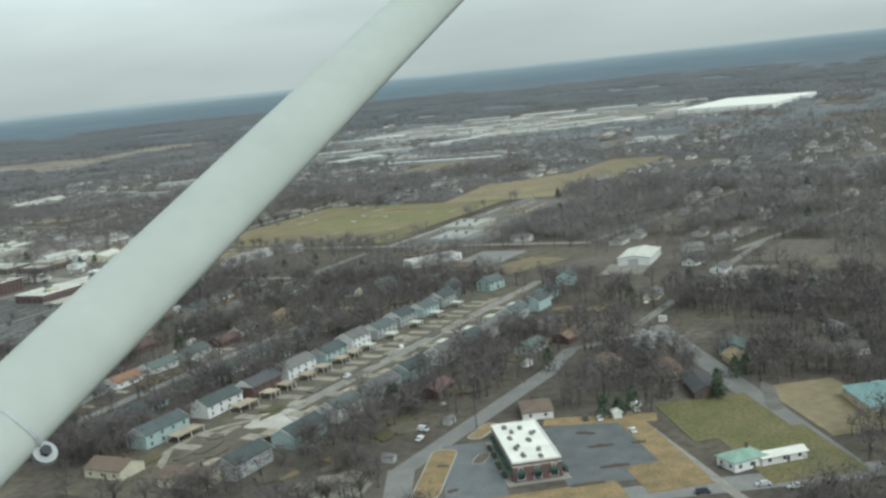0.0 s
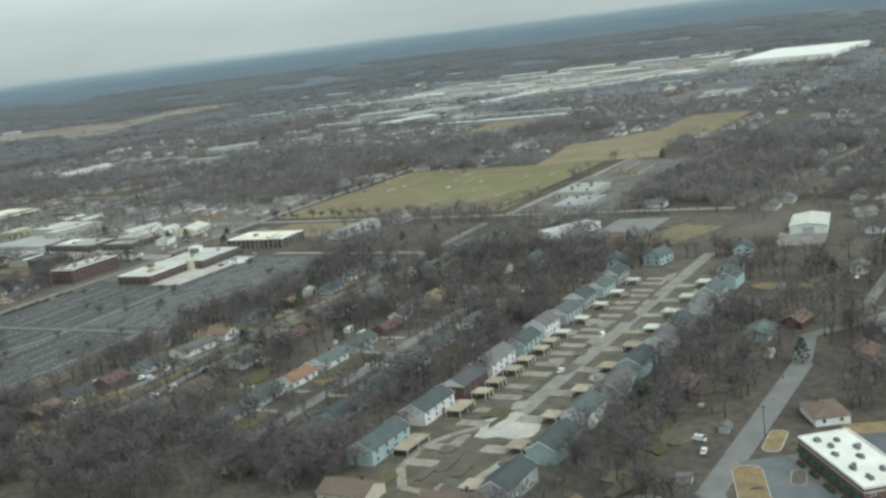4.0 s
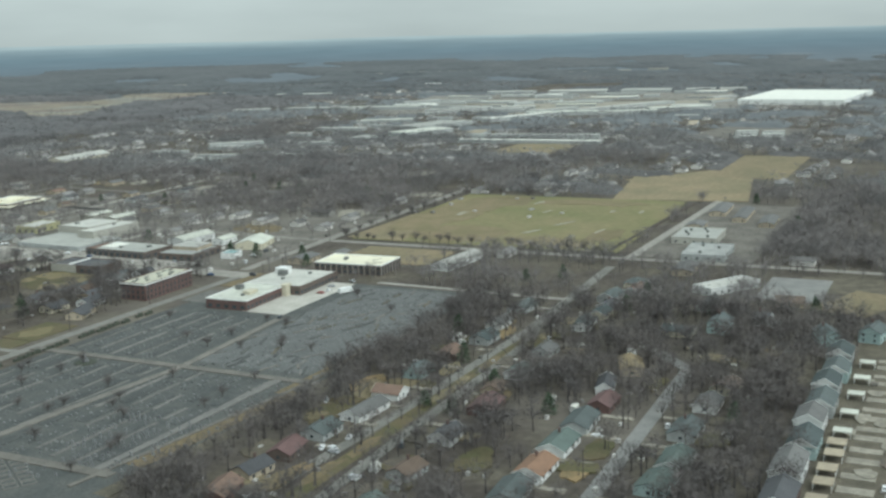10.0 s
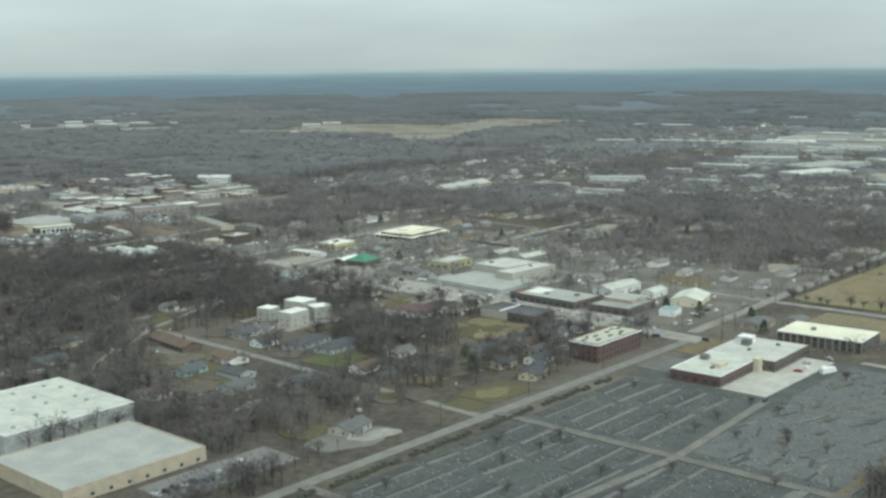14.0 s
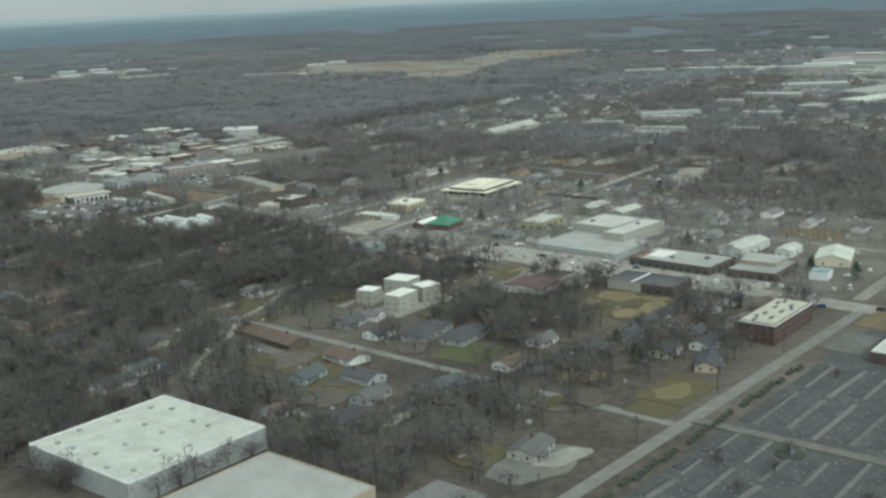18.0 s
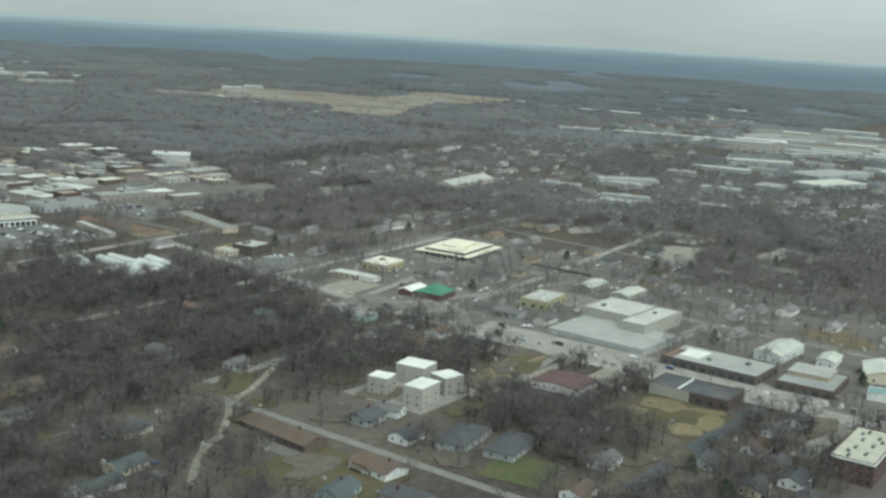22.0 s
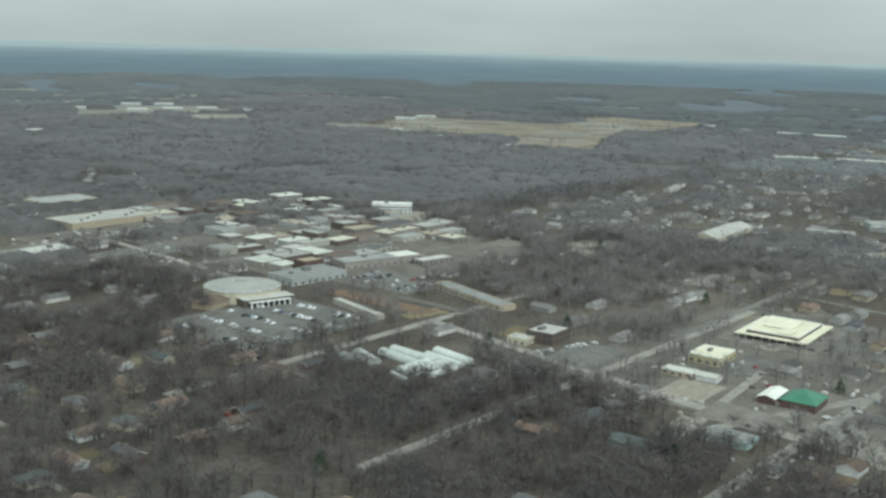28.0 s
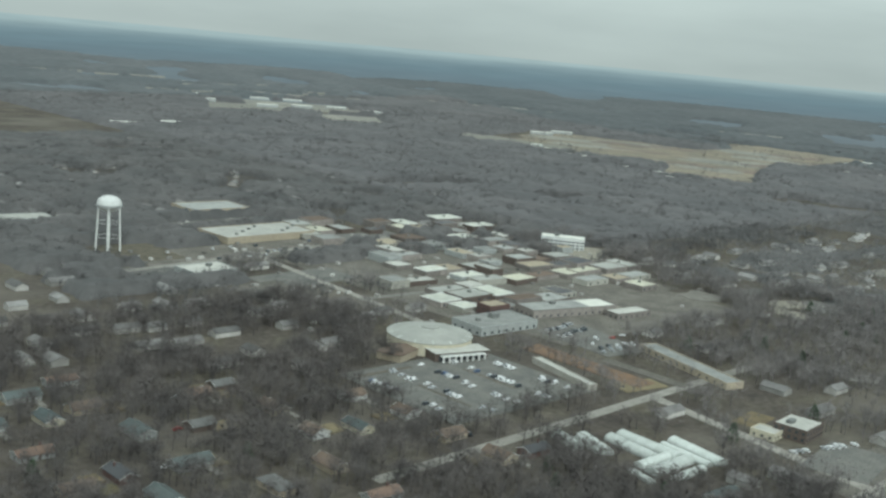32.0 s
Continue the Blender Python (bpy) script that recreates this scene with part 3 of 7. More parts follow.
strip("road", "pale worn side street past yards", 722, 956, 800, 938, 6.0, GRAVEL)
strip("road", "pale worn street behind yards", 724, 690, 730, 960, 6.0, GRAVEL)
slab("pavement", "pale dusty yard round a diner", "pavement", 655, 992, 52, 38, SHOP_GROUND, 6, 0.05)
slab("pavement", "pale dusty yard beside trees", "pavement", 640, 1040, 34, 26, PALE_DRIVE, 4, 0.05)
slab("pavement", "pale dusty yard beside a shed", "pavement", 584, 1014, 34, 14, PALE_DRIVE, 8, 0.05)
slab("pavement", "patched car park beside a yellow building", "car park", 704, 1040, 40, 20, LOT, 5, 0.07)
slab("pavement", "pale worn apron round a wide hall", "pavement", 788, 1056, 74, 62, GRAVEL, 6, 0.05)
slab("lot", "tan dirt yard among shops", "yard", 586, 828, 30, 18, PALE_DRIVE, 0, 0.06)
slab("lot", "pale worn lot behind a brick office", "yard", 570, 717, 56, 9, GRAVEL, -4, 0.06)
strip("road", "pale worn street among sheds and lots", 727, 966, 1010, 990, 6.0, CONCRETE)
strip("road", "pale worn street among sheds and lots", 812, 870, 822, 1000, 5.0, ROAD_GREY)
strip("road", "pale worn street behind a wide hall", 730, 1100, 990, 1112, 6.0, ROAD_GREY)
strip("road", "pale worn street among far houses", 880, 880, 900, 1108, 5.0, ROAD_GREY)
lots = random.Random(21)
for k in range(22):
    blob("lot", "worn dusty lot among sheds", "worn ground", lots.uniform(745, 960), lots.uniform(850, 1095), lots.uniform(14, 38), lots.uniform(10, 26), lots.choice((GRAVEL, SHOP_GROUND, PALE_DRIVE, YARD, LOT, DRY_GRASS)), lots.uniform(-10, 10), 0.03)
slab("lot", "dark fenced compound among far trees", "yard", 890, 1022, 74, 24, MULCH, 4, 0.06)
blob("lawn", "ochre winter grass behind sheds", "lawn", 858, 926, 50, 22, OCHRE, 0, 0.06)
blob("lawn", "ochre dry grass behind workshops", "lawn", 753, 760, 34, 44, OCHRE, -30, 0.06)
slab("lawn", "tan dry grass beside the main street", "lawn", 564, 873, 60, 16, DRY_GRASS, 6, 0.06)
strip("path", "pale worn track to the main street", 524, 856, 606, 866, 4.5, ROAD_GREY, 0.14, "track")
slab("lot", "tan worn ground beyond a car park", "verge", 660, 1248, 32, 16, DRY_GRASS, -10, 0.13)
slab("lot", "pale yard behind shops", "yard", 715, 900, 30, 70, GRAVEL, 0, 0.06)
slab("lawn", "ochre grass beside a brick office", "lawn", 668, 1178, 26, 14, OCHRE, 8, 0.1)
slab("lot", "worn pale ground of the shop quarter", "worn ground", 730, 905, 240, 430, SHOP_GROUND, 0, 0.01, trees=True)
slab("pavement", "broad grey concrete yard before the shops", "pavement", 615, 830, 36, 196, CONCRETE, 0, 0.08)
slab("pavement", "grey asphalt car park beside a brick shop", "car park", 334, 141, 60, 32, BLUE_ASPHALT, 35, 0.1)
slab("pavement", "grey asphalt drive beside a brick shop", "car park", 305, 172, 60, 19, BLUE_ASPHALT, 30, 0.08)
slab("pavement", "pale footway round a brick shop", "pavement", 321, 161, 45, 20, CONCRETE, 36, 0.14)
slab("lawn", "brown grass bank before a shop", "verge", 290, 141, 48, 15, VERGE, -54, 0.12)
slab("lawn", "ochre grass verge between car park and lane", "verge", 342, 123, 66, 9, VERGE, 38, 0.14)
slab("lawn", "ochre grass bank at a car park's end", "verge", 318, 112, 24, 20, VERGE, 38, 0.13)
slab("lawn", "ochre grass bank behind a car park", "verge", 364, 152, 9, 40, VERGE, 20, 0.14)
slab("lawn", "olive winter lawn beside a lane", "lawn", 376, 112, 44, 34, OLIVE, 36, 0.1)
slab("lawn", "olive winter lawn beside the road", "lawn", 345, 82, 46, 30, OLIVE, 36, 0.08)
slab("lawn", "brown grass bank beside the road", "lawn", 395, 78, 60, 28, DRY_GRASS, 36, 0.08)
slab("pavement", "pale gravel yard among small houses", "yard", 612, 166, 62, 22, GRAVEL, -4, 0.06)
strip("road", "pale worn lane past gravel yards", 500, 186, 720, 180, 5.0, ROAD_GREY)
slab("lot", "dark ploughed plot beside a lane", "field", 690, 152, 70, 40, GARDEN_SOIL, -6, 0.05)
slab("lot", "olive grass plot beside a lane", "field", 640, 132, 70, 26, YARD, -6, 0.05)
blob("pavement", "pale stony ground beside the main road", "yard", 286, 212, 16, 22, PALE_DRIVE, -60, 0.16)
blob("drive", "pale worn drive among trees", "driveway", 400, 100, 30, 6, PALE_TRACK, 20, 0.16)
slab("sports_field", "green and tan winter sports field", "field", 852, 577, 226, 196, TURF, 2, 0.1)
strip("path", "dark weedy ditch along the sports field", 750, 482, 960, 476, 3.0, MULCH, 0.3, "ditch")
strip("road", "pale lane beside the sports field", 730, 463, 990, 459, 6.0, CONCRETE)
strip("road", "pale lane through the wooded quarter", 735, 300, 1050, 250, 5.0, ROAD_GREY)
strip("road", "pale lane through the wooded quarter", 690, 190, 960, 120, 5.0, ROAD_GREY)
slab("lot", "brown grass lot among trees", "lot", 800, 262, 60, 26, YARD, -8, 0.05)
slab("lot", "pale worn lot among trees", "lot", 760, 205, 40, 22, GRAVEL, -14, 0.05)
slab("lot", "tan and brown grass lot beside trees", "lot", 650, 315, 52, 30, DRY_GRASS, -20, 0.06)
slab("lot", "brown grass lot behind a car park", "lot", 688, 322, 40, 62, YARD, 0, 0.05)
slab("lot", "worn ground round long low buildings", "worn ground", 850, 425, 230, 76, SHOP_GROUND, 0, 0.02)
for fx, fy, fl, fw in ((800, 557, 22, 4), (814, 510, 18, 3), (902, 527, 10, 4), (787, 522, 14, 3), (888, 577, 16, 3), (860, 640, 20, 6), (930, 600, 14, 5), (840, 545, 26, 2.5), (905, 505, 12, 3)):
    blob("worn_patch", "pale worn patch on a sports field", "worn ground", fx, fy, fl, fw, FIELD_WORN, fx % 40 - 20, 0.3)
for fx, fy, fl, fw in ((780, 610, 60, 50), (850, 660, 90, 30), (930, 640, 50, 60), (800, 500, 50, 20)):
    blob("lawn", "tan dry stretch of a sports field", "field", fx, fy, fl, fw, FIELD_TAN, 0, 0.2)
slab("lawn", "tan dry grass beside the sports field", "field", 795, 655, 110, 44, DRY_GRASS, 0, 0.14)
for fx, fy, fl, fw in ((775, 612, 58, 70), (850, 648, 120, 44), (905, 640, 60, 40), (765, 530, 34, 70), (940, 560, 30, 90)):
    blob("lawn", "tan dry stretch of a sports field", "field", fx, fy, fl, fw, FIELD_TAN, 0, 0.25)
slab("meadow", "tan dry grass meadow beyond the sports field", "field", 1046, 503, 150, 112, DRY_GRASS, 9, 0.1)
slab("meadow", "tan dry grass meadow narrowing between trees", "field", 1112, 514, 110, 66, DRY_GRASS, -36, 0.12)
slab("meadow", "tan dry grass meadow reaching the trees", "field", 1216, 466, 190, 70, DRY_GRASS, 1, 0.12)
slab("pavement", "worn grey lots between large stores", "car park", 655, 1640, 190, 56, SHOP_GROUND, 2, 0.05)
slab("lot", "worn pale ground of the town centre", "worn ground", 790, 1500, 250, 210, SHOP_GROUND, 0, 0.01, trees=True)
for px, py, pl, pw, pt in ((648, 1545, 84, 40, 4), (568, 1600, 70, 34, -6), (600, 1530, 44, 26, 8), (716, 1758, 110, 26, 3), (800, 1660, 80, 30, 0), (742, 1450, 46, 34, -4), (842, 1520, 40, 60, 0), (900, 1440, 50, 36, 6)):
    slab("lot", "patched grey lot between town buildings", "car park", px, py, pl, pw, LOT if pl > 50 else SHOP_GROUND, pt, 0.06)
strip("road", "pale worn street into the town", 640, 1410, 660, 1640, 6.5, CONCRETE, 0.1)
strip("road", "pale worn street across the town", 640, 1475, 920, 1462, 6.0, ROAD_GREY, 0.1)
strip("road", "pale worn street between large stores", 520, 1608, 820, 1650, 7.0, CONCRETE)
strip("road", "pale worn street past a water tower", 560, 1740, 800, 1752, 7.0, CONCRETE)
slab("meadow", "small tan meadow before a long shed", "field", 1335, 755, 120, 86, DRY_GRASS, 0, 0.1)
slab("lawn", "tan dry grass behind a low school", "lawn", 690, 610, 48, 66, DRY_GRASS, 0, 0.1)
slab("burial_ground", "grey burial ground with rows of headstones", "cemetery", 438, 586.5, 336, 147, GRAVE_GRASS, 0, 0.08, trees=False)
slab("lawn", "ochre grass strip beside the burial ground", "verge", 372, 519, 92, 8, OCHRE, -5, 0.12)
slab("lawn", "ochre grass strip beside the burial ground", "verge", 446, 518, 66, 6, OCHRE, -3, 0.13)
slab("lawn", "trodden grass strip below a hedgerow", "verge", 366, 510.5, 130, 7, YARD, -5, 0.1)
slab("lawn", "pale grey-green turf of the old burial ground", "turf", 520, 549, 160, 70, OLD_TURF, 0, 0.11)
slab("lawn", "brown grass corner beside the burial ground", "verge", 270, 536, 86, 34, YARD, -66, 0.14)
slab("pavement", "pale concrete yard of a flat-roofed school", "pavement", 566, 606, 78, 26, PALE_CONCRETE, 0, 0.13)
slab("lawn", "ochre lawn before a school", "lawn", 594, 660, 38, 16, OCHRE, -4, 0.13)
slab("pavement", "dark asphalt lot beside a school lawn", "car park", 550, 659, 28, 16, LOT, 0, 0.12)
slab("lawn", "olive and ochre lawn beside the burial ground road", "lawn", 456, 694, 32, 22, LAWN, 0, 0.1)
slab("lawn", "olive lawn beside an ochre lawn", "lawn", 432, 692, 14, 18, LAWN, 0, 0.1)
slab("lawn", "olive and tan lawn beside a dark street", "lawn", 553, 781, 44, 44, LAWN, -8, 0.08)
for lx, ly, ll, lw in ((566, 790, 18, 24), (540, 768, 16, 14), (556, 764, 24, 10), (548, 796, 12, 9), (569, 770, 10, 14)):
    blob("lawn", "tan stretch of an olive lawn", "lawn", lx, ly, ll, lw, FIELD_TAN, 10, 0.1)
slab("lawn", "green winter lawn beside a pale road", "lawn", 450, 798, 28, 25, GREEN_LAWN, 8, 0.08)
slab("lawn", "olive lawn in front of a house", "lawn", 395, 850, 44, 50, LAWN, 0, 0.08)
blob("pavement", "pale gravel yard round a cottage", "pavement", 366, 701, 38, 24, ROAD_GREY, 10, 0.1)
blob("pavement", "pale drive of a cottage", "pavement", 376, 694, 24, 12, CONCRETE, -10, 0.12)
keep_out(368, 698, 44, 28)
slab("pavement", "grey asphalt yard beside a long shed", "pavement", 306, 708, 60, 22, ASPHALT, 0, 0.1)
slab("pavement", "gravel apron before a white metal barn", "pavement", 634, 240, 34, 26, GRAVEL, 8, 0.1)
strip("road", "pale road round the burial ground", 613, 582, 609, 462, 5.0, CONCRETE)
slab("pavement", "tan gravel yard beside a long shed", "pavement", 618, 1000, 30, 40, GRAVEL, 0, 0.07)
slab("pavement", "grey car park behind a low white building", "car park", 672, 352, 56, 34, ASPHALT, 0, 0.1)
slab("pavement", "grey asphalt car park beside a brick office", "car park", 654, 1117, 50, 32, LOT, 10, 0.1)
slab("pavement", "broad patched grey car park before a hall", "car park", 573, 1300, 108, 92, LOT, 0, 0.1)
for gx, gy, gl, gw in ((546, 1290, 2, 40), (590, 1300, 2, 40), (545, 1337, 40, 3)):
    slab("planting_bed", "worn soil island in a car park", "planting bed", gx, gy, gl, gw, GARDEN_SOIL, 0, 0.2)
slab("pavement", "dark car park beside a long block", "car park", 716, 1345, 44, 26, LOT, -10, 0.1)
slab("lot", "strip of bare red soil beside a car park", "bare ground", 664, 1290, 18, 90, SOIL, 0, 0.12)
slab("lot", "worn verge beside bare soil", "verge", 684, 1262, 10, 60, SHOP_GROUND, 0, 0.1)
slab("pavement", "wide town-centre paving among flat roofs", "pavement", 790, 1450, 210, 250, SHOP_GROUND, 0, 0.06)
blob("meadow", "wide tan far meadow behind the woods", "field", 1880, 2180, 470, 560, FAR_MEADOW, 20, 0.4)
blob("meadow", "tan and rust far meadow behind the woods", "field", 2230, 2060, 460, 310, FAR_MEADOW, 8, 0.3)
blob("meadow", "tan and rust far meadow behind the woods", "field", 1720, 1890, 230, 170, FAR_MEADOW, 30, 0.35)
blob("meadow", "pale strip of far meadow beside sheds", "field", 1690, 2330, 110, 260, FAR_FIELD, 10, 0.45)
for mx, my, ml, mw, mt in ((1880, 2180, 400, 520, 20), (2230, 2060, 400, 250, 8), (1710, 1890, 190, 140, 30), (1690, 2330, 90, 220, 10)):
    keep_out(mx, my, ml, mw, mt, 0.0)
for mx, my, ml, mw in ((2200, 2110, 60, 160), (2120, 2020, 40, 150), (1800, 1950, 60, 120), (1900, 2330, 60, 150), (1760, 2060, 50, 150), (1840, 2240, 40, 180), (1930, 2010, 60, 150), (2010, 1960, 50, 130), (1700, 2130, 40, 160), (1980, 2260, 50, 160), (1620, 1960, 30, 140)):
    blob("meadow", "pale worn stretch of a far meadow", "field", mx, my, ml * 1.5, mw, FAR_FIELD, 38 + (mx % 9) - 4, 0.55)
    blob("meadow", "rusty dark stretch of a far meadow", "field", mx + 60, my - 70, ml, mw * 0.7, FAR_RUST, 30, 0.6)
for mx, my, ml, mw in ((1650, 2900, 230, 230), (1480, 2850, 150, 210), (1600, 2650, 120, 190)):
    slab("meadow", "pale strip of far meadow beside sheds", "field", mx, my, ml, mw, FAR_FIELD, -32, 0.4)


# ---- buildings ----
PANES = {}


def pane(w, h):
    """A window: frame proud of the wall, with its glass set in it. It faces -y."""
    key = (round(w, 2), round(h, 2))
    if key not in PANES:
        fr = Shape()
        for sx in (-1, 1):
            fr.box(sx * (w / 2 - 0.05), -0.04, 0, 0.1, 0.1, h)
        fr.box(0, -0.04, 0, w - 0.2, 0.1, 0.1).box(0, -0.04, h - 0.1, w - 0.2, 0.1, 0.1)
        PANES[key] = (Shape().box(0, -0.02, 0.05, w - 0.1, 0.06, h - 0.1).mesh("window", GLASS), fr.mesh("window_frame", TRIM))
    return PANES[key]


def window(parent, x, y, z, turn, w=1.2, h=1.4, frame_too=True):
    g, fr = pane(w, h)
    win = part("window", g, parent, "", (x, y, z), turn)
    if frame_too:
        part("window_frame", fr, win)
    return win


def windows(parent, lx, wy, rows, nl, nw, w, h, sides="sw", frames=True):
    for z in rows:
        for i in range(nl):
            x = -lx / 2 + lx * (i + 0.5) / nl
            if "s" in sides:
                window(parent, x, -wy / 2, z, 0, w, h, frames)
            if "n" in sides:
                window(parent, x, wy / 2, z, 180, w, h, frames)
        for i in range(nw):
            y = -wy / 2 + wy * (i + 0.5) / nw
            if "w" in sides:
                window(parent, -lx / 2, y, z, -90, w, h, frames)
            if "e" in sides:
                window(parent, lx / 2, y, z, 90, w, h, frames)


UNIT = {}


def roof_unit(parent, x, y, z, sx=2.2, sy=1.6, sz=1.3, turn=0.0):
    """A rooftop plant box with its fan cowl on a curb."""
    key = (sx, sy, sz)
    if key not in UNIT:
        UNIT[key] = Shape().box(0, 0, 0, sx + 0.3, sy + 0.3, 0.2).box(0, 0, 0.2, sx, sy, sz - 0.2).box(-sx * 0.22, 0, sz, sx * 0.35, sx * 0.35, 0.2).mesh("roof_unit", UNIT_METAL)
    part("roof_unit", UNIT[key], parent, "", (x, y, z), turn)


def flat_building(name, label, category, x, y, turn, lx, wy, h, wall, roof, rows=(), nl=0, nw=0, win=(1.4, 1.5), units=(), doors=(), group="", frames=False, sides="sw", lip=0.6, kind=""):
    """Walls, a recessed flat roof behind a parapet, windows, doors and rooftop plant."""
    ob = thing(name, label, category, x, y, turn, group=group, kind=kind)
    s = Shape()
    s.box(0, 0, 0, lx, wy, h)
    part("wall", s.mesh("wall", wall), ob)
    par = Shape()
    t = 0.35
    par.box(0, wy / 2 - t / 2, h, lx, t, lip).box(0, -wy / 2 + t / 2, h, lx, t, lip).box(-lx / 2 + t / 2, 0, h, t, wy - 2 * t, lip).box(lx / 2 - t / 2, 0, h, t, wy - 2 * t, lip)
    if lip > 0:
        part("parapet", par.mesh("parapet", TRIM if roof in (WHITE_ROOF, CREAM_ROOF, OFF_WHITE) else wall), ob)
    part("roof", Shape().box(0, 0, h, lx - 2 * t, wy - 2 * t, 0.15).mesh("roof", roof), ob)
    if rows:
        windows(ob, lx, wy, rows, nl, nw, win[0], win[1], sides, frames)
    for dx, dy, dt in doors:
        part("door", Shape().box(0, -0.03, 0, 1.6, 0.12, 2.3).mesh("door", DARK_METAL), ob, "", (dx, dy, 0), dt)
    for u in units:
        roof_unit(ob, u[0], u[1], h + 0.15, *u[2:])
    keep_out(x, y, lx, wy, turn, 3.5)
    return ob


def pitched_building(name, label, category, x, y, turn, lx, wy, eave, ridge, wall, roof, rows=(1.0,), nl=3, nw=2, win=(1.1, 1.3), hip=False, chimney=True, group="", sides="sw", over=0.45, frames=False, door=True, porch=False):
    ob = thing(name, label, category, x, y, turn, group=group)
    if hip:
        part("wall", Shape().box(0, 0, 0, lx, wy, eave).mesh("wall", wall), ob)
        part("roof", Shape().hip_roof(lx, wy, eave, ridge, over).mesh("roof", roof), ob)
    else:
        part("wall", Shape().gable(lx, wy, eave, ridge).mesh("wall", wall), ob)
        part("roof", Shape().gable_roof(lx, wy, eave, ridge, over).mesh("roof", roof), ob)
    if rows:
        windows(ob, lx, wy, rows, nl, nw, win[0], win[1], sides, frames)
    if door:
        part("door", Shape().box(0, -0.03, 0, 1.0, 0.12, 2.1).mesh("door", BROWN_BRICK), ob, "", (lx * 0.08, -wy / 2, 0))
    if chimney:
        part("chimney", Shape().box(0, 0, 0, 0.8, 0.6, ridge - eave + 1.2).box(0, 0, ridge - eave + 1.2, 1.0, 0.8, 0.15).mesh("chimney", BRICK), ob, "", (lx * 0.22, wy * 0.12, eave))
    if porch:
        p = Shape().box(0, 0, 2.3, lx * 0.4, 2.2, 0.18)
        part("porch_roof", p.mesh("porch_roof", roof), ob, "", (-lx * 0.2, -wy / 2 - 1.1, 0))
        for sx in (-1, 1):
            part("porch_post", Shape().box(0, 0, 0, 0.14, 0.14, 2.3).mesh("porch_post", TRIM), ob, "", (-lx * 0.2 + sx * (lx * 0.2 - 0.2), -wy / 2 - 2.0, 0))
    keep_out(x, y, lx, wy, turn, 2.0)
    return ob


# ---- the street of two-storey row houses with carports ----
def row_house(x, y, turn, lx, wall, roof, what):
    e = 4.6 + 0.7 * (int(x) % 3) / 2
    ob = pitched_building("row_house", what, "house", x, y, turn, lx, 10.0, e, e + 2.7, wall, roof, (0.9, e - 1.8), 4, 1, (1.2, 1.3), chimney=False, group="row houses along the street", sides="s", over=0.35)
    for s in (-1, 1):
        part("bargeboard", Shape().add([(s * (lx / 2 + 0.4), -5.4, e - 0.35), (s * (lx / 2 + 0.4), 5.4, e - 0.35), (s * (lx / 2 + 0.4), 5.4, e + 0.1), (s * (lx / 2 + 0.4), 0, e + 3.0), (s * (lx / 2 + 0.4), -5.4, e + 0.1), (s * (lx / 2 + 0.4), 0, e + 2.45)], [(0, 5, 3, 4), (5, 1, 2, 3)]).mesh("bargeboard", TRIM), ob)
    gable_face = Shape().add([(s * (lx / 2 + 0.03), y2, z2) for s in (-1,) for y2, z2 in ((-4.9, e - 0.1), (0, e + 2.5), (4.9, e - 0.1))], [(0, 1, 2)])
    part("gable_end", gable_face.mesh("gable_end", WHITE_WALL), ob, "white boarded gable end")
    return ob


def carport(x, y, turn, lx, roof=None):
    ob = thing("carport", "flat tan carport roof on posts before a row house", "carport", x, y, turn, group="carports along the street")
    part("roof", Shape().box(0, 0, 2.5, lx, 6.4, 0.25).box(0, 0, 2.75, lx - 0.3, 6.1, 0.04).mesh("roof", roof or TAN_ROOF), ob)
    post = Shape().box(0, 0, 0, 0.18, 0.18, 2.5).mesh("post", TRIM)
    for sx in (-1, 0, 1):
        for sy in (-1, 1):
            part("post", post, ob, "", (sx * (lx / 2 - 0.3), sy * 2.9, 0))
    keep_out(x, y, lx, 9, turn, 1.0)


LEFT_ROW = [(311, 28, TEAL_WALL, 0, "pale teal"), (346.5, 26, WHITE_WALL, 0, "white"), (373, 24, BRICK, 1, "red brick"), (400, 25, WHITE_WALL, 3, "white"), (426, 22, TEAL_WALL, 0, "pale teal"),
            (449, 20, WHITE_WALL, 3, "white"), (471, 22, GREY_WALL, 5, "grey"), (494, 20, GREY_WALL, 0, "grey"), (516, 20, TEAL_WALL, 5, "pale teal"), (539, 20, GREY_WALL, 0, "grey")]
for i, (hx, hl, w, r, cname) in enumerate(LEFT_ROW):
    row_house(hx, 311.5 + (i % 2) * 1.2, 0, hl - 4, w, SHINGLES[r], f"two-storey {cname} row house with a gabled shingle roof")
    if i < 2:
        carport(hx + 4, 301.6, 0, 15 if i == 0 else 12)
    else:
        carport(hx - hl * 0.25, 301.0, 0, 6.8 if i < 5 else 5.4, TAN_ROOF if i < 5 else OFF_WHITE)
        if i < 5:
            carport(hx + hl * 0.25, 301.4, 0, 6.8)
    slab("driveway", "pale worn concrete drive between street and carports", "driveway", hx - hl * 0.22, 291.5, 5.5, 11.5, PALE_DRIVE, 0, 0.12)
    slab("driveway", "pale worn concrete drive between street and carports", "driveway", hx + hl * 0.27, 291.8, 5.0, 11, PALE_DRIVE, 0, 0.12)
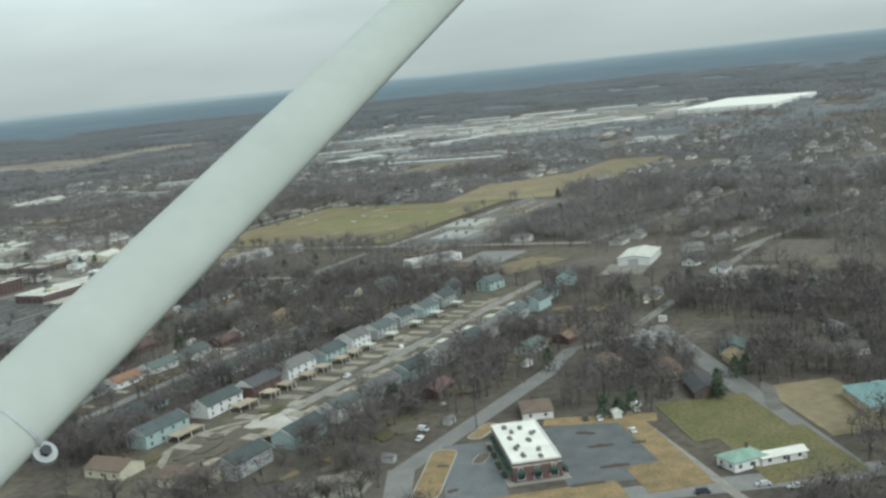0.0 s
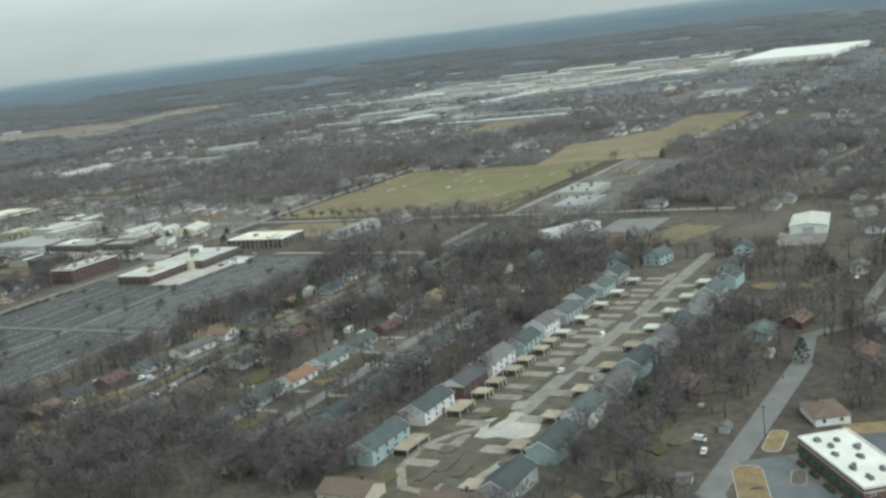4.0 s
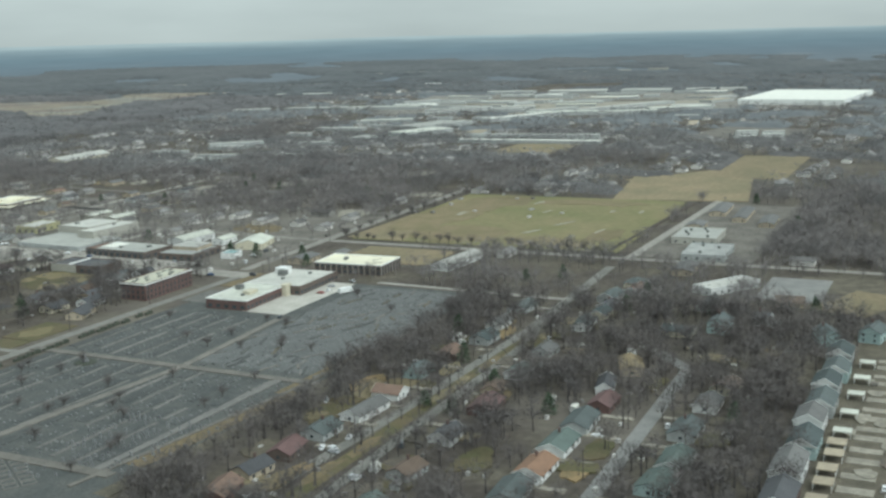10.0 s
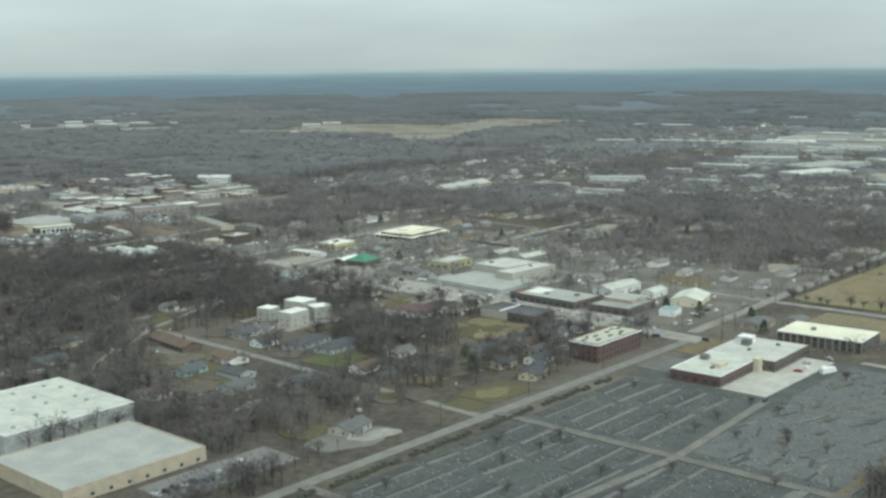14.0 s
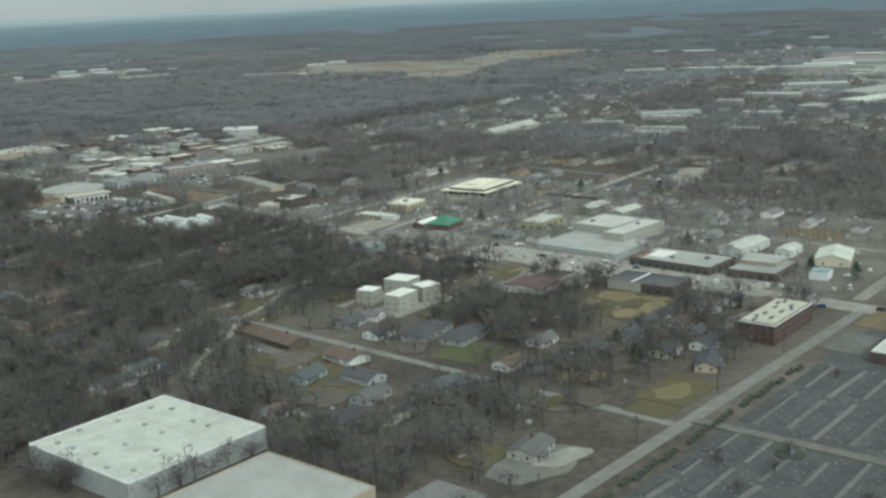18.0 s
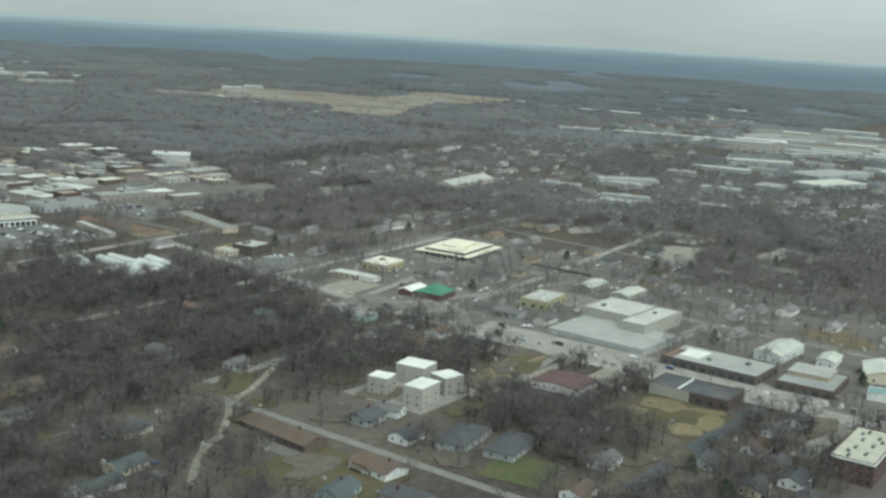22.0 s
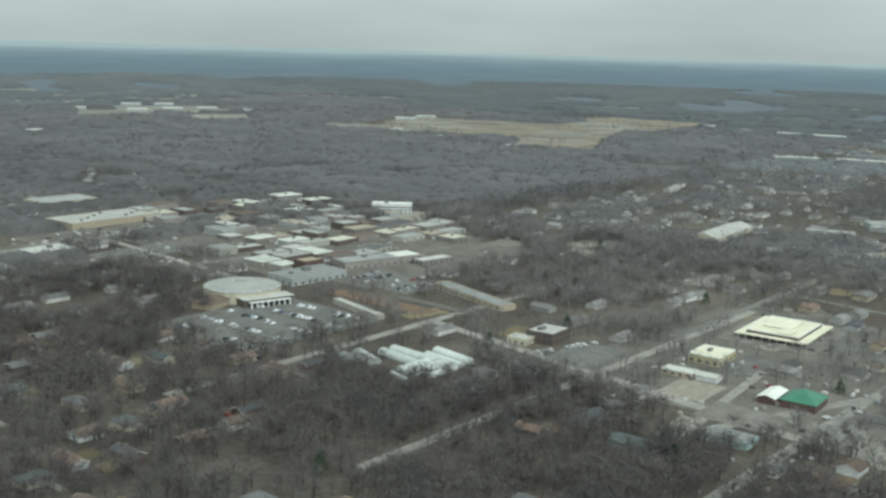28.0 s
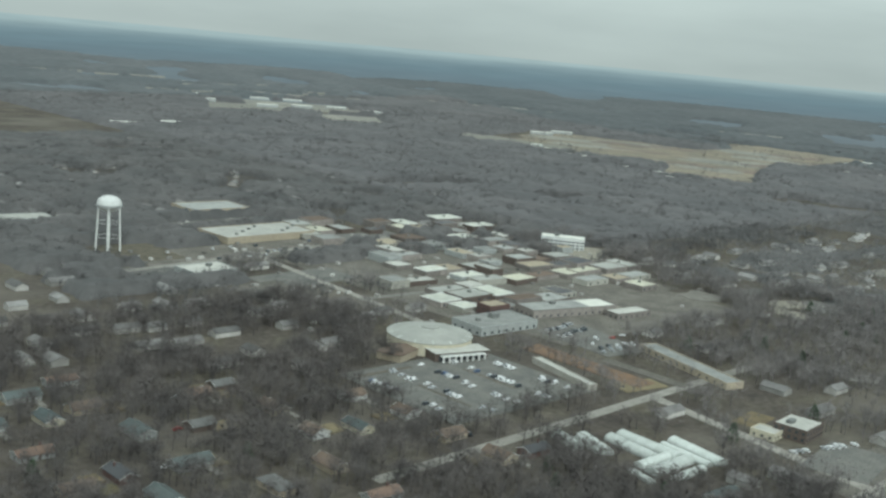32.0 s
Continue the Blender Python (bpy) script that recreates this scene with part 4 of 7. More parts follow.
RIGHT_ROW = [(290, 26, GREY_WALL, 0, "grey"), (322, 27, TEAL_WALL, 0, "pale teal"), (350, 22, WHITE_WALL, 5, "white"), (377, 24, GREY_WALL, 3, "grey"), (404, 24, TEAL_WALL, 0, "pale teal"),
             (431, 22, WHITE_WALL, 3, "white"), (456, 22, GREY_WALL, 0, "grey"), (481, 22, WHITE_WALL, 3, "white"), (506, 22, GREY_WALL, 5, "grey"), (533, 20, TEAL_WALL, 5, "pale teal")]
for i, (hx, hl, w, r, cname) in enumerate(RIGHT_ROW):
    row_house(hx, 253.5 - (i % 2), 180, hl * 0.78, w, SHINGLES[r], f"two-storey {cname} row house with a gabled shingle roof")
    carport(hx - 2, 264.5, 0, 7.5, TAN_ROOF if i < 6 else OFF_WHITE)
    slab("driveway", "pale worn concrete drive between street and carports", "driveway", hx - 2, 272.5, 6.5, 10, PALE_DRIVE, 0, 0.12)
for hx, hy, t in ((568, 322, 20), (580, 303, -10), (573, 372, 0), (556, 258, 0), (596, 262, 15)):
    pitched_building("house", "pale teal two-storey house among bare trees", "house", hx, hy, t, 14, 10, 5, 7.8, TEAL_WALL, SHINGLES[5], (0.9, 3.3), 3, 2, group="teal houses at the street's end")
pitched_building("house", "cream low house with a brown roof", "house", 276, 300, -90, 17, 12, 3.4, 5.8, CREAM_WALL, SHINGLES[2], group="small houses")
pitched_building("house", "cream low house with a brown roof", "house", 275, 264, -84, 19, 11, 3.4, 5.8, CREAM_WALL, SHINGLES[2], group="small houses")
slab("pavement", "pale bare concrete pad beside the road", "pavement", 281, 212, 26, 12, PALE_DRIVE, -76, 0.1)

# ---- brick shop with a white roof and its surroundings ----
shop = flat_building("brick_shop", "red brick shop with a white flat roof and green awnings", "shop", 321, 161, 36, 40, 15.5, 6.2, BRICK, WHITE_ROOF, (0.8,), 9, 3, (2.6, 2.2),
                     [(-15, 3, 1.2, 1.0, 0.9), (-13.6, 3.2, 1.3, 0.9, 1.0), (-16.5, -2, 2.6, 1.0, 0.6), (-11, -2.5, 1.2, 1.0, 0.9), (-9.6, -2.8, 0.8, 1.2, 0.8), (-7, 4.2, 2.6, 0.9, 0.9), (-5.5, 3.2, 1.0, 1.0, 1.0), (-1, -1.5, 1.3, 1.0, 1.0), (0.4, -1.2, 1.0, 1.0, 0.8), (3, 4, 1.2, 1.0, 1.0), (4.4, 4.3, 0.8, 0.9, 0.8), (6, -3.5, 2.8, 0.8, 0.9), (7, -4.6, 1.0, 0.9, 0.8), (9.5, 2.5, 2.0, 1.0, 1.0), (13, -1, 1.6, 1.2, 0.9), (15, 4, 2.0, 1.4, 1.0)], [(-20, 0, -90)], frames=True)
awning = Shape().box(0, -0.6, 3.0, 3.2, 1.3, 0.5, 0, 0.7).mesh("awning", mat("dark_green_cloth", (0.035, 0.1, 0.08), None, 2, 0.9))
for i in range(9):
    for s, t in ((-1, 0), (1, 180)):
        part("awning", awning, shop, "dark green awning", (-20 + 40 * (i + 0.5) / 9, s * 7.75, 0), t)
for y in (-5.2, 0, 5.2):
    part("awning", awning, shop, "dark green awning", (-20, y, 0), -90)
    window(shop, -20, y, 4.3 - 0.2, -90, 1.6, 0.8)
band = Shape().box(0, -7.78, 5.0, 39.8, 0.1, 0.5).box(0, 7.78, 5.0, 39.8, 0.1, 0.5).box(-20.03, 0, 5.0, 0.1, 15.4, 0.5).box(20.03, 0, 5.0, 0.1, 15.4, 0.5)
part("cornice", band.mesh("cornice", PALE_CONCRETE), shop)
island("ochre kerbed bed beside a drive", 302, 184.5, 46, 9, 20, VERGE, PALE_CONCRETE)
island("ochre kerbed bed at a car park's corner", 344, 188.5, 18, 6, 3, VERGE, PALE_CONCRETE)
island("mulched kerbed bed beside a shop", 318, 176, 11, 4.5, 10, GARDEN_SOIL, PALE_CONCRETE)
for ix, iy, it, il in ((349, 151.5, -85, 7), (338, 141.5, -60, 9), (321.5, 130.5, -56, 9.5), (305, 133, -54, 11), (344, 130.5, -58, 5), (290, 171.5, -30, 4), (308, 185.5, -58, 5)):
    island("narrow mulched bed in a car park", ix, iy, il, 2.0, it, MULCH, MULCH)
for dx, dy, dl in ((-13, 9.6, 4), (-4, 9.8, 6), (6, 9.6, 5), (14, 9.8, 4), (-15, -9.7, 4), (-5, -9.6, 5), (5, -9.8, 4), (15, -9.6, 5)):
    c, s = math.cos(radians(36)), math.sin(radians(36))
    ob = new("shrub", Shape().box(0, 0, 0, dl, 1.2, 0.9, 0, 0.75).box(dl * 0.2, 0, 0.3, dl * 0.4, 1.3, 0.9, 15, 0.7).mesh("shrub", HEDGE))
    ob.matrix_basis = pose(321 + dx * c - dy * s, 161 + dx * s + dy * c, 0.2, 0, 0, 36)
    tagged(ob, "dark clipped shrub along a shop wall", "shrub", "shrubs along the shop")
keep_out(316, 152, 104, 78, 36)
keep_out(350, 108, 56, 46, 36)
keep_out(290, 105, 70, 70)
pitched_building("house", "low white house with a weathered green metal roof", "house", 331.5, 93, -38, 12, 9, 3.0, 5.0, WHITE_WALL, PALE_GREEN_ROOF, hip=True)
pitched_building("shed", "long low white shed beside a house", "shed", 338, 83, -48, 15, 5.5, 2.6, 3.6, WHITE_WALL, WHITE_ROOF, chimney=False)
pitched_building("house", "large house with a teal metal hip roof", "house", 398, 62, 30, 26, 18, 3.6, 7.5, TAN_WALL, TEAL_ROOF, nl=5, nw=3, hip=True)
pitched_building("house", "small white house with a low brown hip roof", "house", 367, 178, 30, 15, 11, 2.8, 4.9, WHITE_WALL, SHINGLES[2], hip=True)
pitched_building("shed", "small white garden shed", "shed", 377, 143, 20, 4, 3, 2.3, 3.1, WHITE_WALL, WHITE_ROOF, (), chimney=False)
pitched_building("shed", "small white garden shed", "shed", 368, 147, 30, 4, 3, 2.3, 3.1, WHITE_WALL, WHITE_ROOF, (), chimney=False)
pitched_building("house", "long low house with a slate roof", "house", 405, 128, 30, 24, 9, 2.8, 5.0, BROWN_BRICK, SHINGLES[1], nl=5)
pitched_building("house", "low brown house with a rust roof", "house", 430, 172, 36, 16, 9, 2.8, 4.8, TAN_WALL, SHINGLES[4])
for hx, hy, ht, hl, hw, wl, rf, what in ((467, 171, 20, 16, 10, WHITE_WALL, 10, "pale grey"), (452, 219, 0, 15, 10, GREY_WALL, 8, "grey-green"), (424, 146, 30, 20, 9, TAN_WALL, 4, "rust-brown"), (461, 130, 10, 15, 10, TEAL_WALL, 8, "grey-green"), (444, 124, 35, 12, 8, TAN_WALL, 9, "tan"), (470, 208, -12, 13, 9, BRICK, 4, "rust-brown"), (384, 230, 4, 16, 9, BRICK, 7, "maroon"), (585, 174, 0, 13, 9, WHITE_WALL, 10, "pale grey"), (627, 181, 0, 14, 9, WHITE_WALL, 3, "grey"), (602, 150, 20, 12, 8, WHITE_WALL, 10, "pale grey"), (650, 203, -10, 14, 9, WHITE_WALL, 1, "charcoal"), (560, 198, 5, 12, 8, CREAM_WALL, 3, "grey")):
    pitched_building("house", f"one-storey house with a {what} shingle roof among trees", "house", hx, hy, ht, hl, hw, 2.8, 4.9, wl, SHINGLES[rf], (1.0,), 3, 1, (1.2, 1.2), chimney=False, group="houses among trees", sides="sw")
barn = pitched_building("metal_barn", "white metal barn with a low gabled roof", "barn", 662, 241, 8, 34, 20, 4.6, 6.2, WHITE_WALL, OFF_WHITE, (), door=False, chimney=False)
part("door", Shape().box(0, -0.05, 0, 0.15, 6, 4.4).mesh("door", GREY_WALL), barn, "grey sliding door", (-19.05, 0, 0))

# ---- schools and the burial ground's neighbours ----
flat_building("school", "brick school wing with an aged white flat roof", "school", 547, 630, 2, 40, 26, 5.4, BRICK, OFF_WHITE, (1.0,), 10, 5, (2.6, 2.0), [(6, 8, 4, 3.5, 2.4), (-8, -3, 2.0, 1.5, 1.0)])
flat_building("school", "brick school wing with a pale grey flat roof", "school", 590, 628, 2, 44, 38, 5.0, BROWN_BRICK, PALE_ROOF, (1.0,), 11, 8, (2.6, 2.0), [(4, 8, 5, 4, 3.0), (-6, 2, 2, 1.5, 1.0), (12, -6, 2, 1.5, 1.0)])
wing = [o for o in scene.objects if o.name.startswith("school") and o.parent is None]
part("stair_tower", Shape().box(19.5, -14.2, 0, 6, 3.4, 6.6).box(19.5, -14.2, 6.6, 6.4, 3.8, 0.3).mesh("stair_tower", CREAM_WALL), wing[0], "cream stair tower")
part("plant_room", Shape().box(-2, -4, 5.55, 8, 5, 1.9).mesh("plant_room", CREAM_WALL), wing[0], "cream plant room")
part("penthouse", Shape().box(8, 10, 5.15, 7, 7, 3.6).box(8, 10, 8.75, 7.4, 7.4, 0.25).mesh("penthouse", WHITE_WALL), wing[1], "white penthouse")
flat_building("school", "dark brick school with a cream roof and white piers", "school", 643, 613, 3, 28, 46, 6.0, BROWN_BRICK, CREAM_ROOF, (0.8, 3.6), 7, 12, (1.9, 1.7), [(0, 8, 3, 2, 1.5)])
dark_school = [o for o in scene.objects if o.name.startswith("school") and o.parent is None][-1]
for k in range(13):
    part("pier", Shape().box(-14.12, -23 + 46 * k / 12, 0, 0.25, 0.55, 6.0).mesh("pier", CONCRETE), dark_school, "white wall pier")
for k in range(8):
    part("pier", Shape().box(-14 + 4 * k, -23.12, 0, 0.55, 0.25, 6.0).mesh("pier", CONCRETE), dark_school, "white wall pier")
b3 = flat_building("brick_office", "three-storey red brick block with an aged cream roof", "office", 550, 695, 1, 43, 17.5, 9.4, BRICK, AGED_CREAM, (0.9, 3.9, 6.9), 12, 5, (1.5, 1.9), [(-17 + 5.6 * i, 2.6 - 5.4 * (i % 2), 3.4, 0.9, 0.6) for i in range(7)] + [(-12, 4, 1.4, 1.2, 1.0), (6, -5, 1.4, 1.2, 1.0), (13, 4.5, 3.0, 0.9, 0.6)])
part("cornice", Shape().box(0, -8.83, 9.0, 43.4, 0.3, 0.7).box(-21.6, 0, 9.0, 0.3, 17.6, 0.7).mesh("cornice", TRIM), b3, "white cornice")
pitched_building("chapel", "long low white chapel with a pale roof", "chapel", 677, 560, -5, 44, 13, 3.6, 6.2, WHITE_WALL, PALE_ROOF, nl=8, nw=1, chimney=False)
flat_building("low_building", "low white building with a pale flat roof", "building", 660, 387, -32, 38, 14, 4.0, WHITE_WALL, PALE_ROOF, (1.0,), 7, 2)
flat_building("low_building", "low white building with a worn pale flat roof", "building", 806, 436, 3, 42, 30, 4.2, APT_WALL, AGED_GREY, (1.0,), 6, 5, units=[(-8, 6), (4, -5), (9, 7), (-14, -8), (14, -2), (0, 9)])
flat_building("low_building", "low building with a pale metal roof beside the lane", "building", 752, 418, 3, 40, 27, 3.8, GREY_WALL, GREY_ROOF, (1.0,), 6, 4, units=[(-12, 3), (6, -6), (12, 5)])
for hx, hy, hl, hw in ((925, 446, 46, 12), (905, 425, 52, 10), (880, 402, 36, 11), (850, 448, 20, 12), (700, 420, 26, 12), (655, 660, 20, 13), (675, 645, 14, 10)):
    pitched_building("low_building", "low pale building beside the sports field", "building", hx, hy, 3, hl, hw, 3.0, 4.4, TAN_WALL, SHINGLES[3], nl=4, chimney=False)

# ---- main street ----
flat_building("shop_hall", "cream metal shop hall with a pale flat roof", "shop", 695.5, 877, -2, 36, 31, 7.8, APT_WALL, PALE_ROOF, (), units=[(-6, 8, 3, 2, 1.2)])
flat_building("shop_hall", "forward block of a cream metal shop hall", "shop", 688.5, 853.5, -2, 48, 15.5, 7.6, APT_WALL, PALE_ROOF, (), units=[(8, 2, 2, 2, 1.0)], doors=[(-24, 3, -90), (-24, -3, -90)])
flat_building("shop_hall", "low shop front with a grey flat roof", "shop", 656, 862, -2, 42, 60, 3.0, GREY_WALL, AGED_GREY, (), lip=0.25)
flat_building("shop", "yellow-fronted shop with a tan roof", "shop", 694, 929, 5, 30, 18, 5.0, mat("olive_yellow_wall", (0.36, 0.34, 0.2), (0.31, 0.295, 0.18), 3, 0.8), PALE_ROOF, (0.8,), 4, 3, (2.4, 1.8))
pitched_building("restaurant", "red and white diner with a green metal roof", "restaurant", 658, 986, 6, 20, 18, 4.0, 8.8, BRICK, GREEN_ROOF, hip=True, chimney=False)
pitched_building("restaurant", "white-roofed wing of a diner", "restaurant", 656, 1002, 6, 20, 9, 3.4, 4.8, BRICK, WHITE_ROOF, chimney=False)
shop_row = flat_building("shop", "long brick shop row with a grey roof and dark fronts", "shop", 641, 793, -2, 30, 52, 4.4, BROWN_BRICK, AGED_GREY, (0.5,), 4, 10, (3.2, 2.4), [(4, -14, 3, 2, 1.2), (-4, 4, 2, 2, 1.0)])
part("roof_patch", Shape().box(2, 15, 4.55, 16, 13, 0.06).mesh("roof_patch", WHITE_ROOF), shop_row, "bright white patch of roof")
part("roof_patch", Shape().box(-4, 23, 4.55, 18, 5, 0.06).mesh("roof_patch", SHINGLES[4]), shop_row, "rust-brown patch of roof")
part("fascia", Shape().box(-15.1, 0, 3.1, 0.3, 51, 1.0).mesh("fascia", TAR_ROOF), shop_row, "dark shop fascia")
pitched_building("shop", "white metal workshop with a gabled roof", "workshop", 690, 778, -3, 34, 15, 4.6, 6.4, WHITE_WALL, OFF_WHITE, nl=4, chimney=False)
step_shop = flat_building("shop", "stepped grey shop with a dark front", "shop", 646, 746, 3, 34, 28, 4.2, BROWN_BRICK, GREY_ROOF, (0.5,), 5, 5, (3.0, 2.3))
part("upper_storey", Shape().box(7, 2, 4.3, 18, 20, 2.2).mesh("upper_storey", TAN_WALL), step_shop, "raised tan rear storey")
part("upper_roof", Shape().box(7, 2, 6.5, 18.6, 20.6, 0.25).mesh("upper_roof", PALE_ROOF), step_shop)
pitched_building("shop", "cream workshop with a white gabled roof", "workshop", 690, 723, 16, 28, 19, 4.0, 6.8, CREAM_WALL, OFF_WHITE, nl=4, chimney=False)
pitched_building("shop", "white workshop with a pale roof", "workshop", 694, 752, 4, 18, 10, 3.8, 5.2, WHITE_WALL, OFF_WHITE, chimney=False)
dark_shop = flat_building("shop", "dark-roofed brick shop with a white front", "shop", 588, 784, 2, 22, 40, 4.4, BROWN_BRICK, TAR_ROOF, (0.6,), 4, 7, (2.6, 2.2), sides="w")
part("fire_wall", Shape().box(0, 5, 4.4, 21, 0.5, 1.0).mesh("fire_wall", TRIM), dark_shop, "white dividing wall on the roof")
part("front_band", Shape().box(-11.1, 9, 0, 0.2, 20, 4.9).mesh("front_band", APT_WALL), dark_shop, "white painted front")
pitched_building("shop", "long white building with a rust-brown roof", "shop", 555, 837, 2, 22, 25, 3.4, 4.6, WHITE_WALL, SHINGLES[7], nl=3, nw=5, chimney=False)
keep_out(548, 838, 42, 38)
pitched_building("shed", "white gabled metal shed beside a yard", "shed", 757, 928, 2, 26, 12, 3.4, 4.8, APT_WALL, OFF_WHITE, (), chimney=False)
pitched_building("shed", "white gabled metal shed beside a yard", "shed", 755, 900, 0, 28, 12, 3.4, 4.8, APT_WALL, OFF_WHITE, (), chimney=False)
flat_building("canopy", "teal canopy roof beside the street", "canopy", 651, 715, 10, 12, 10, 3.4, WHITE_WALL, TEAL_ROOF, ())
church = flat_building("church_hall", "wide cream hall with a stepped cream roof", "church", 788, 1056, 6, 46, 33, 4.8, BROWN_BRICK, CREAM_ROOF, (0.8,), 9, 7, (2.0, 1.6))
part("skirt_roof", Shape().box(0, -19.5, 2.9, 56, 6, 0.35).box(0, 19.5, 2.9, 56, 6, 0.35).box(-25.5, 0, 2.9, 5, 33, 0.35).box(25.5, 0, 2.9, 5, 33, 0.35).mesh("skirt_roof", CREAM_ROOF), church, "low cream skirt roof")
part("upper_roof", Shape().box(0, 0, 4.95, 26, 17, 0.9).hip_roof(26, 17, 5.85, 7.0, 0.6).mesh("upper_roof", CREAM_ROOF), church, "raised cream hip roof", (5, 2, 0))
part("upper_wing", Shape().box(0, 0, 4.95, 12, 9, 0.7).hip_roof(12, 9, 5.65, 6.3, 0.4).mesh("upper_wing", CREAM_ROOF), church, "", (-14, -6, 0))
post = Shape().box(0, 0, 0, 0.35, 0.35, 2.9).mesh("post", TRIM)
for i in range(9):
    part("post", post, church, "", (-27.3, -20 + 5 * i, 0))
    part("post", post, church, "", (-26 + 6.5 * i, -22, 0))
keep_out(788, 1056, 60, 50, 6, 4)
flat_building("bank", "yellow building with a white flat roof", "office", 700, 1060, 5, 24, 19, 4.8, YELLOW_WALL, CREAM_ROOF, (0.8,), 5, 4, (2.0, 1.8), [(2, 2, 4, 2, 1.2)])
flat_building("low_building", "long low pale building", "building", 660, 1058, 5, 9, 18, 3.0, TAN_WALL, OFF_WHITE, (1.0,), 2, 4)
pitched_building("low_building", "small pale building with a white metal roof", "building", 663, 1042, 95, 12, 8, 2.8, 4.0, WHITE_WALL, OFF_WHITE, (), chimney=False)
flat_building("shed", "long teal shed with a grey roof beside a yard", "shed", 582, 988, 2, 13, 22, 3.4, TEAL_WALL, GREY_ROOF, (), lip=0.2)
for sx, sy, sl, sw, sr in ((800, 905, 18, 9, 3), (842, 958, 22, 10, 1), (868, 985, 14, 9, 3), (800, 1000, 16, 8, 2), (905, 950, 18, 10, 1), (930, 1060, 20, 12, 3), (862, 1072, 16, 10, 4), (760, 985, 12, 8, 3), (835, 1030, 15, 9, 1)):
    pitched_building("shed", "low weathered shed on a worn lot", "shed", sx, sy, 4, sl, sw, 3.0, 4.4, GREY_WALL if sr == 1 else TAN_WALL, SHINGLES[sr], (), chimney=False, group="sheds on worn lots")
pitched_building("shed", "grey shed with a blue-grey roof among trees", "shed", 543, 1015, -90, 20, 12, 3.2, 5.0, GREY_WALL, SHINGLES[5], (), chimney=False)

# ---- four white apartment blocks and the houses round them ----
for ax, ay, al, aw, ah, at in ((487, 895, 9.5, 10, 8.2, 12), (488, 873, 15.5, 10, 9.0, 4), (511, 893, 13, 15, 9.2, 8), (508.5, 873.5, 11.5, 10.5, 8.6, -14)):
    flat_building("apartment_block", "pale apartment block with a bright white roof", "apartment block", ax, ay, at, al, aw, ah, APT_WALL, WHITE_ROOF, (1.0, 4.0), 2, 2, (0.8, 1.1), group="white apartment blocks", lip=0.2)
keep_out(478, 872, 54, 60)
keep_out(427, 800, 13, 250)
keep_out(388, 800, 52, 40)
slab("lawn", "olive lawn among small houses", "lawn", 388, 816, 30, 24, LAWN, 4, 0.07)
blob("driveway", "pale dusty drive beside a small house", "driveway", 367, 769, 24, 7, PALE_DRIVE, 6, 0.1)
blob("driveway", "pale dusty drive beside a small house", "driveway", 401, 781, 10, 14, PALE_DRIVE, 0, 0.1)
blob("lawn", "tan dry lawn before small houses", "lawn", 457, 735, 38, 18, FIELD_TAN, 4, 0.08)
blob("lawn", "ochre stretch of an olive lawn", "lawn", 453, 694, 20, 13, FIELD_TAN, 8, 0.12)
slab("pavement", "pale concrete court round the apartment blocks", "pavement", 497, 885, 46, 44, CONCRETE, 0, 0.1)
HOUSES = [(466, 874, 100, 12, 8, WHITE_WALL, 3), (452, 876, 0, 14, 11, GREY_WALL, 1), (412, 838, -98, 20, 12, WHITE_WALL, 2), (384, 834, 10, 16, 10, TEAL_WALL, 5), (396, 812, 90, 17, 11, GREY_WALL, 1),
          (446, 850, 0, 13, 9, WHITE_WALL, 1), (536, 735, 0, 14, 9, WHITE_WALL, 2), (562, 736, 0, 13, 8, WHITE_WALL, 3), (467, 968, 0, 10, 8, WHITE_WALL, 3), (455, 1007, -98, 14, 11, GREY_WALL, 3)]
MORE_HOUSES = [(583, 733, 0, 13, 8, WHITE_WALL, 1), (506, 746, 10, 12, 8, GREY_WALL, 1), (443, 769, 0, 13, 9, WHITE_WALL, 2), (408, 776, -8, 14, 10, GREY_WALL, 5), (524, 722, 4, 12, 8, TAN_WALL, 1), (494, 721, 0, 14, 9, CREAM_WALL, 1), (490, 698, 20, 20, 9, TAN_WALL, 1), (512, 711, 0, 14, 9, WHITE_WALL, 1), (478, 776, 0, 13, 9, WHITE_WALL, 3), (372, 706, 8, 16, 11, PALE_CONCRETE, 3), (356, 784, 4, 16, 11, TAN_WALL, 1), (381, 793, 6, 16, 10, GREY_WALL, 3),
          (559, 955, 0, 10, 6, WHITE_WALL, 3), (654, 928, -90, 17, 12, GREY_WALL, 3)]
for hx, hy, ht, hl, hw, wl, rf in HOUSES + MORE_HOUSES:
    pitched_building("house", "small one-storey house with a shingle roof", "house", hx, hy, ht, hl, hw, 2.9, 4.9, wl, SHINGLES[rf], group="small houses", porch=True)
for hx, hy in ((461, 832), (466, 812)):
    pitched_building("house", "wide house with a charcoal shingle roof", "house", hx, hy, 8, 26, 13, 2.9, 5.4, GREY_WALL, SHINGLES[1], nl=5, hip=True)
pitched_building("terrace", "long low terrace with a brown roof among trees", "house", 414, 889, -96, 40, 12, 2.9, 5.2, BROWN_BRICK, SHINGLES[2], nl=9)
slab("pavement", "tan gravel forecourt of a long low terrace", "pavement", 402, 880, 8, 34, PALE_TRACK, 0, 0.08)
def winding(label, width, material, *points):
    for (x1, y1), (x2, y2) in zip(points, points[1:]):
        strip("path", label, x1, y1, x2, y2, width, material, 0.12, "path")


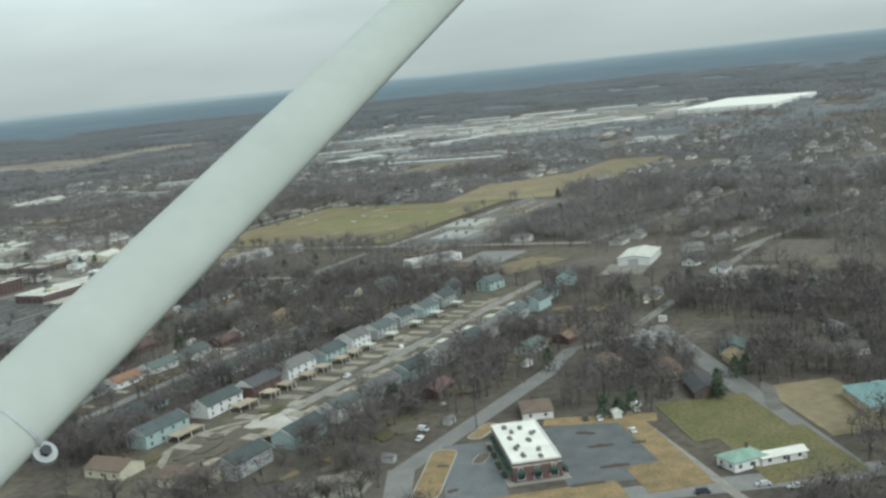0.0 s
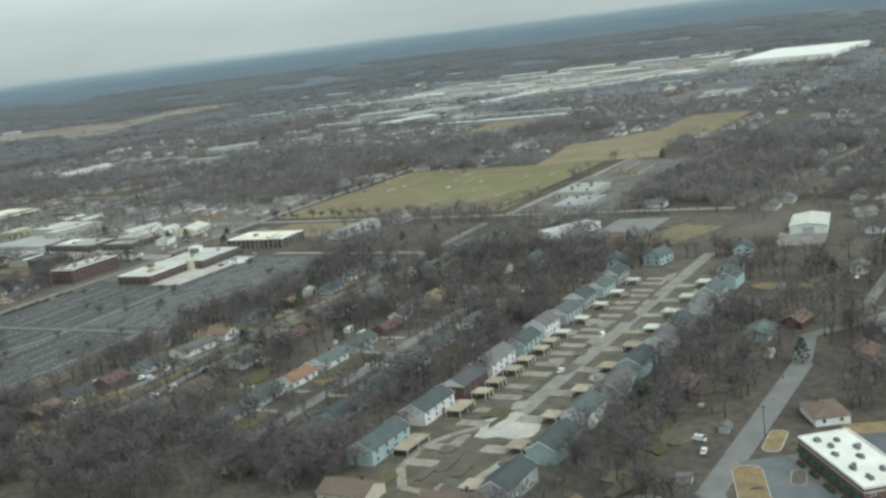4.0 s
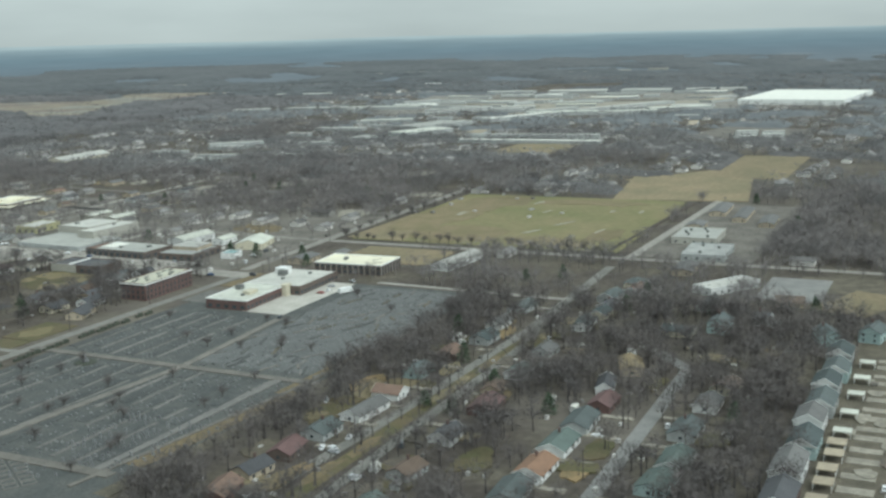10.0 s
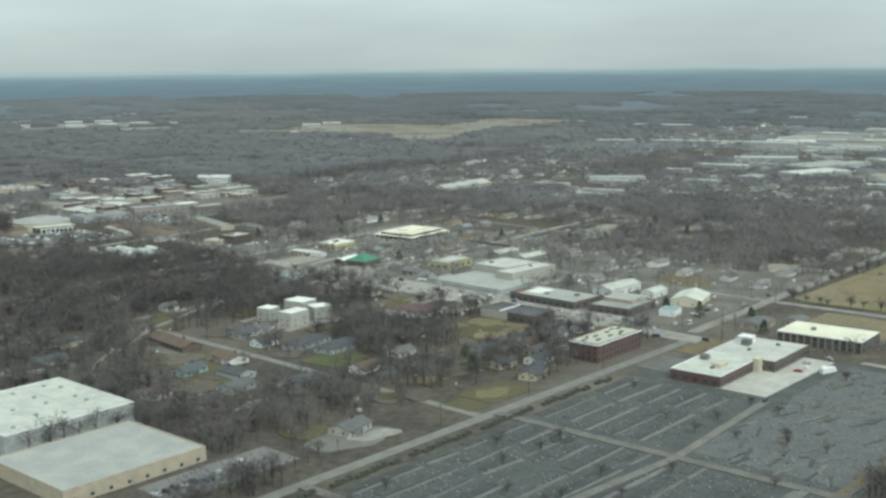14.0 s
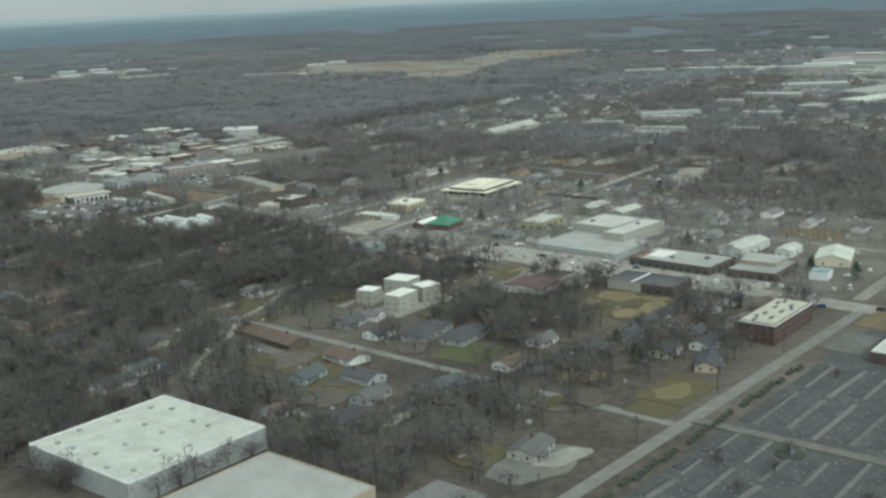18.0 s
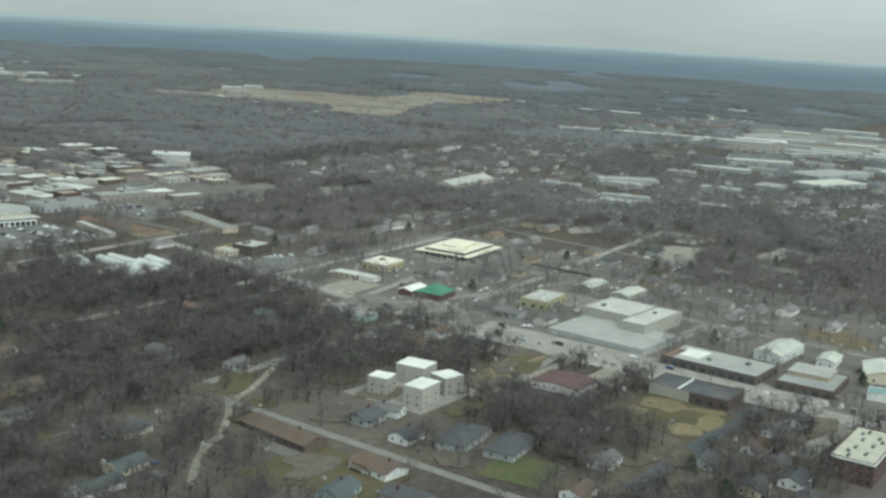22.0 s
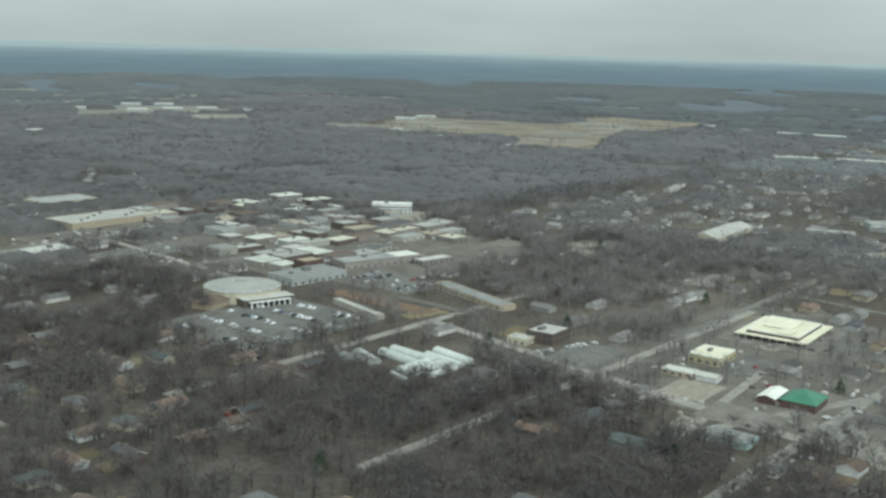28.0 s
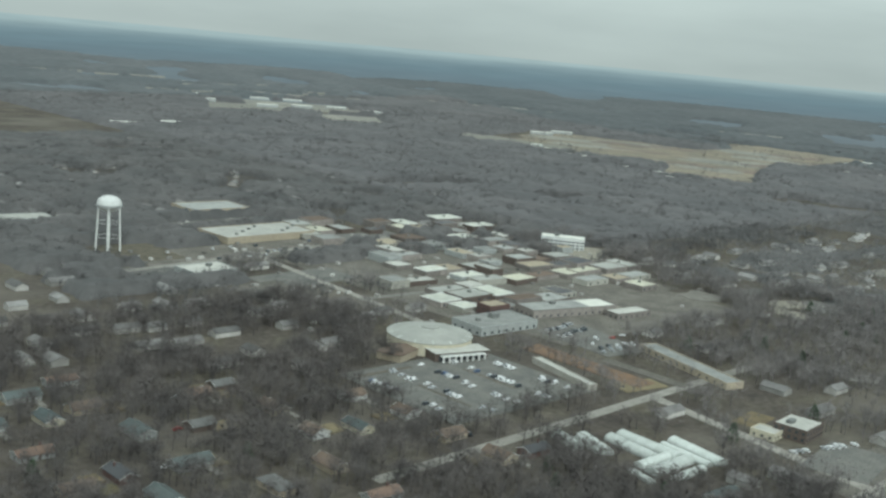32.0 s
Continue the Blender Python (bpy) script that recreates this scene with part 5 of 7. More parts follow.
winding("pale winding footpath among bare trees", 1.8, PALE_TRACK, (388, 952), (384, 943), (388, 933), (390, 920))
winding("pale winding footpath among bare trees", 1.8, PALE_TRACK, (380, 948), (365, 953), (348, 953), (343, 947), (346, 938), (350, 926))
winding("pale gravel track through bare trees", 3.2, PALE_DRIVE, (484, 958), (472, 951), (460, 945), (447, 939), (438, 936), (428, 933), (414, 920), (398, 907), (384, 902), (370, 892), (352, 876))
blob("lawn", "olive grass beside a winding track", "lawn", 452, 952, 34, 13, LAWN, 30, 0.06)

# ---- great white sheds ----
flat_building("warehouse", "long low warehouse with a tan flat roof", "warehouse", 280, 750, 0, 62, 52, 5.4, TAN_WALL, AGED_GREY, (0.8,), 8, 6, (1.6, 1.4), sides="se")
shed = flat_building("warehouse", "tall warehouse with a white flat roof and vents", "warehouse", 292, 820, 0, 60, 61, 8.2, GREY_WALL, OFF_WHITE, ())
vent = Shape().box(0, 0, 0, 1.5, 1.5, 0.7, 0, 0.85).box(0, 0, 0.7, 1.7, 1.7, 0.12).mesh("roof_vent", METAL)
spread = random.Random(12)
for i in range(4):
    for j in range(5):
        if spread.random() < 0.8:
            part("roof_vent", vent, shed, "", (-23 + 14 * i + spread.uniform(-3, 3), -24 + 12 * j + spread.uniform(-3, 3), 8.35))
part("roof_seam", Shape().box(-10, 0, 8.35, 0.5, 59, 0.05).box(10, 0, 8.35, 0.5, 59, 0.05).mesh("roof_seam", PALE_ROOF), shed, "greyish roof seam")

# ---- town centre and the far quarter ----
flat_building("brick_office", "brown brick office with a white flat roof", "office", 667, 1152, 6, 22, 18, 6.6, BROWN_BRICK, PALE_ROOF, (1.0, 4.2), 6, 5, (1.6, 1.6), [(-3, 3, 6, 3, 1.6)])
flat_building("brick_office", "low pale wing of a brick office", "office", 650, 1160, 6, 11, 13, 3.6, CREAM_WALL, PALE_ROOF, (0.8,), 3, 3)


TOWN_WALL = mat("dull_render", (0.27, 0.24, 0.22), (0.21, 0.19, 0.175), 4, 0.9, rnd=0.25)
POLY = mat("greenhouse_sheet", (0.56, 0.58, 0.55), (0.47, 0.49, 0.46), 5, 0.5, rnd=0.12)


def greenhouse(x, y, turn, lx, wy):
    ob = thing("greenhouse", "long white plastic greenhouse tunnel", "greenhouse", x, y, turn, group="white greenhouse tunnels")
    n, v, f = 10, [], []
    for sx in (-lx / 2, lx / 2):
        v += [(sx, -math.cos(math.pi * k / n) * wy / 2, 0.8 + math.sin(math.pi * k / n) * wy * 0.36) for k in range(n + 1)]
    f = [(k, k + 1, k + n + 2, k + n + 1) for k in range(n)] + [tuple(range(n + 1)), tuple(range(n + 1, 2 * n + 2))[::-1]]
    part("cover", Shape().add(v, f).mesh("cover", POLY), ob)
    part("side_wall", Shape().box(0, 0, 0, lx, wy, 0.8).mesh("side_wall", GREY_WALL), ob)
    hoop = Shape().add([(p[0] * 0.004, p[1] * 1.01, p[2] * 1.008) for p in v], f[:n]).mesh("hoop", METAL)
    for k in range(7):
        part("hoop", hoop, ob, "", (-lx / 2 + 0.3 + (lx - 0.6) * k / 6, 0, 0))
    keep_out(x, y, lx, wy, turn, 3)


for gx, gy, gt, gl, gw in ((571, 1186, 82, 30, 8.6), (581, 1183, 87, 36, 8.6), (595, 1165, 80, 33, 8.4), (587, 1166, 82, 30, 6), (566, 1169.5, 1, 24, 7), (567, 1161, 1, 30, 8.4), (567, 1151, 1, 24, 6), (557, 1198, 70, 22, 10), (550, 1208, 76, 18, 9), (545, 1161, 76, 16, 5)):
    greenhouse(gx, gy, gt, gl, gw - 1.2)
hall = thing("arena_hall", "round pale assembly hall with an arcaded brick front", "hall", 606, 1366, 0)
part("wall", Shape().lathe([(26, 0), (26, 7.8), (25.6, 7.8), (25.6, 7.4)], 28).mesh("wall", CREAM_WALL), hall, "pale drum wall")
part("roof", Shape().lathe([(26.4, 7.5), (26.4, 8.0), (18, 9.8), (9, 11.3), (5.5, 11.6), (5.5, 12.3), (0.05, 12.8)], 28).mesh("roof", AGED_GREY), hall, "shallow pale cone roof with a cap")
for k in range(14):
    a = math.tau * k / 14
    rib = Shape().tube((26.3 * math.cos(a), 26.3 * math.sin(a), 8.02), (5.5 * math.cos(a), 5.5 * math.sin(a), 11.62), 0.22, 0.16, 4)
    part("roof_rib", rib.mesh("roof_rib", TRIM), hall)
front = part("front_block", Shape().box(0, 0, 0, 36, 12, 5.2).mesh("front_block", BROWN_BRICK), hall, "brick front block", (-3, -27, 0), -14)
part("front_roof", Shape().box(0, -0.5, 5.2, 37, 14, 0.4).mesh("front_roof", PALE_ROOF), front)
part("porch_roof", Shape().box(0, 0, 3.6, 30, 4, 0.5).mesh("porch_roof", TRIM), front, "", (0, -8, 0))
for k in range(8):
    part("column", Shape().box(0, 0, 0, 0.9, 0.9, 3.6).mesh("column", TRIM), front, "white column", (-14 + 4 * k, -9.4, 0))
    part("window", Shape().box(0, 0, 0.3, 2.6, 0.12, 3.0).mesh("window", GLASS), front, "", (-14 + 4 * k, -6.03, 0))
part("side_wing", Shape().box(0, 0, 0, 30, 16, 4.2).mesh("side_wing", TAN_WALL), hall, "low pale side wing", (-30, -8, 0), 20)
part("wing_roof", Shape().hip_roof(30, 16, 4.2, 6.4, 0.6).mesh("wing_roof", SHINGLES[2]), hall, "brown hip roof", (-30, -8, 0), 20)
keep_out(606, 1366, 66, 66, 0)
flat_building("brick_block", "grey block with a dark flat roof", "shop", 677, 1378, -2, 52, 28, 5.4, GREY_WALL, GREY_ROOF, (0.8,), 8, 4, (2.0, 1.8), [(2, 4, 6, 5, 3.0), (-14, 2, 3, 2, 1.4)])
long_block = flat_building("brick_block", "long dark-walled block with a tar and white roof", "shop", 757, 1384, -12, 74, 22, 5.6, TOWN_WALL, GREY_ROOF, (0.8,), 12, 4, (1.5, 1.6), [(-10, 4, 4, 3, 1.6)])
part("roof_patch", Shape().box(25, 0, 5.75, 22, 19, 0.06).mesh("roof_patch", WHITE_ROOF), long_block, "bright white patch of roof")
flat_building("brick_block", "low pale-roofed shop block", "shop", 793, 1357, -6, 34, 14, 3.8, TOWN_WALL, PALE_ROOF, (0.8,), 6, 3, (1.6, 1.5))
flat_building("brick_block", "small brick block with a tan roof beside a car park", "shop", 700, 1402, -4, 18, 14, 8.0, BRICK, TAN_ROOF, (0.8, 4.0), 4, 3, (1.4, 1.5))
slab("lot", "tan worn yard before an office block", "yard", 950, 1528, 70, 34, PALE_DRIVE, 30, 0.1)
slab("pavement", "dark patched car park beside bare soil", "car park", 712, 1318, 38, 52, LOT, -6, 0.1)
flat_building("office_block", "white four-storey office block with window bands", "office", 953, 1554, 39, 14, 40, 10.5, WHITE_WALL, WHITE_ROOF, (0.9, 3.7, 6.5), 4, 10, (3.2, 1.4), [(2, 6, 5, 4, 2.4)])
flat_building("long_building", "long low building with a pale roof", "building", 719, 1254, -106, 82, 13, 3.6, TAN_WALL, GREY_ROOF, (1.0,), 12, 2)
flat_building("long_building", "low grandstand block beside bare soil", "building", 634, 1282, -103, 54, 6, 3.0, PALE_CONCRETE, PALE_ROOF, ())
flat_building("store", "large flat store with a pale roof and vents", "store", 705, 1691, 2, 92, 44, 5.6, TAN_WALL, PALE_ROOF, (), units=[(-30 + 12 * i, -12 + 8 * (i % 4), 2.4, 2, 1.4) for i in range(7)])
flat_building("store", "large flat store with a tan roof", "store", 733, 1808, 0, 62, 40, 6.0, TAN_WALL, GREY_ROOF, ())
flat_building("store", "low store with a grey flat roof", "store", 586, 1583, 3, 38, 26, 4.6, GREY_WALL, PALE_ROOF, (), units=[(4, 3, 4, 3, 2)])
flat_building("store", "long low store with a cream roof", "store", 545, 1805, -4, 50, 24, 5.0, GREY_WALL, PALE_ROOF, ())
pitched_building("barn", "large pale barn-roofed hall among trees", "hall", 1095, 1259, 6, 92, 26, 5.0, 9.0, CREAM_WALL, PALE_ROOF, nl=10, chimney=False)
flat_building("warehouse", "huge white-roofed warehouse beyond the woods", "warehouse", 2224, 565, -4, 285, 180, 9.0, WHITE_WALL, WHITE_ROOF, ())
slab("works_yard", "pale worn yard between long works halls", "yard", 2130, 1000, 640, 520, GRAVEL, -77, 0.05)
slab("works_yard", "pale dusty yard before works halls", "yard", 2050, 930, 420, 150, PALE_DRIVE, -70, 0.08)
slab("works_yard", "pale yard beside a huge warehouse", "yard", 2060, 540, 60, 330, GRAVEL, -4, 0.05)
slab("works_yard", "pale worn ground beyond a meadow", "yard", 1570, 545, 150, 130, SHOP_GROUND, -12, 0.05)
for gx, gy, gl, gw in ((1990, 1080, 150, 34), (2190, 860, 120, 40), (2260, 1120, 160, 30), (2060, 1190, 110, 30), (1985, 740, 90, 40), (2330, 950, 120, 26)):
    slab("lawn", "brown grass strip between works halls", "verge", gx, gy, gl, gw, YARD, -77, 0.1)
rnd = random.Random(5)
for i in range(126):   # flat-roofed town blocks
    bx, by = 690 + 27 * (i % 10) + rnd.uniform(-6, 6), 1418 + 25 * (i // 10) + rnd.uniform(-7, 7)
    if rnd.random() < 0.36 or bx > 760 + (by - 1400) * 1.0 + 120 or (by > 1580 and bx < 745) or (by > 1500 and bx < 720):
        continue
    near_town = by < 1455
    wl = rnd.choice((BROWN_BRICK, TOWN_WALL, TOWN_WALL, TOWN_WALL, GREY_WALL, APT_WALL))
    flat_building("town_block", "flat-roofed town block with shop windows", "shop", bx, by, rnd.choice((0, 0, 3, -4, 90)), rnd.uniform(15, 32), rnd.uniform(12, 22), rnd.choice((3.2, 3.4, 3.8, 4.2, 5.8)), wl,
                  rnd.choice((OFF_WHITE, PALE_ROOF, GREY_ROOF, GREY_ROOF, AGED_GREY, AGED_CREAM, TAR_ROOF, TAN_ROOF, AGED_GREY, SHINGLES[2])), (0.9,) if near_town else (), 3, 2, (1.8, 1.9), [(2, 2, 2.2, 1.8, 1.2)] if i % 2 else (), group="town-centre blocks", frames=False, sides="s", lip=0.45)


def works_roof(x, y, turn, lx, wy, h, roof):
    flat_building("works_hall", "long pale-roofed works hall beyond the fields", "works", x, y, turn, lx, wy, h, GREY_WALL, roof, (), group="works halls", lip=0)


for i in range(15):   # scattered halls before the works quarter
    works_roof(rnd.uniform(1420, 1950), rnd.uniform(640, 1400), rnd.choice((-80, -80, 10)), rnd.uniform(30, 80), rnd.uniform(12, 24), rnd.uniform(4, 6), rnd.choice((PALE_ROOF, AGED_GREY, GREY_ROOF, TAN_ROOF, GREY_ROOF)))
for i in range(50):   # the works quarter, in broken rows
    u, w = rnd.uniform(-300, 300), rnd.uniform(-250, 250)
    c, s = math.cos(radians(-77)), math.sin(radians(-77))
    works_roof(2120 + u * c - w * s, 1000 + u * s + w * c, -77 + rnd.choice((0, 0, 4, 50, -8)), rnd.uniform(26, 100), rnd.uniform(10, 30), rnd.uniform(4, 6), rnd.choice((WHITE_ROOF, PALE_ROOF, GREY_ROOF, CREAM_ROOF, AGED_GREY, TAN_ROOF)))
for k in range(4):
    works_roof(2388 + 34 * k, 1215 - 142 * k, -79, 104 + 22 * (k % 2), 44 + 12 * (k % 3), 6, PALE_ROOF if k % 2 else AGED_GREY)
works_roof(1770, 935, -24, 190, 20, 6, WHITE_ROOF)
works_roof(1990, 840, -24, 250, 22, 6, PALE_ROOF)
works_roof(1392, 790, -87, 190, 12, 4.5, WHITE_ROOF)
for k in range(6):
    works_roof(1500 + 34 * (k % 3), 505 + 34 * (k // 3) + 5 * (k % 3), -70, 28, 9, 3.5, WHITE_ROOF if k % 2 else PALE_ROOF)
for wx, wy, wt, wl, ww in ((1445, 800, -82, 170, 14), (1862, 790, -60, 90, 26), (1950, 735, -50, 110, 30), (1830, 900, -70, 120, 24), (1640, 1005, -20, 60, 30), (2290, 1690, -75, 130, 26), (1160, 1100, -75, 50, 12), (1182, 1190, -70, 46, 14), (1275, 1155, -50, 70, 22), (1480, 985, -20, 90, 40), (1580, 1020, -15, 110, 50), (1640, 1130, -60, 90, 26), (1900, 1340, -75, 260, 24), (1400, 1030, 0, 36, 30), (1250, 1150, -80, 50, 18), (1320, 1060, -80, 44, 18),
                           (1120, 1090, -80, 36, 18), (1180, 1010, -80, 34, 16), (1590, 1990, 128, 50, 14), (1620, 2040, 120, 60, 14), (1640, 2110, 115, 40, 14), (1600, 1930, 128, 44, 12), (1660, 2190, 110, 46, 14), (1690, 2240, 30, 24, 18), (1580, 1860, 128, 40, 14), (1830, 1515, -50, 70, 20)):
    works_roof(wx, wy, wt, wl, ww, 6.5 if wl > 60 else 4.5, OFF_WHITE if ww < 45 and wl > 60 and wx > 1450 or wx > 1570 and wy > 1800 else AGED_GREY)

for az, r, ln, wd in ((51, 3240, 260, 26), (47.5, 3250, 260, 26), (66, 3300, 240, 30), (63, 3310, 260, 26), (61.5, 3130, 220, 26), (59.5, 3270, 240, 26), (57.5, 3190, 240, 30), (55.6, 3200, 200, 24), (55, 2870, 240, 50), (49, 2960, 240, 36), (38, 3150, 260, 30), (24, 3350, 380, 40), (14, 3250, 300, 44), (30, 3050, 200, 36)):
    for k in range(3):   # each clearing is broken up by belts of trees
        aa = az + (k - 1) * ln / 3 / r * 57.3 + rnd.uniform(-0.3, 0.3)
        rr = r + rnd.uniform(-45, 45)
        a = radians(aa)
        cx, cy, cl, cw = 60 + rr * math.cos(a), 440 + rr * math.sin(a), ln * rnd.uniform(0.16, 0.34), wd * rnd.uniform(0.5, 1.0)
        ob = new("far_clearing", Shape().box(0, 0, -2, cw, cl, 2).mesh("far_clearing", FAR_FIELD))
        ob.matrix_basis = pose(cx, cy, max(1.0, far_height(rr, a) + 4), 0, -4 if rr > 3000 else 0, aa)
        tagged(ob, "pale far clearing in the woods", "clearing", kind="structure")
        keep_out(cx, cy, cw, cl, aa, 4)
for az, r in ((62.6, 3080), (61, 3060), (58.6, 3050), (57.2, 3060), (54, 2880), (55.5, 2930), (57, 2900), (61, 2920), (47, 2700), (46, 2760), (58.5, 2860), (65, 2300), (63, 2350), (20, 2800), (23, 2900), (33, 2700)):
    a = radians(az)
    works_roof(60 + r * math.cos(a), 440 + r * math.sin(a), az, 18, 44, 6, WHITE_ROOF)

for k in range(13):   # rusty clearings of a far quarter beside the works
    slab("far_clearing", "rusty and pale ground of a far quarter among trees", "clearing", 2090 + 620 * (k % 5) / 4 + rnd.uniform(-50, 50), 1420 + 190 * (k // 5) + 110 * (k % 5) / 4 + rnd.uniform(-40, 40), rnd.uniform(60, 130), rnd.uniform(30, 60), FAR_RUST if k % 3 else FAR_FIELD, -50 + rnd.uniform(-12, 12), 0.3)

# ---- water tower ----
tower = thing("water_tower", "white water tower on six tall legs", "water tower", 559, 1680, 0)
tank = Shape().lathe([(0.05, 30.5), (4, 30.8), (7.6, 32.6), (9.3, 35.5), (9.3, 37.0), (8.2, 40.0), (5.2, 42.0), (2, 42.8), (0.05, 43.0)], 32)
part("tank", tank.mesh("tank", WHITE_WALL), tower)
part("balcony", Shape().lathe([(9.2, 34.8), (10.2, 34.8), (10.2, 35.9), (10.1, 35.9), (10.1, 35.0), (9.2, 35.0)], 32).mesh("balcony", METAL), tower)
part("riser", Shape().tube((0, 0, 0), (0, 0, 31), 1.2, 1.2, 12).mesh("riser", WHITE_WALL), tower)
for k in range(6):
    a = math.tau * k / 6
    part("leg", Shape().tube((10.6 * math.cos(a), 10.6 * math.sin(a), 0), (9.0 * math.cos(a), 9.0 * math.sin(a), 35), 0.6, 0.5, 8).mesh("leg", WHITE_WALL), tower)
    for h in (11, 22):
        b = a + math.tau / 6
        r = 10.6 - 1.6 * h / 35
        part("brace", Shape().tube((r * math.cos(a), r * math.sin(a), h), (r * math.cos(b), r * math.sin(b), h), 0.15, 0.15, 5).mesh("brace", WHITE_WALL), tower)
keep_out(559, 1680, 40, 40)
slab("lawn", "tan grass below a water tower", "lawn", 576, 1664, 50, 60, YARD, 0, 0.08)


# ---- cars ----
def make_car(paint, van=False):
    ob = thing("car", "", "car", 0, 0)
    h = 1.3 if van else 0.85
    part("body", Shape().box(0, 0, 0.3, 4.5, 1.8, 0.55, 0, 0.97).box(0.1 if van else -0.25, 0, 0.85, 3.6 if van else 2.6, 1.6, h - 0.25, 0, 0.8).mesh("body", paint), ob)
    part("windscreen", Shape().box(0.1 if van else -0.25, 0, 0.92, 3.64 if van else 2.66, 1.52, h - 0.45, 0, 0.86).mesh("windscreen", GLASS), ob)
    wheel = Shape().tube((0, -0.11, 0.32), (0, 0.11, 0.32), 0.32, 0.32, 10).mesh("wheel", RUBBER)
    for sx in (-1, 1):
        for sy in (-1, 1):
            part("wheel", wheel, ob, "", (sx * 1.4, sy * 0.82, 0))
    return ob


CARS = [make_car(p, v) for p, v in ((PAINT[0], False), (PAINT[0], True), (PAINT[1], False), (PAINT[2], True), (PAINT[3], False), (PAINT[4], False))]
CAR_LABELS = ["white saloon car", "white van", "silver saloon car", "dark van", "red saloon car", "dark blue saloon car"]
used_car = [False] * len(CARS)


def car(x, y, turn, k=None, where="parked on asphalt"):
    k = rnd.choice((0, 0, 0, 1, 2, 2, 2, 3, 3, 3, 4, 5)) if k is None else k
    m = pose(x, y, 0.12, 0, 0, turn)
    if used_car[k]:
        ob = copy_thing(CARS[k], m)
    else:
        ob, used_car[k] = CARS[k], True
        ob.matrix_basis = m
    tagged(ob, f"{CAR_LABELS[k]} {where}", "car", "parked cars")


for cx, cy, ct, ck in ((612, 850, 8, 0), (606, 836, 70, 2), (597, 842, 84, 0), (600, 826, 80, 3), (690, 960, 0, 2), (692, 974, 10, 0), (664, 938, 60, 1), (668, 930, 80, 0), (657, 946, 20, 2)):
    car(cx, cy, ct, ck, "parked beside the main street")
for r in range(5):   # the hall's car park
    for i in range(27):
        if rnd.random() < (0.62 if (i // 5 + r) % 2 else 0.18):
            car(528 + 22 * r + rnd.uniform(-1.5, 1.5), 1259 + 3.1 * i, rnd.choice((0, 180)) + rnd.uniform(-4, 4), rnd.choice((0, 0, 0, 1, 2, 2, 2, 3, 5)))
for i in range(10):
    car(700 + 3.3 * i, 1340 + 0.6 * i + rnd.uniform(-1, 1), 80, rnd.choice((0, 0, 2, 3)))
    car(702 + 3.3 * i, 1353 + 0.6 * i + rnd.uniform(-1, 1), 80, rnd.choice((0, 2, 2, 3)))
for i in range(11):
    if i not in (3, 4, 9):
        car(640 + 4.0 * i, 1139 - 1.2 * i, 80, (0, 2, 0, 1)[i % 4])
    if i % 2:
        car(700 + 6 * i, 1322 + rnd.uniform(-6, 6), rnd.uniform(0, 180))
for i in range(12):
    car(598 + rnd.uniform(-14, 30), 660 + 26 * i + rnd.uniform(-8, 8), 90 + rnd.uniform(-8, 8), where="on the main street")
for i in range(18):
    cx, cy = rnd.choice(((632, 905), (640, 960), (668, 965), (700, 905), (640, 1030), (700, 1038), (572, 812), (655, 820), (668, 700), (640, 690), (760, 1020), (675, 1010)))
    car(cx + rnd.uniform(-9, 9), cy + rnd.uniform(-9, 9), rnd.choice((0, 90, 30)) + rnd.uniform(-9, 9), where="on a worn yard")
for i in range(13):
    car(rnd.uniform(575, 745), rnd.choice((1622, 1632, 1655)) + rnd.uniform(-2, 2), rnd.choice((80, 90, 0)) + rnd.uniform(-8, 8), where="on a worn lot between stores")
for i in range(14):
    car(697 + 2.6 * i + rnd.uniform(-0.5, 0.5), 1302 + 3 * (i % 3) + rnd.uniform(-1, 1), 75, rnd.choice((0, 2, 2, 3)))
for i in range(9):
    car(276 + 4.1 * i, 706 + rnd.uniform(-2, 2), 100 + rnd.uniform(-6, 6), rnd.choice((2, 3, 5)))
for cx, cy, ct, ck in ((306, 98, 120, 3), (316, 83, 122, 2), (316.5, 74, 122, 0), (354, 136, 35, 0), (364, 152, 30, 0), (363, 157, 30, 3), (331, 207, 10, 0), (340, 211, 80, 1), (328, 97, 60, 2), (318, 712, 20, 0), (399, 283, 5, 0), (446, 284, 4, 1), (365, 470, 20, 0), (345, 444, 0, 0), (395, 478, 0, 0), (520, 590, 10, 3), (588, 592, 0, 1), (584, 599, 0, 0), (594, 603, 90, 2), (577, 600, 90, 4), (610, 598, 60, 2)):
    car(cx, cy, ct, ck)
rv = thing("motor_home", "white motor home beside a school yard", "motor home", 584, 588, -20)
part("body", Shape().box(0, 0, 0.5, 8.5, 2.5, 2.6, 0, 0.98).box(4.6, 0, 0.5, 1.2, 2.2, 1.2, 0, 0.85).mesh("body", WHITE_WALL), rv)
part("windscreen", Shape().box(4.22, 0, 1.7, 0.12, 2.0, 0.9).mesh("windscreen", GLASS), rv)
for sx in (-2.6, 2.8):
    for sy in (-1, 1):
        part("wheel", Shape().tube((sx, sy * 1.0, 0.45), (sx, sy * 1.25, 0.45), 0.45, 0.45, 10).mesh("wheel", RUBBER), rv)

# ---- burial ground ----
CROSS = (316, 430)
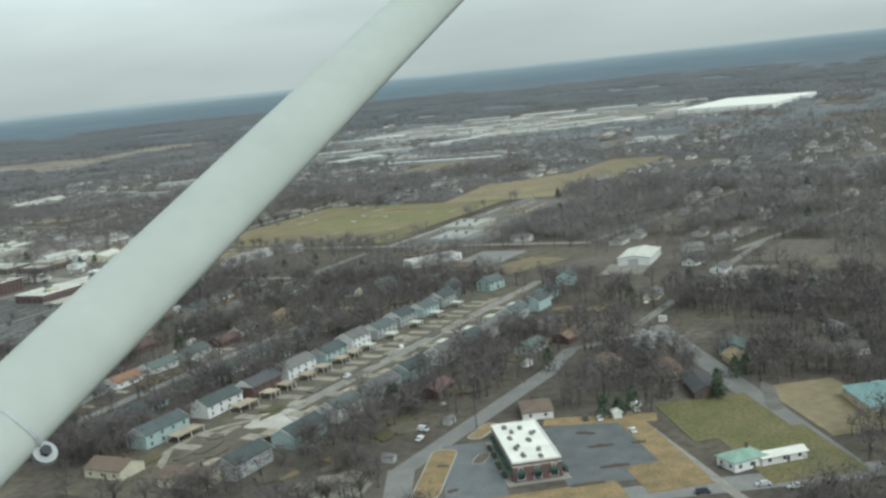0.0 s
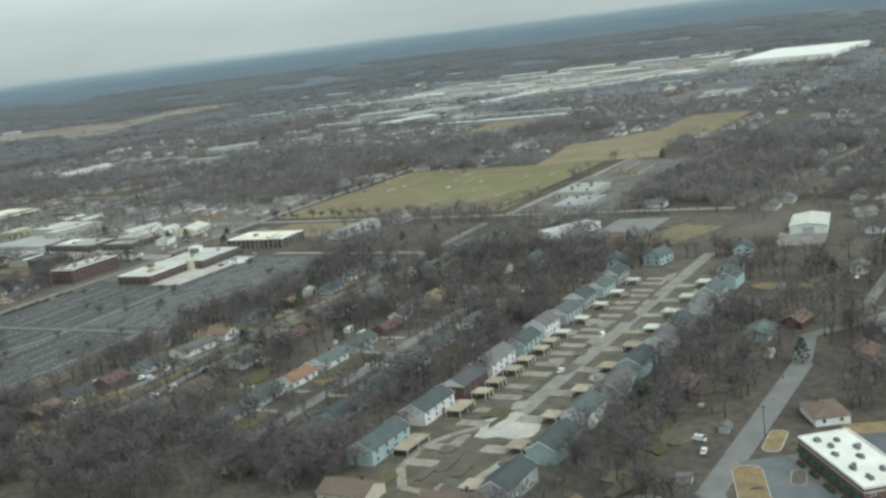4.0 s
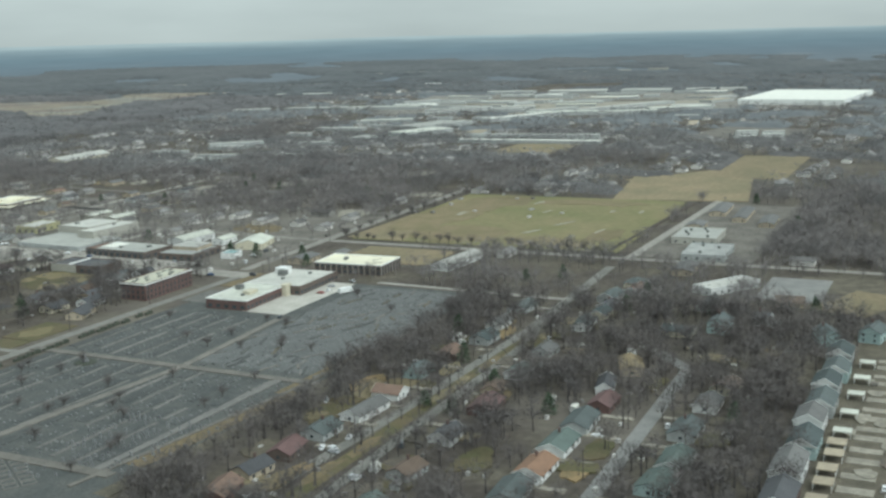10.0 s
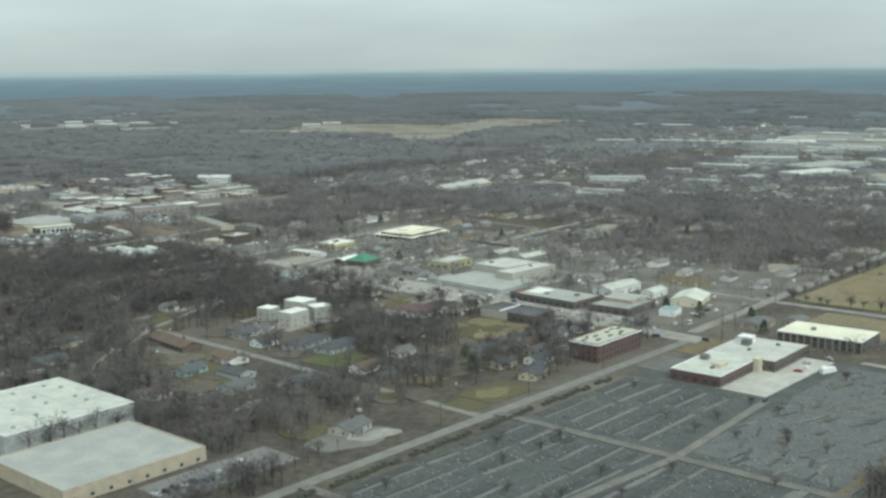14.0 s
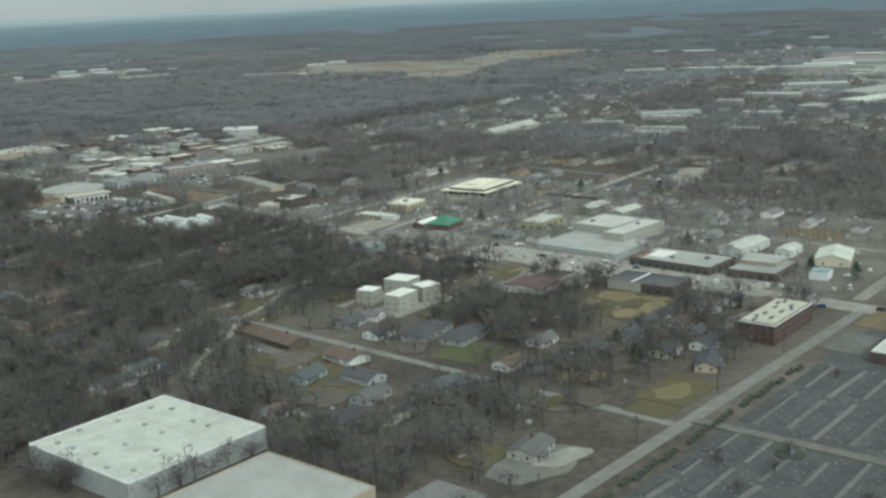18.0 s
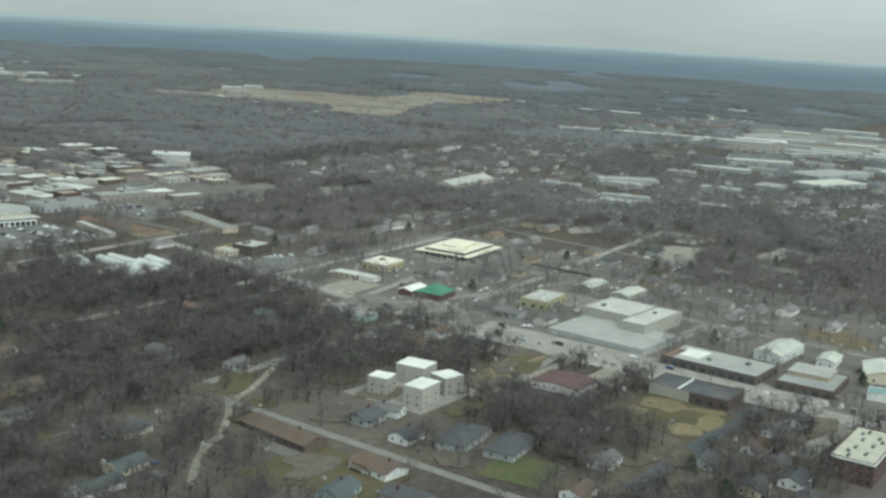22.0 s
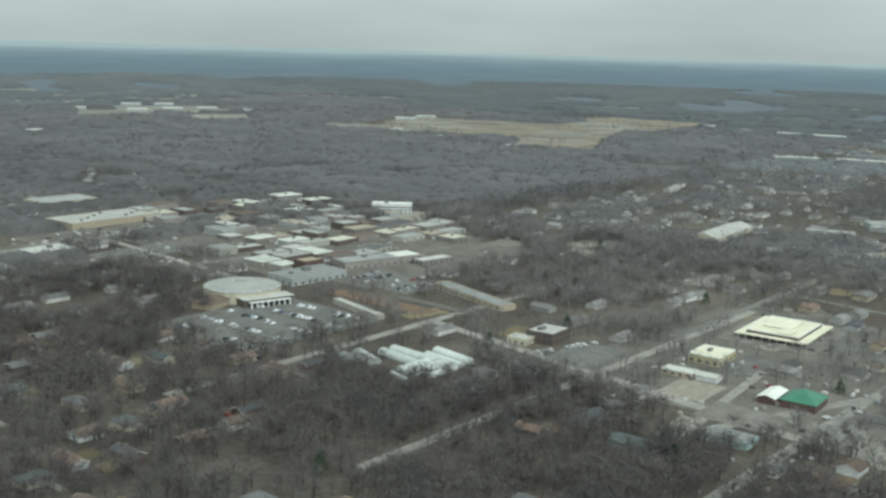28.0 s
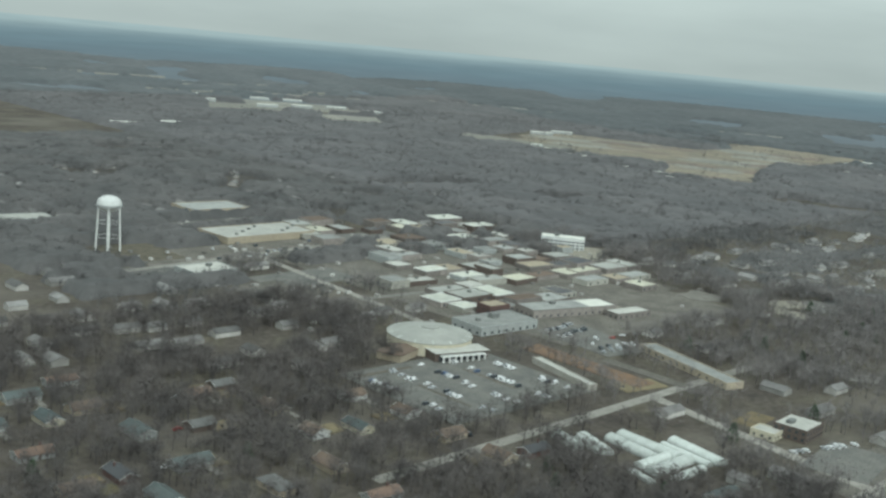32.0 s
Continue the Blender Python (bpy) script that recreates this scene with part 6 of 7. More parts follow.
for k in range(11):
    yy = 533 + 12 * k
    for x1, x2 in ((320, 427), (434, 520)):
        if x1 > 430 and yy < 600:
            continue
        x = x1 + rnd.uniform(0, 8)
        while x < x2 - 6:
            d = min(rnd.uniform(14, 46), x2 - x)
            if rnd.random() < 0.88:
                strip("path", "pale worn strip between rows of graves", x, yy + rnd.uniform(-0.8, 0.8), x + d, yy + rnd.uniform(-0.8, 0.8), rnd.uniform(1.0, 2.6), PALE_TURF, 0.13, "path")
            if rnd.random() < 0.92:
                strip("grave_row", "dark turf row of the burial ground", x + rnd.uniform(0, 4), yy + 4.5 + rnd.uniform(-1, 1), x + d - 1, yy + 4.5 + rnd.uniform(-1, 1), rnd.uniform(3.6, 5.6), DARK_TURF, 0.11, "turf row")
            x += d + rnd.uniform(1, 7)
for k in range(34):   # blotches on the street and yards of the row houses
    bx, by = rnd.uniform(275, 570), rnd.uniform(262, 299)
    blob("worn_patch", "blotch of bare soil or pale dust on a yard", "worn ground", bx, by, rnd.uniform(5, 16), rnd.uniform(3, 7), rnd.choice((PALE_DRIVE, PALE_DRIVE, GARDEN_SOIL, SHOP_GROUND, LAWN)), rnd.uniform(-8, 8), 0.22)
for k in range(110):   # worn pale and ochre patches in the old part
    px, py = rnd.uniform(436, 594), rnd.uniform(517, 584)
    bend = rnd.uniform(-5, 5)
    strip("worn_patch", "irregular pale worn patch among graves", px, py, px + rnd.uniform(3, 14), py + bend, rnd.uniform(0.6, 1.9), rnd.choice((PALE_TURF, PALE_TURF, PALE_TRACK, PALE_TURF, YARD, GRAVE_GRASS, DARK_TURF)), 0.12, "worn ground")
strip("path", "wide pale lane through the burial ground", 286, 597, 430, 583.5, 4.0, PALE_TRACK, 0.16, "path")
strip("path", "wide pale lane through the burial ground", 430, 583.5, 522, 590, 4.0, PALE_TRACK, 0.17, "path")
strip("path", "pale path along the burial ground's edge", 303, 531, 417, 517.5, 2.0, PALE_TRACK, 0.2, "path")
strip("path", "pale path along the burial ground's edge", 417, 517.5, 545, 511.5, 1.6, PALE_TRACK, 0.2, "path")
strip("path", "pale worn lane inside the burial ground's edge", 314, 533, 428, 530, 3.5, PALE_TURF, 0.16, "path")
for xx in CROSS:
    strip("path", "pale worn cross lane of the burial ground", xx, 524 if xx < 400 else 512, xx, 673, 5.0, PALE_TRACK, 0.18, "path")
plot_kerb = Shape().box(0, -2.3, 0, 3.2, 0.25, 0.3).box(0, 2.3, 0, 3.2, 0.25, 0.3).box(-1.6, 0, 0, 0.25, 4.85, 0.3).box(1.6, 0, 0, 0.25, 4.85, 0.3).mesh("kerb", ROAD_GREY)
plot_slab = Shape().box(0, 0, 0, 2.9, 4.3, 0.14).mesh("slab", DARK_TURF)
for k in range(32):
    along, across = 4.6 * (k // 4), 6.0 * (k % 4) - 9
    ob = thing("grave_plot", "low pale kerb round a dark grave slab", "grave plot", 311 - 0.56 * along - 0.83 * across, 578 - 0.83 * along + 0.56 * across, 56, 0.2, "grave plots")
    part("kerb", plot_kerb, ob)
    part("slab", plot_slab, ob)
monu = thing("monument", "stone monument on a round dark planted base", "monument", 420, 631)
part("base", Shape().lathe([(5.2, 0), (5.2, 0.5), (4.8, 0.6), (0.05, 0.7)], 20).mesh("base", HEDGE), monu)
part("plinth", Shape().box(0, 0, 0.6, 2.4, 2.4, 0.8).box(0, 0, 1.4, 1.7, 1.7, 0.9).mesh("plinth", STONE), monu)
part("shaft", Shape().box(0, 0, 2.3, 1.0, 1.0, 2.4, 0, 0.6).mesh("shaft", STONE), monu)
stone_a = Shape().box(0, 0, 0, 1.5, 0.8, 0.2).box(0, 0, 0.2, 1.2, 0.4, 0.95, 0, 0.94).mesh("headstone", STONE)
stone_b = Shape().box(0, 0, 0, 1.1, 0.7, 0.2).box(0, 0, 0.2, 0.8, 0.4, 1.25, 0, 0.85).mesh("headstone", STONE)
loose, count = Shape(), 0
for row in range(52):
    yy = 518 + 2.7 * row
    for col in range(112):
        xx = 284 + 2.8 * col + rnd.uniform(-0.5, 0.5)
        if rnd.random() > 0.42 or (yy - 532) % 12 < 2.4 or abs(yy - 588) < 4 or any(abs(xx - q) < 4 for q in CROSS) or math.hypot(xx - 420, yy - 631) < 8 or (xx > 520 and yy > 596) or xx + (yy - 518) * 0.45 < 318:
            continue
        if xx < 372 and yy < 560 and count < 180:
            ob = new("headstone", rnd.choice((stone_a, stone_b)))
            ob.matrix_basis = pose(xx, yy, 0.08, 0, 0, 90 + rnd.uniform(-6, 6))
            tagged(ob, "grey granite headstone in a row of graves", "headstone", "headstones")
            count += 1
        else:
            loose.box(xx, yy, 0.08, rnd.uniform(0.3, 0.5), rnd.uniform(0.7, 1.3), rnd.uniform(0.25, 0.8), rnd.uniform(-8, 8), 0.92)
tagged(new("headstones", loose.mesh("headstones", STONE)), "hundreds of grey headstones in rows", "headstones", kind="stuff")


# ---- trees ----
def bare_tree(seed, h, spread, twigs, limbs, width, coarse=False):
    """A leafless tree: trunk and limbs as tapered tubes, the crown as many thin twigs. Returns trunk and twig triangles."""
    r = random.Random(seed)
    wood = Shape()
    sides = 3 if coarse else 6
    top = (r.uniform(-0.3, 0.3), r.uniform(-0.3, 0.3), h * 0.5)
    if coarse:
        w = 0.03 * h
        wood.add([(-w, 0, -0.2), (w, 0, -0.2), top], [(0, 1, 2)]).add([(0, -w, -0.2), (0, w, -0.2), top], [(0, 1, 2)])
    else:
        wood.tube((0, 0, -0.2), top, 0.03 * h, 0.015 * h, sides)
    tips = []
    for k in range(limbs):
        a, e = math.tau * (k + r.random() * 0.6) / limbs, r.uniform(0.3, 1.0)
        z0 = h * r.uniform(0.18, 0.42)
        p = Vector((0, 0, z0))
        q = Vector((math.cos(a) * spread * 0.5 * e, math.sin(a) * spread * 0.5 * e, z0 + h * r.uniform(0.2, 0.5)))
        if coarse:
            s = Vector((-math.sin(a), math.cos(a), 0)) * 0.013 * h
            wood.add([p - s, p + s, q], [(0, 1, 2)])
        else:
            wood.tube(p, q, 0.012 * h, 0.004 * h, 4)
        tips.append((p, q))
    v, f = [], []
    for k in range(twigs):
        p, q = tips[k % limbs]
        o = p.lerp(q, r.uniform(0.3, 1.0)) + Vector((r.gauss(0, 0.11), r.gauss(0, 0.11), r.gauss(0, 0.06))) * spread
        d = Vector((o.x / spread + r.gauss(0, 0.6), o.y / spread + r.gauss(0, 0.6), 0.5 + r.gauss(0, 0.4))).normalized() * h * r.uniform(0.1, 0.24)
        s = d.cross(Vector((r.gauss(0, 1), r.gauss(0, 1), r.gauss(0, 1)))).normalized() * width * r.uniform(0.6, 1.3)
        n = len(v)
        v += [o - s, o + s, o + d]
        f.append((n, n + 1, n + 2))
    return wood, np.array([tuple(p) for p in v]), np.array(f)


def evergreen(seed, h, spread, leaves):
    r = random.Random(seed)
    v, f = [], []
    for k in range(leaves):
        z = r.random() ** 0.8
        rad = spread / 2 * (1 - z) ** 0.6 * (0.35 + 0.65 * r.random() ** 0.4) * (0.8 + 0.4 * noise.noise((seed, z * 4, k % 5)))
        a = r.random() * math.tau
        o = Vector((rad * math.cos(a), rad * math.sin(a), 0.08 * h + z * h * 0.92))
        n = len(v)
        for _ in range(3):
            v.append(o + Vector((r.gauss(0, 0.42), r.gauss(0, 0.42), r.gauss(0, 0.36))))
        f.append((n, n + 1, n + 2))
    return np.array([tuple(p) for p in v]), np.array(f)


def blocked(xs, ys, margin=0.0):
    bad = np.zeros(len(xs), bool)
    for cx, cy, hl, hw, a in KEEP_OUT:
        dx, dy = xs - cx, ys - cy
        u, w = dx * math.cos(a) + dy * math.sin(a), -dx * math.sin(a) + dy * math.cos(a)
        bad |= (np.abs(u) < hl + margin) & (np.abs(w) < hw + margin)
    return bad


def in_view(xs, ys):
    """The stretch of country that the flight looks over."""
    return (xs > 245) & (ys > 0.1 * xs - 70) & (ys < 950 + (xs - 100) * 2.9)


WOODS = ((500, 792, 42, 40), (520, 965, 55, 42), (572, 908, 22, 24), (900, 1250, 140, 110), (985, 815, 165, 105), (1090, 700, 80, 55), (1035, 958, 145, 72), (1480, 1225, 130, 75), (845, 330, 95, 55), (500, 1120, 80, 90), (455, 1000, 60, 45), (1230, 640, 60, 60))   # denser stands: centre and half widths


def in_wood(x, y, grow=1.0):
    return any(((x - cx) / rx) ** 2 + ((y - cy) / ry) ** 2 < grow for cx, cy, rx, ry in WOODS)


# houses by chance along the suburb's grid
def chance_houses():
    kinds = [None] * 12
    walls = (WHITE_WALL, CREAM_WALL, GREY_WALL, BROWN_BRICK, TAN_WALL, WHITE_WALL, BRICK)
    far_wall, far_roof, n = Shape(), Shape(), 0
    spots = []
    for yy in (437, 476, 352, 387):
        spots += [(x + rnd.uniform(-3, 3), yy + rnd.uniform(-5, 5), rnd.choice((0, 0, 180, 90)) + rnd.uniform(-7, 7)) for x in range(560, 660, 19)]
    for x in range(720, 1640, 25):
        for yy in range(60, 1500, 36):
            spots.append((x + rnd.uniform(-10, 10), yy + rnd.uniform(-13, 13), rnd.choice((0, 90, 180))))
    for x in range(345, 600, 30):
        for yy in range(815, 900, 34):
            spots.append((x + rnd.uniform(-7, 7), yy + rnd.uniform(-8, 8), rnd.choice((0, 90, 180))))
    for x in range(330, 720, 25):
        for yy in range(900, 1640, 38):
            spots.append((x + rnd.uniform(-7, 7), yy + rnd.uniform(-8, 8), rnd.choice((0, 90, 180))))
    for x in range(440, 720, 26):
        for yy in list(range(20, 240, 34)):
            spots.append((x + rnd.uniform(-7, 7), yy + rnd.uniform(-7, 7), rnd.choice((36, -54, 126))))
    for x in range(560, 1060, 34):
        for yy in range(1700, 2360, 48):
            spots.append((x + rnd.uniform(-14, 14), yy + rnd.uniform(-18, 18), rnd.choice((0, 90, 45))))
    for x in range(1640, 2440, 34):
        for yy in range(420, 1580, 46):
            spots.append((x + rnd.uniform(-14, 14), yy + rnd.uniform(-18, 18), rnd.choice((0, 90, 12))))
    arr = np.array([(a, b) for a, b, _ in spots])
    bad = blocked(arr[:, 0], arr[:, 1], 6.0) | ~in_view(arr[:, 0], arr[:, 1])
    for (x, y, t), no in zip(spots, bad):
        if no or rnd.random() < (0.9 if in_wood(x, y) else 0.1 if 1110 < x < 1260 and 500 < y < 640 else 0.3 if y < 320 and 930 < x < 1180 else 0.6 if y < 390 and x > 690 else 0.66 if y < 240 and x < 720 else 0.3 if x < 660 else 0.45 if y > 1000 else 0.3):
            continue
        near = math.hypot(x - 60, y - 0.8 * x * 0 - min(max(y, 0), 884)) < 620 and n < 68
        k = rnd.randrange(12)
        lx, wy = 12 + (k * 7 % 5) * 1.3, 8 + (k % 3) * 0.8
        if near:
            n += 1
            m = pose(x, y, 0, 0, 0, t)
            if kinds[k] is None:
                kinds[k] = pitched_building("house", "small one-storey house with a shingle roof among bare trees", "house", x, y, t, lx, wy, 2.8, 4.6 + 0.2 * (k % 3), walls[k % 7], SHINGLES[(k * 5 + 1) % 6], (1.0,), 2, 1, (1.2, 1.2), hip=k % 4 == 0, chimney=k % 3 == 0, group="small houses", frames=False, sides="sw")
                if k % 4:
                    e, g = 2.8, 4.6 + 0.2 * (k % 3)
                    for sx in (-lx / 2 - 0.5, lx / 2 + 0.5):
                        part("bargeboard", Shape().add([(sx, -wy / 2 - 0.5, e - 0.35), (sx, 0, g - 0.1), (sx, wy / 2 + 0.5, e - 0.35), (sx, wy / 2 + 0.5, e + 0.05), (sx, 0, g + 0.25), (sx, -wy / 2 - 0.5, e + 0.05)], [(0, 1, 4, 5), (1, 2, 3, 4)]).mesh("bargeboard", TRIM), kinds[k], "white gable board")
            else:
                copy_thing(kinds[k], m)
            keep_out(x, y, lx, wy, t, 3.5)
            if n % 2 == 0 and x < 580:
                slab("lawn", "patch of winter lawn beside a small house", "lawn", x + rnd.choice((-11, 11)), y + rnd.uniform(-4, 4), rnd.uniform(8, 13), rnd.uniform(8, 12), rnd.choice((LAWN, OCHRE, DRY_GRASS)), t, 0.05)
            if n % 3 == 1 and x < 580:
                slab("driveway", "pale concrete drive of a small house", "driveway", x + lx * 0.3, y + (9 if y < 460 else -9), 3.2, 12, CONCRETE, 0, 0.06)
            if rnd.random() < 0.6:
                a = radians(t)
                car(x + 10 * math.cos(a) + 3 * math.sin(a), y + 10 * math.sin(a) - 3 * math.cos(a), t + 90 * rnd.choice((0, 1)), where="parked beside a house")
        else:
            for shape, roof in ((far_wall, False), (far_roof, True)):
                sh = Shape()
                (sh.gable_roof(lx, wy, 3.0, 5.0) if roof else sh.gable(lx, wy, 3.0, 5.0))
                c, s = math.cos(radians(t)), math.sin(radians(t))
                shape.add([(x + p[0] * c - p[1] * s, y + p[0] * s + p[1] * c, p[2]) for p in sh.v], sh.f)
            keep_out(x, y, lx, wy, t, 0.5)
    quarter = tagged(new("distant_houses"), "distant quarter of small pale houses among trees", "houses", kind="stuff")
    part("walls", far_wall.mesh("walls", mat("distant_walls", (0.52, 0.5, 0.47), (0.32, 0.305, 0.285), 60, 0.8, rnd=0.35, island=True)), quarter)
    part("roofs", far_roof.mesh("roofs", mat("distant_roofs", (0.22, 0.212, 0.205), (0.115, 0.108, 0.104), 30, 0.9, rnd=0.5, island=True)), quarter)


for k in range(60):   # worn lots between the clumps of trees
    x, y = rnd.uniform(760, 1560), rnd.uniform(700, 1420)
    lx, ly = rnd.uniform(14, 50), rnd.uniform(12, 36)
    blob("lot", "worn pale lot among far trees", "worn ground", x, y, lx, ly, rnd.choice((GRAVEL, SHOP_GROUND, PALE_DRIVE, LOT)), rnd.uniform(-12, 12), 0.02)
    keep_out(x, y, lx * 0.8, ly * 0.8)
SUBURB = (   # x, y, turn, length, width, wall, roof
    (356, 479, 8, 15, 9, BROWN_BRICK, 7), (378, 478, 0, 14, 10, GREY_WALL, 5), (404, 474, -4, 22, 9, WHITE_WALL, 3), (427, 475, 90, 12, 10, WHITE_WALL, 4), (458, 478, 0, 13, 10, TEAL_WALL, 5),
    (487, 476, 6, 14, 10, BROWN_BRICK, 4), (517, 472, 0, 15, 10, GREY_WALL, 0), (317, 479, 10, 15, 9, BRICK, 4), (545, 476, 0, 14, 9, WHITE_WALL, 3), (336, 480, -6, 13, 9, TAN_WALL, 1),
    (390, 432, 0, 14, 9, WHITE_WALL, 1), (426, 432, 4, 17, 10, BRICK, 7), (471, 436, 0, 12, 9, WHITE_WALL, 8), (354, 430, -5, 13, 9, GREY_WALL, 2), (446, 437, 8, 12, 8, TAN_WALL, 2), (506, 437, 0, 13, 9, GREY_WALL, 3), (322, 428, 0, 14, 9, TEAL_WALL, 8),
    (323, 390, 2, 19, 10, GREY_WALL, 1), (350, 391, 4, 18, 10, GREY_WALL, 5), (372, 390.5, 0, 17, 10, WHITE_WALL, 6), (396, 391, 0, 18, 10, WHITE_WALL, 8), (421, 391.5, 3, 19, 10, GREY_WALL, 5), (445, 390, 0, 15, 9, BRICK, 7), (467, 396, 12, 16, 7, WHITE_WALL, 1), (496, 394, 20, 19, 10, TAN_WALL, 9),
    (426, 353, 0, 17, 10, GREY_WALL, 5), (395, 349, 2, 18, 10, WHITE_WALL, 8), (374, 350, -4, 16, 10, TEAL_WALL, 8), (341, 347, 0, 18, 10, TEAL_WALL, 0), (318, 346, 3, 16, 10, GREY_WALL, 1), (458, 352, 0, 14, 9, WHITE_WALL, 3), (482, 350, -6, 14, 9, CREAM_WALL, 2))
ROOF_WORDS = ("slate", "charcoal", "brown", "grey", "rust-brown", "blue-grey", "orange-brown", "maroon", "grey-green", "tan", "pale grey")
for hx, hy, ht, hl, hw, wl, rf in SUBURB:
    home = pitched_building("house", f"one-storey suburban house with a {ROOF_WORDS[rf]} shingle roof", "house", hx, hy, ht, hl, hw, 2.8, 5.0, wl, SHINGLES[rf], (1.0,), 3, 1, (1.3, 1.2), chimney=int(hx) % 3 == 0, group="suburban houses", frames=False, sides="sw")
    if wl in (WHITE_WALL, CREAM_WALL) and hx < 500:
        for s in (-1, 1):
            part("gable_board", Shape().add([(s * (hl / 2 + 0.48), -hw / 2 - 0.5, 2.45), (s * (hl / 2 + 0.48), 0, 4.9), (s * (hl / 2 + 0.48), hw / 2 + 0.5, 2.45), (s * (hl / 2 + 0.48), hw / 2 + 0.5, 2.85), (s * (hl / 2 + 0.48), 0, 5.3), (s * (hl / 2 + 0.48), -hw / 2 - 0.5, 2.85)], [(0, 1, 4, 5), (1, 2, 3, 4)]).mesh("gable_board", TRIM), home, "white gable board")
for dx, dy, dl, dw, dt in ((416, 468, 3.2, 9, 0), (393, 467, 3.4, 8, 0), (440, 468, 3, 9, 0), (472, 468, 3, 9, 0), (502, 466, 3, 9, 0), (367, 469, 3, 9, 0), (412, 381, 3.4, 12, 0), (385, 381, 3.2, 12, 0), (434, 381, 3.2, 12, 0), (360, 382, 3.2, 12, 0), (338, 381, 3, 12, 0), (410, 360, 3, 10, 0), (440, 361, 3, 10, 0), (358, 360, 3, 11, 0), (402, 442, 3, 9, 0), (480, 444, 3, 9, 0), (441, 443, 3, 8, 0)):
    slab("driveway", "pale worn concrete drive of a suburban house", "driveway", dx, dy, dl, dw, PALE_DRIVE, dt, 0.09)
for lx, ly, ll, lw, turf in ((399, 378, 20, 9, LAWN), (326, 379, 26, 10, LAWN), (376, 379, 14, 8, VERGE), (345, 467, 14, 7, VERGE), (534, 468, 22, 7, VERGE), (470, 468, 16, 7, DRY_GRASS), (448, 468, 12, 7, LAWN), (375, 414, 26, 12, LAWN), (386, 435, 14, 9, YARD), (405, 488, 34, 14, LAWN), (440, 492, 26, 12, VERGE), (358, 490, 24, 12, YARD), (480, 379, 20, 8, LAWN), (300, 466, 18, 8, VERGE), (310, 412, 24, 12, YARD)):
    blob("lawn", "winter lawn of a suburban house", "lawn", lx, ly, ll, lw, turf, 0, 0.05)
for cx, cy, ct, ck in ((378, 466, 10, 0), (363, 464, 80, 2), (366, 466, 70, 0), (530, 444, 10, 0), (473, 486, 60, 0), (411, 496, 30, 1), (317, 469, 60, 0), (412, 382, 85, 0), (431, 361, 10, 0), (377, 444, 20, 3), (345, 446, 0, 2), (362, 388, 90, 0)):
    car(cx, cy, ct, ck, "parked beside a suburban house")
for px, py in ((443, 411), (437, 399.5)):
    pitched_building("shed", "small bright white garden shed", "shed", px, py, 4, 4.6, 2.6, 1.9, 2.3, WHITE_WALL, WHITE_ROOF, (), chimney=False, group="garden sheds", over=0.2)
chance_houses()


def garden_clutter():
    """Small sheds, and stacks under pale sheets, behind the houses."""
    roofs = (WHITE_ROOF, PALE_ROOF, TAN_ROOF, SHINGLES[3])
    for k in range(46):
        x, y = rnd.uniform(285, 560), rnd.choice((rnd.uniform(338, 402), rnd.uniform(425, 492), rnd.uniform(170, 235)))
        if blocked(np.array([x]), np.array([y]), 1.0)[0]:
            continue
        t = rnd.choice((0, 90)) + rnd.uniform(-12, 12)
        if k % 2:
            pitched_building("shed", "small pale garden shed behind a house", "shed", x, y, t, rnd.uniform(3, 4.6), rnd.uniform(2.4, 3.4), 2.1, 2.8, WHITE_WALL if k % 4 == 1 else GREY_WALL, roofs[k % 4], (), chimney=False, group="garden sheds", over=0.2)
        else:
            ob = new("garden_box", Shape().box(0, 0, 0, rnd.uniform(1.5, 3), rnd.uniform(1, 2), rnd.uniform(0.6, 1.3), 0, 0.85).mesh("garden_box", roofs[k % 3]))
            ob.matrix_basis = pose(x, y, 0.02, 0, 0, t)
            tagged(ob, "low box under a pale tarpaulin in a garden", "garden box", "garden boxes")


garden_clutter()


def far_clutter(label, count, x0, x1, y0, y1, big):
    """Sheds, trailers and stacked goods too many and too small to tell apart."""
    shape = Shape()
    for k in range(count):
        x, y = rnd.uniform(x0, x1), rnd.uniform(y0, y1)
        shape.box(x, y, 0, rnd.uniform(1.6, 3.2) * big, rnd.uniform(1.2, 2.0) * big, rnd.uniform(0.7, 1.7) * big ** 0.5, rnd.choice((0, 90, 4, -6, 40)), 0.88)
    ob = new("yard_clutter", shape.mesh("yard_clutter", CLUTTER))
    tagged(ob, label, "clutter", kind="stuff")


CLUTTER = mat("mixed_yard_goods", (0.5, 0.485, 0.455), (0.14, 0.13, 0.12), 40, 0.8, rnd=0.5, island=True)
far_clutter("small pale sheds and goods in yards behind shops", 260, 600, 850, 690, 1090, 1.25)
far_clutter("small pale sheds and goods between far houses", 420, 850, 1560, 560, 1420, 1.8)
far_clutter("small pale sheds and goods round the town blocks", 220, 560, 960, 1400, 1800, 1.6)
far_clutter("small pale houses and goods of a far quarter", 260, 2030, 2780, 1400, 1960, 4.5)
far_clutter("small pale things in gardens among houses", 130, 290, 600, 335, 495, 0.8)
far_clutter("small pale things in gardens among trees", 90, 340, 620, 710, 980, 0.9)
for k in range(60):   # brown and olive plots round the houses north of the burial ground
    x, y = rnd.uniform(340, 590), rnd.uniform(700, 960)
    blob("garden", "garden patch of winter turf and trodden soil", "garden", x, y, rnd.uniform(10, 26), rnd.uniform(8, 20), rnd.choice((LAWN, YARD, GARDEN_SOIL, GARDEN_SOIL, GARDEN_SOIL)), rnd.uniform(-6, 6), 0.0)
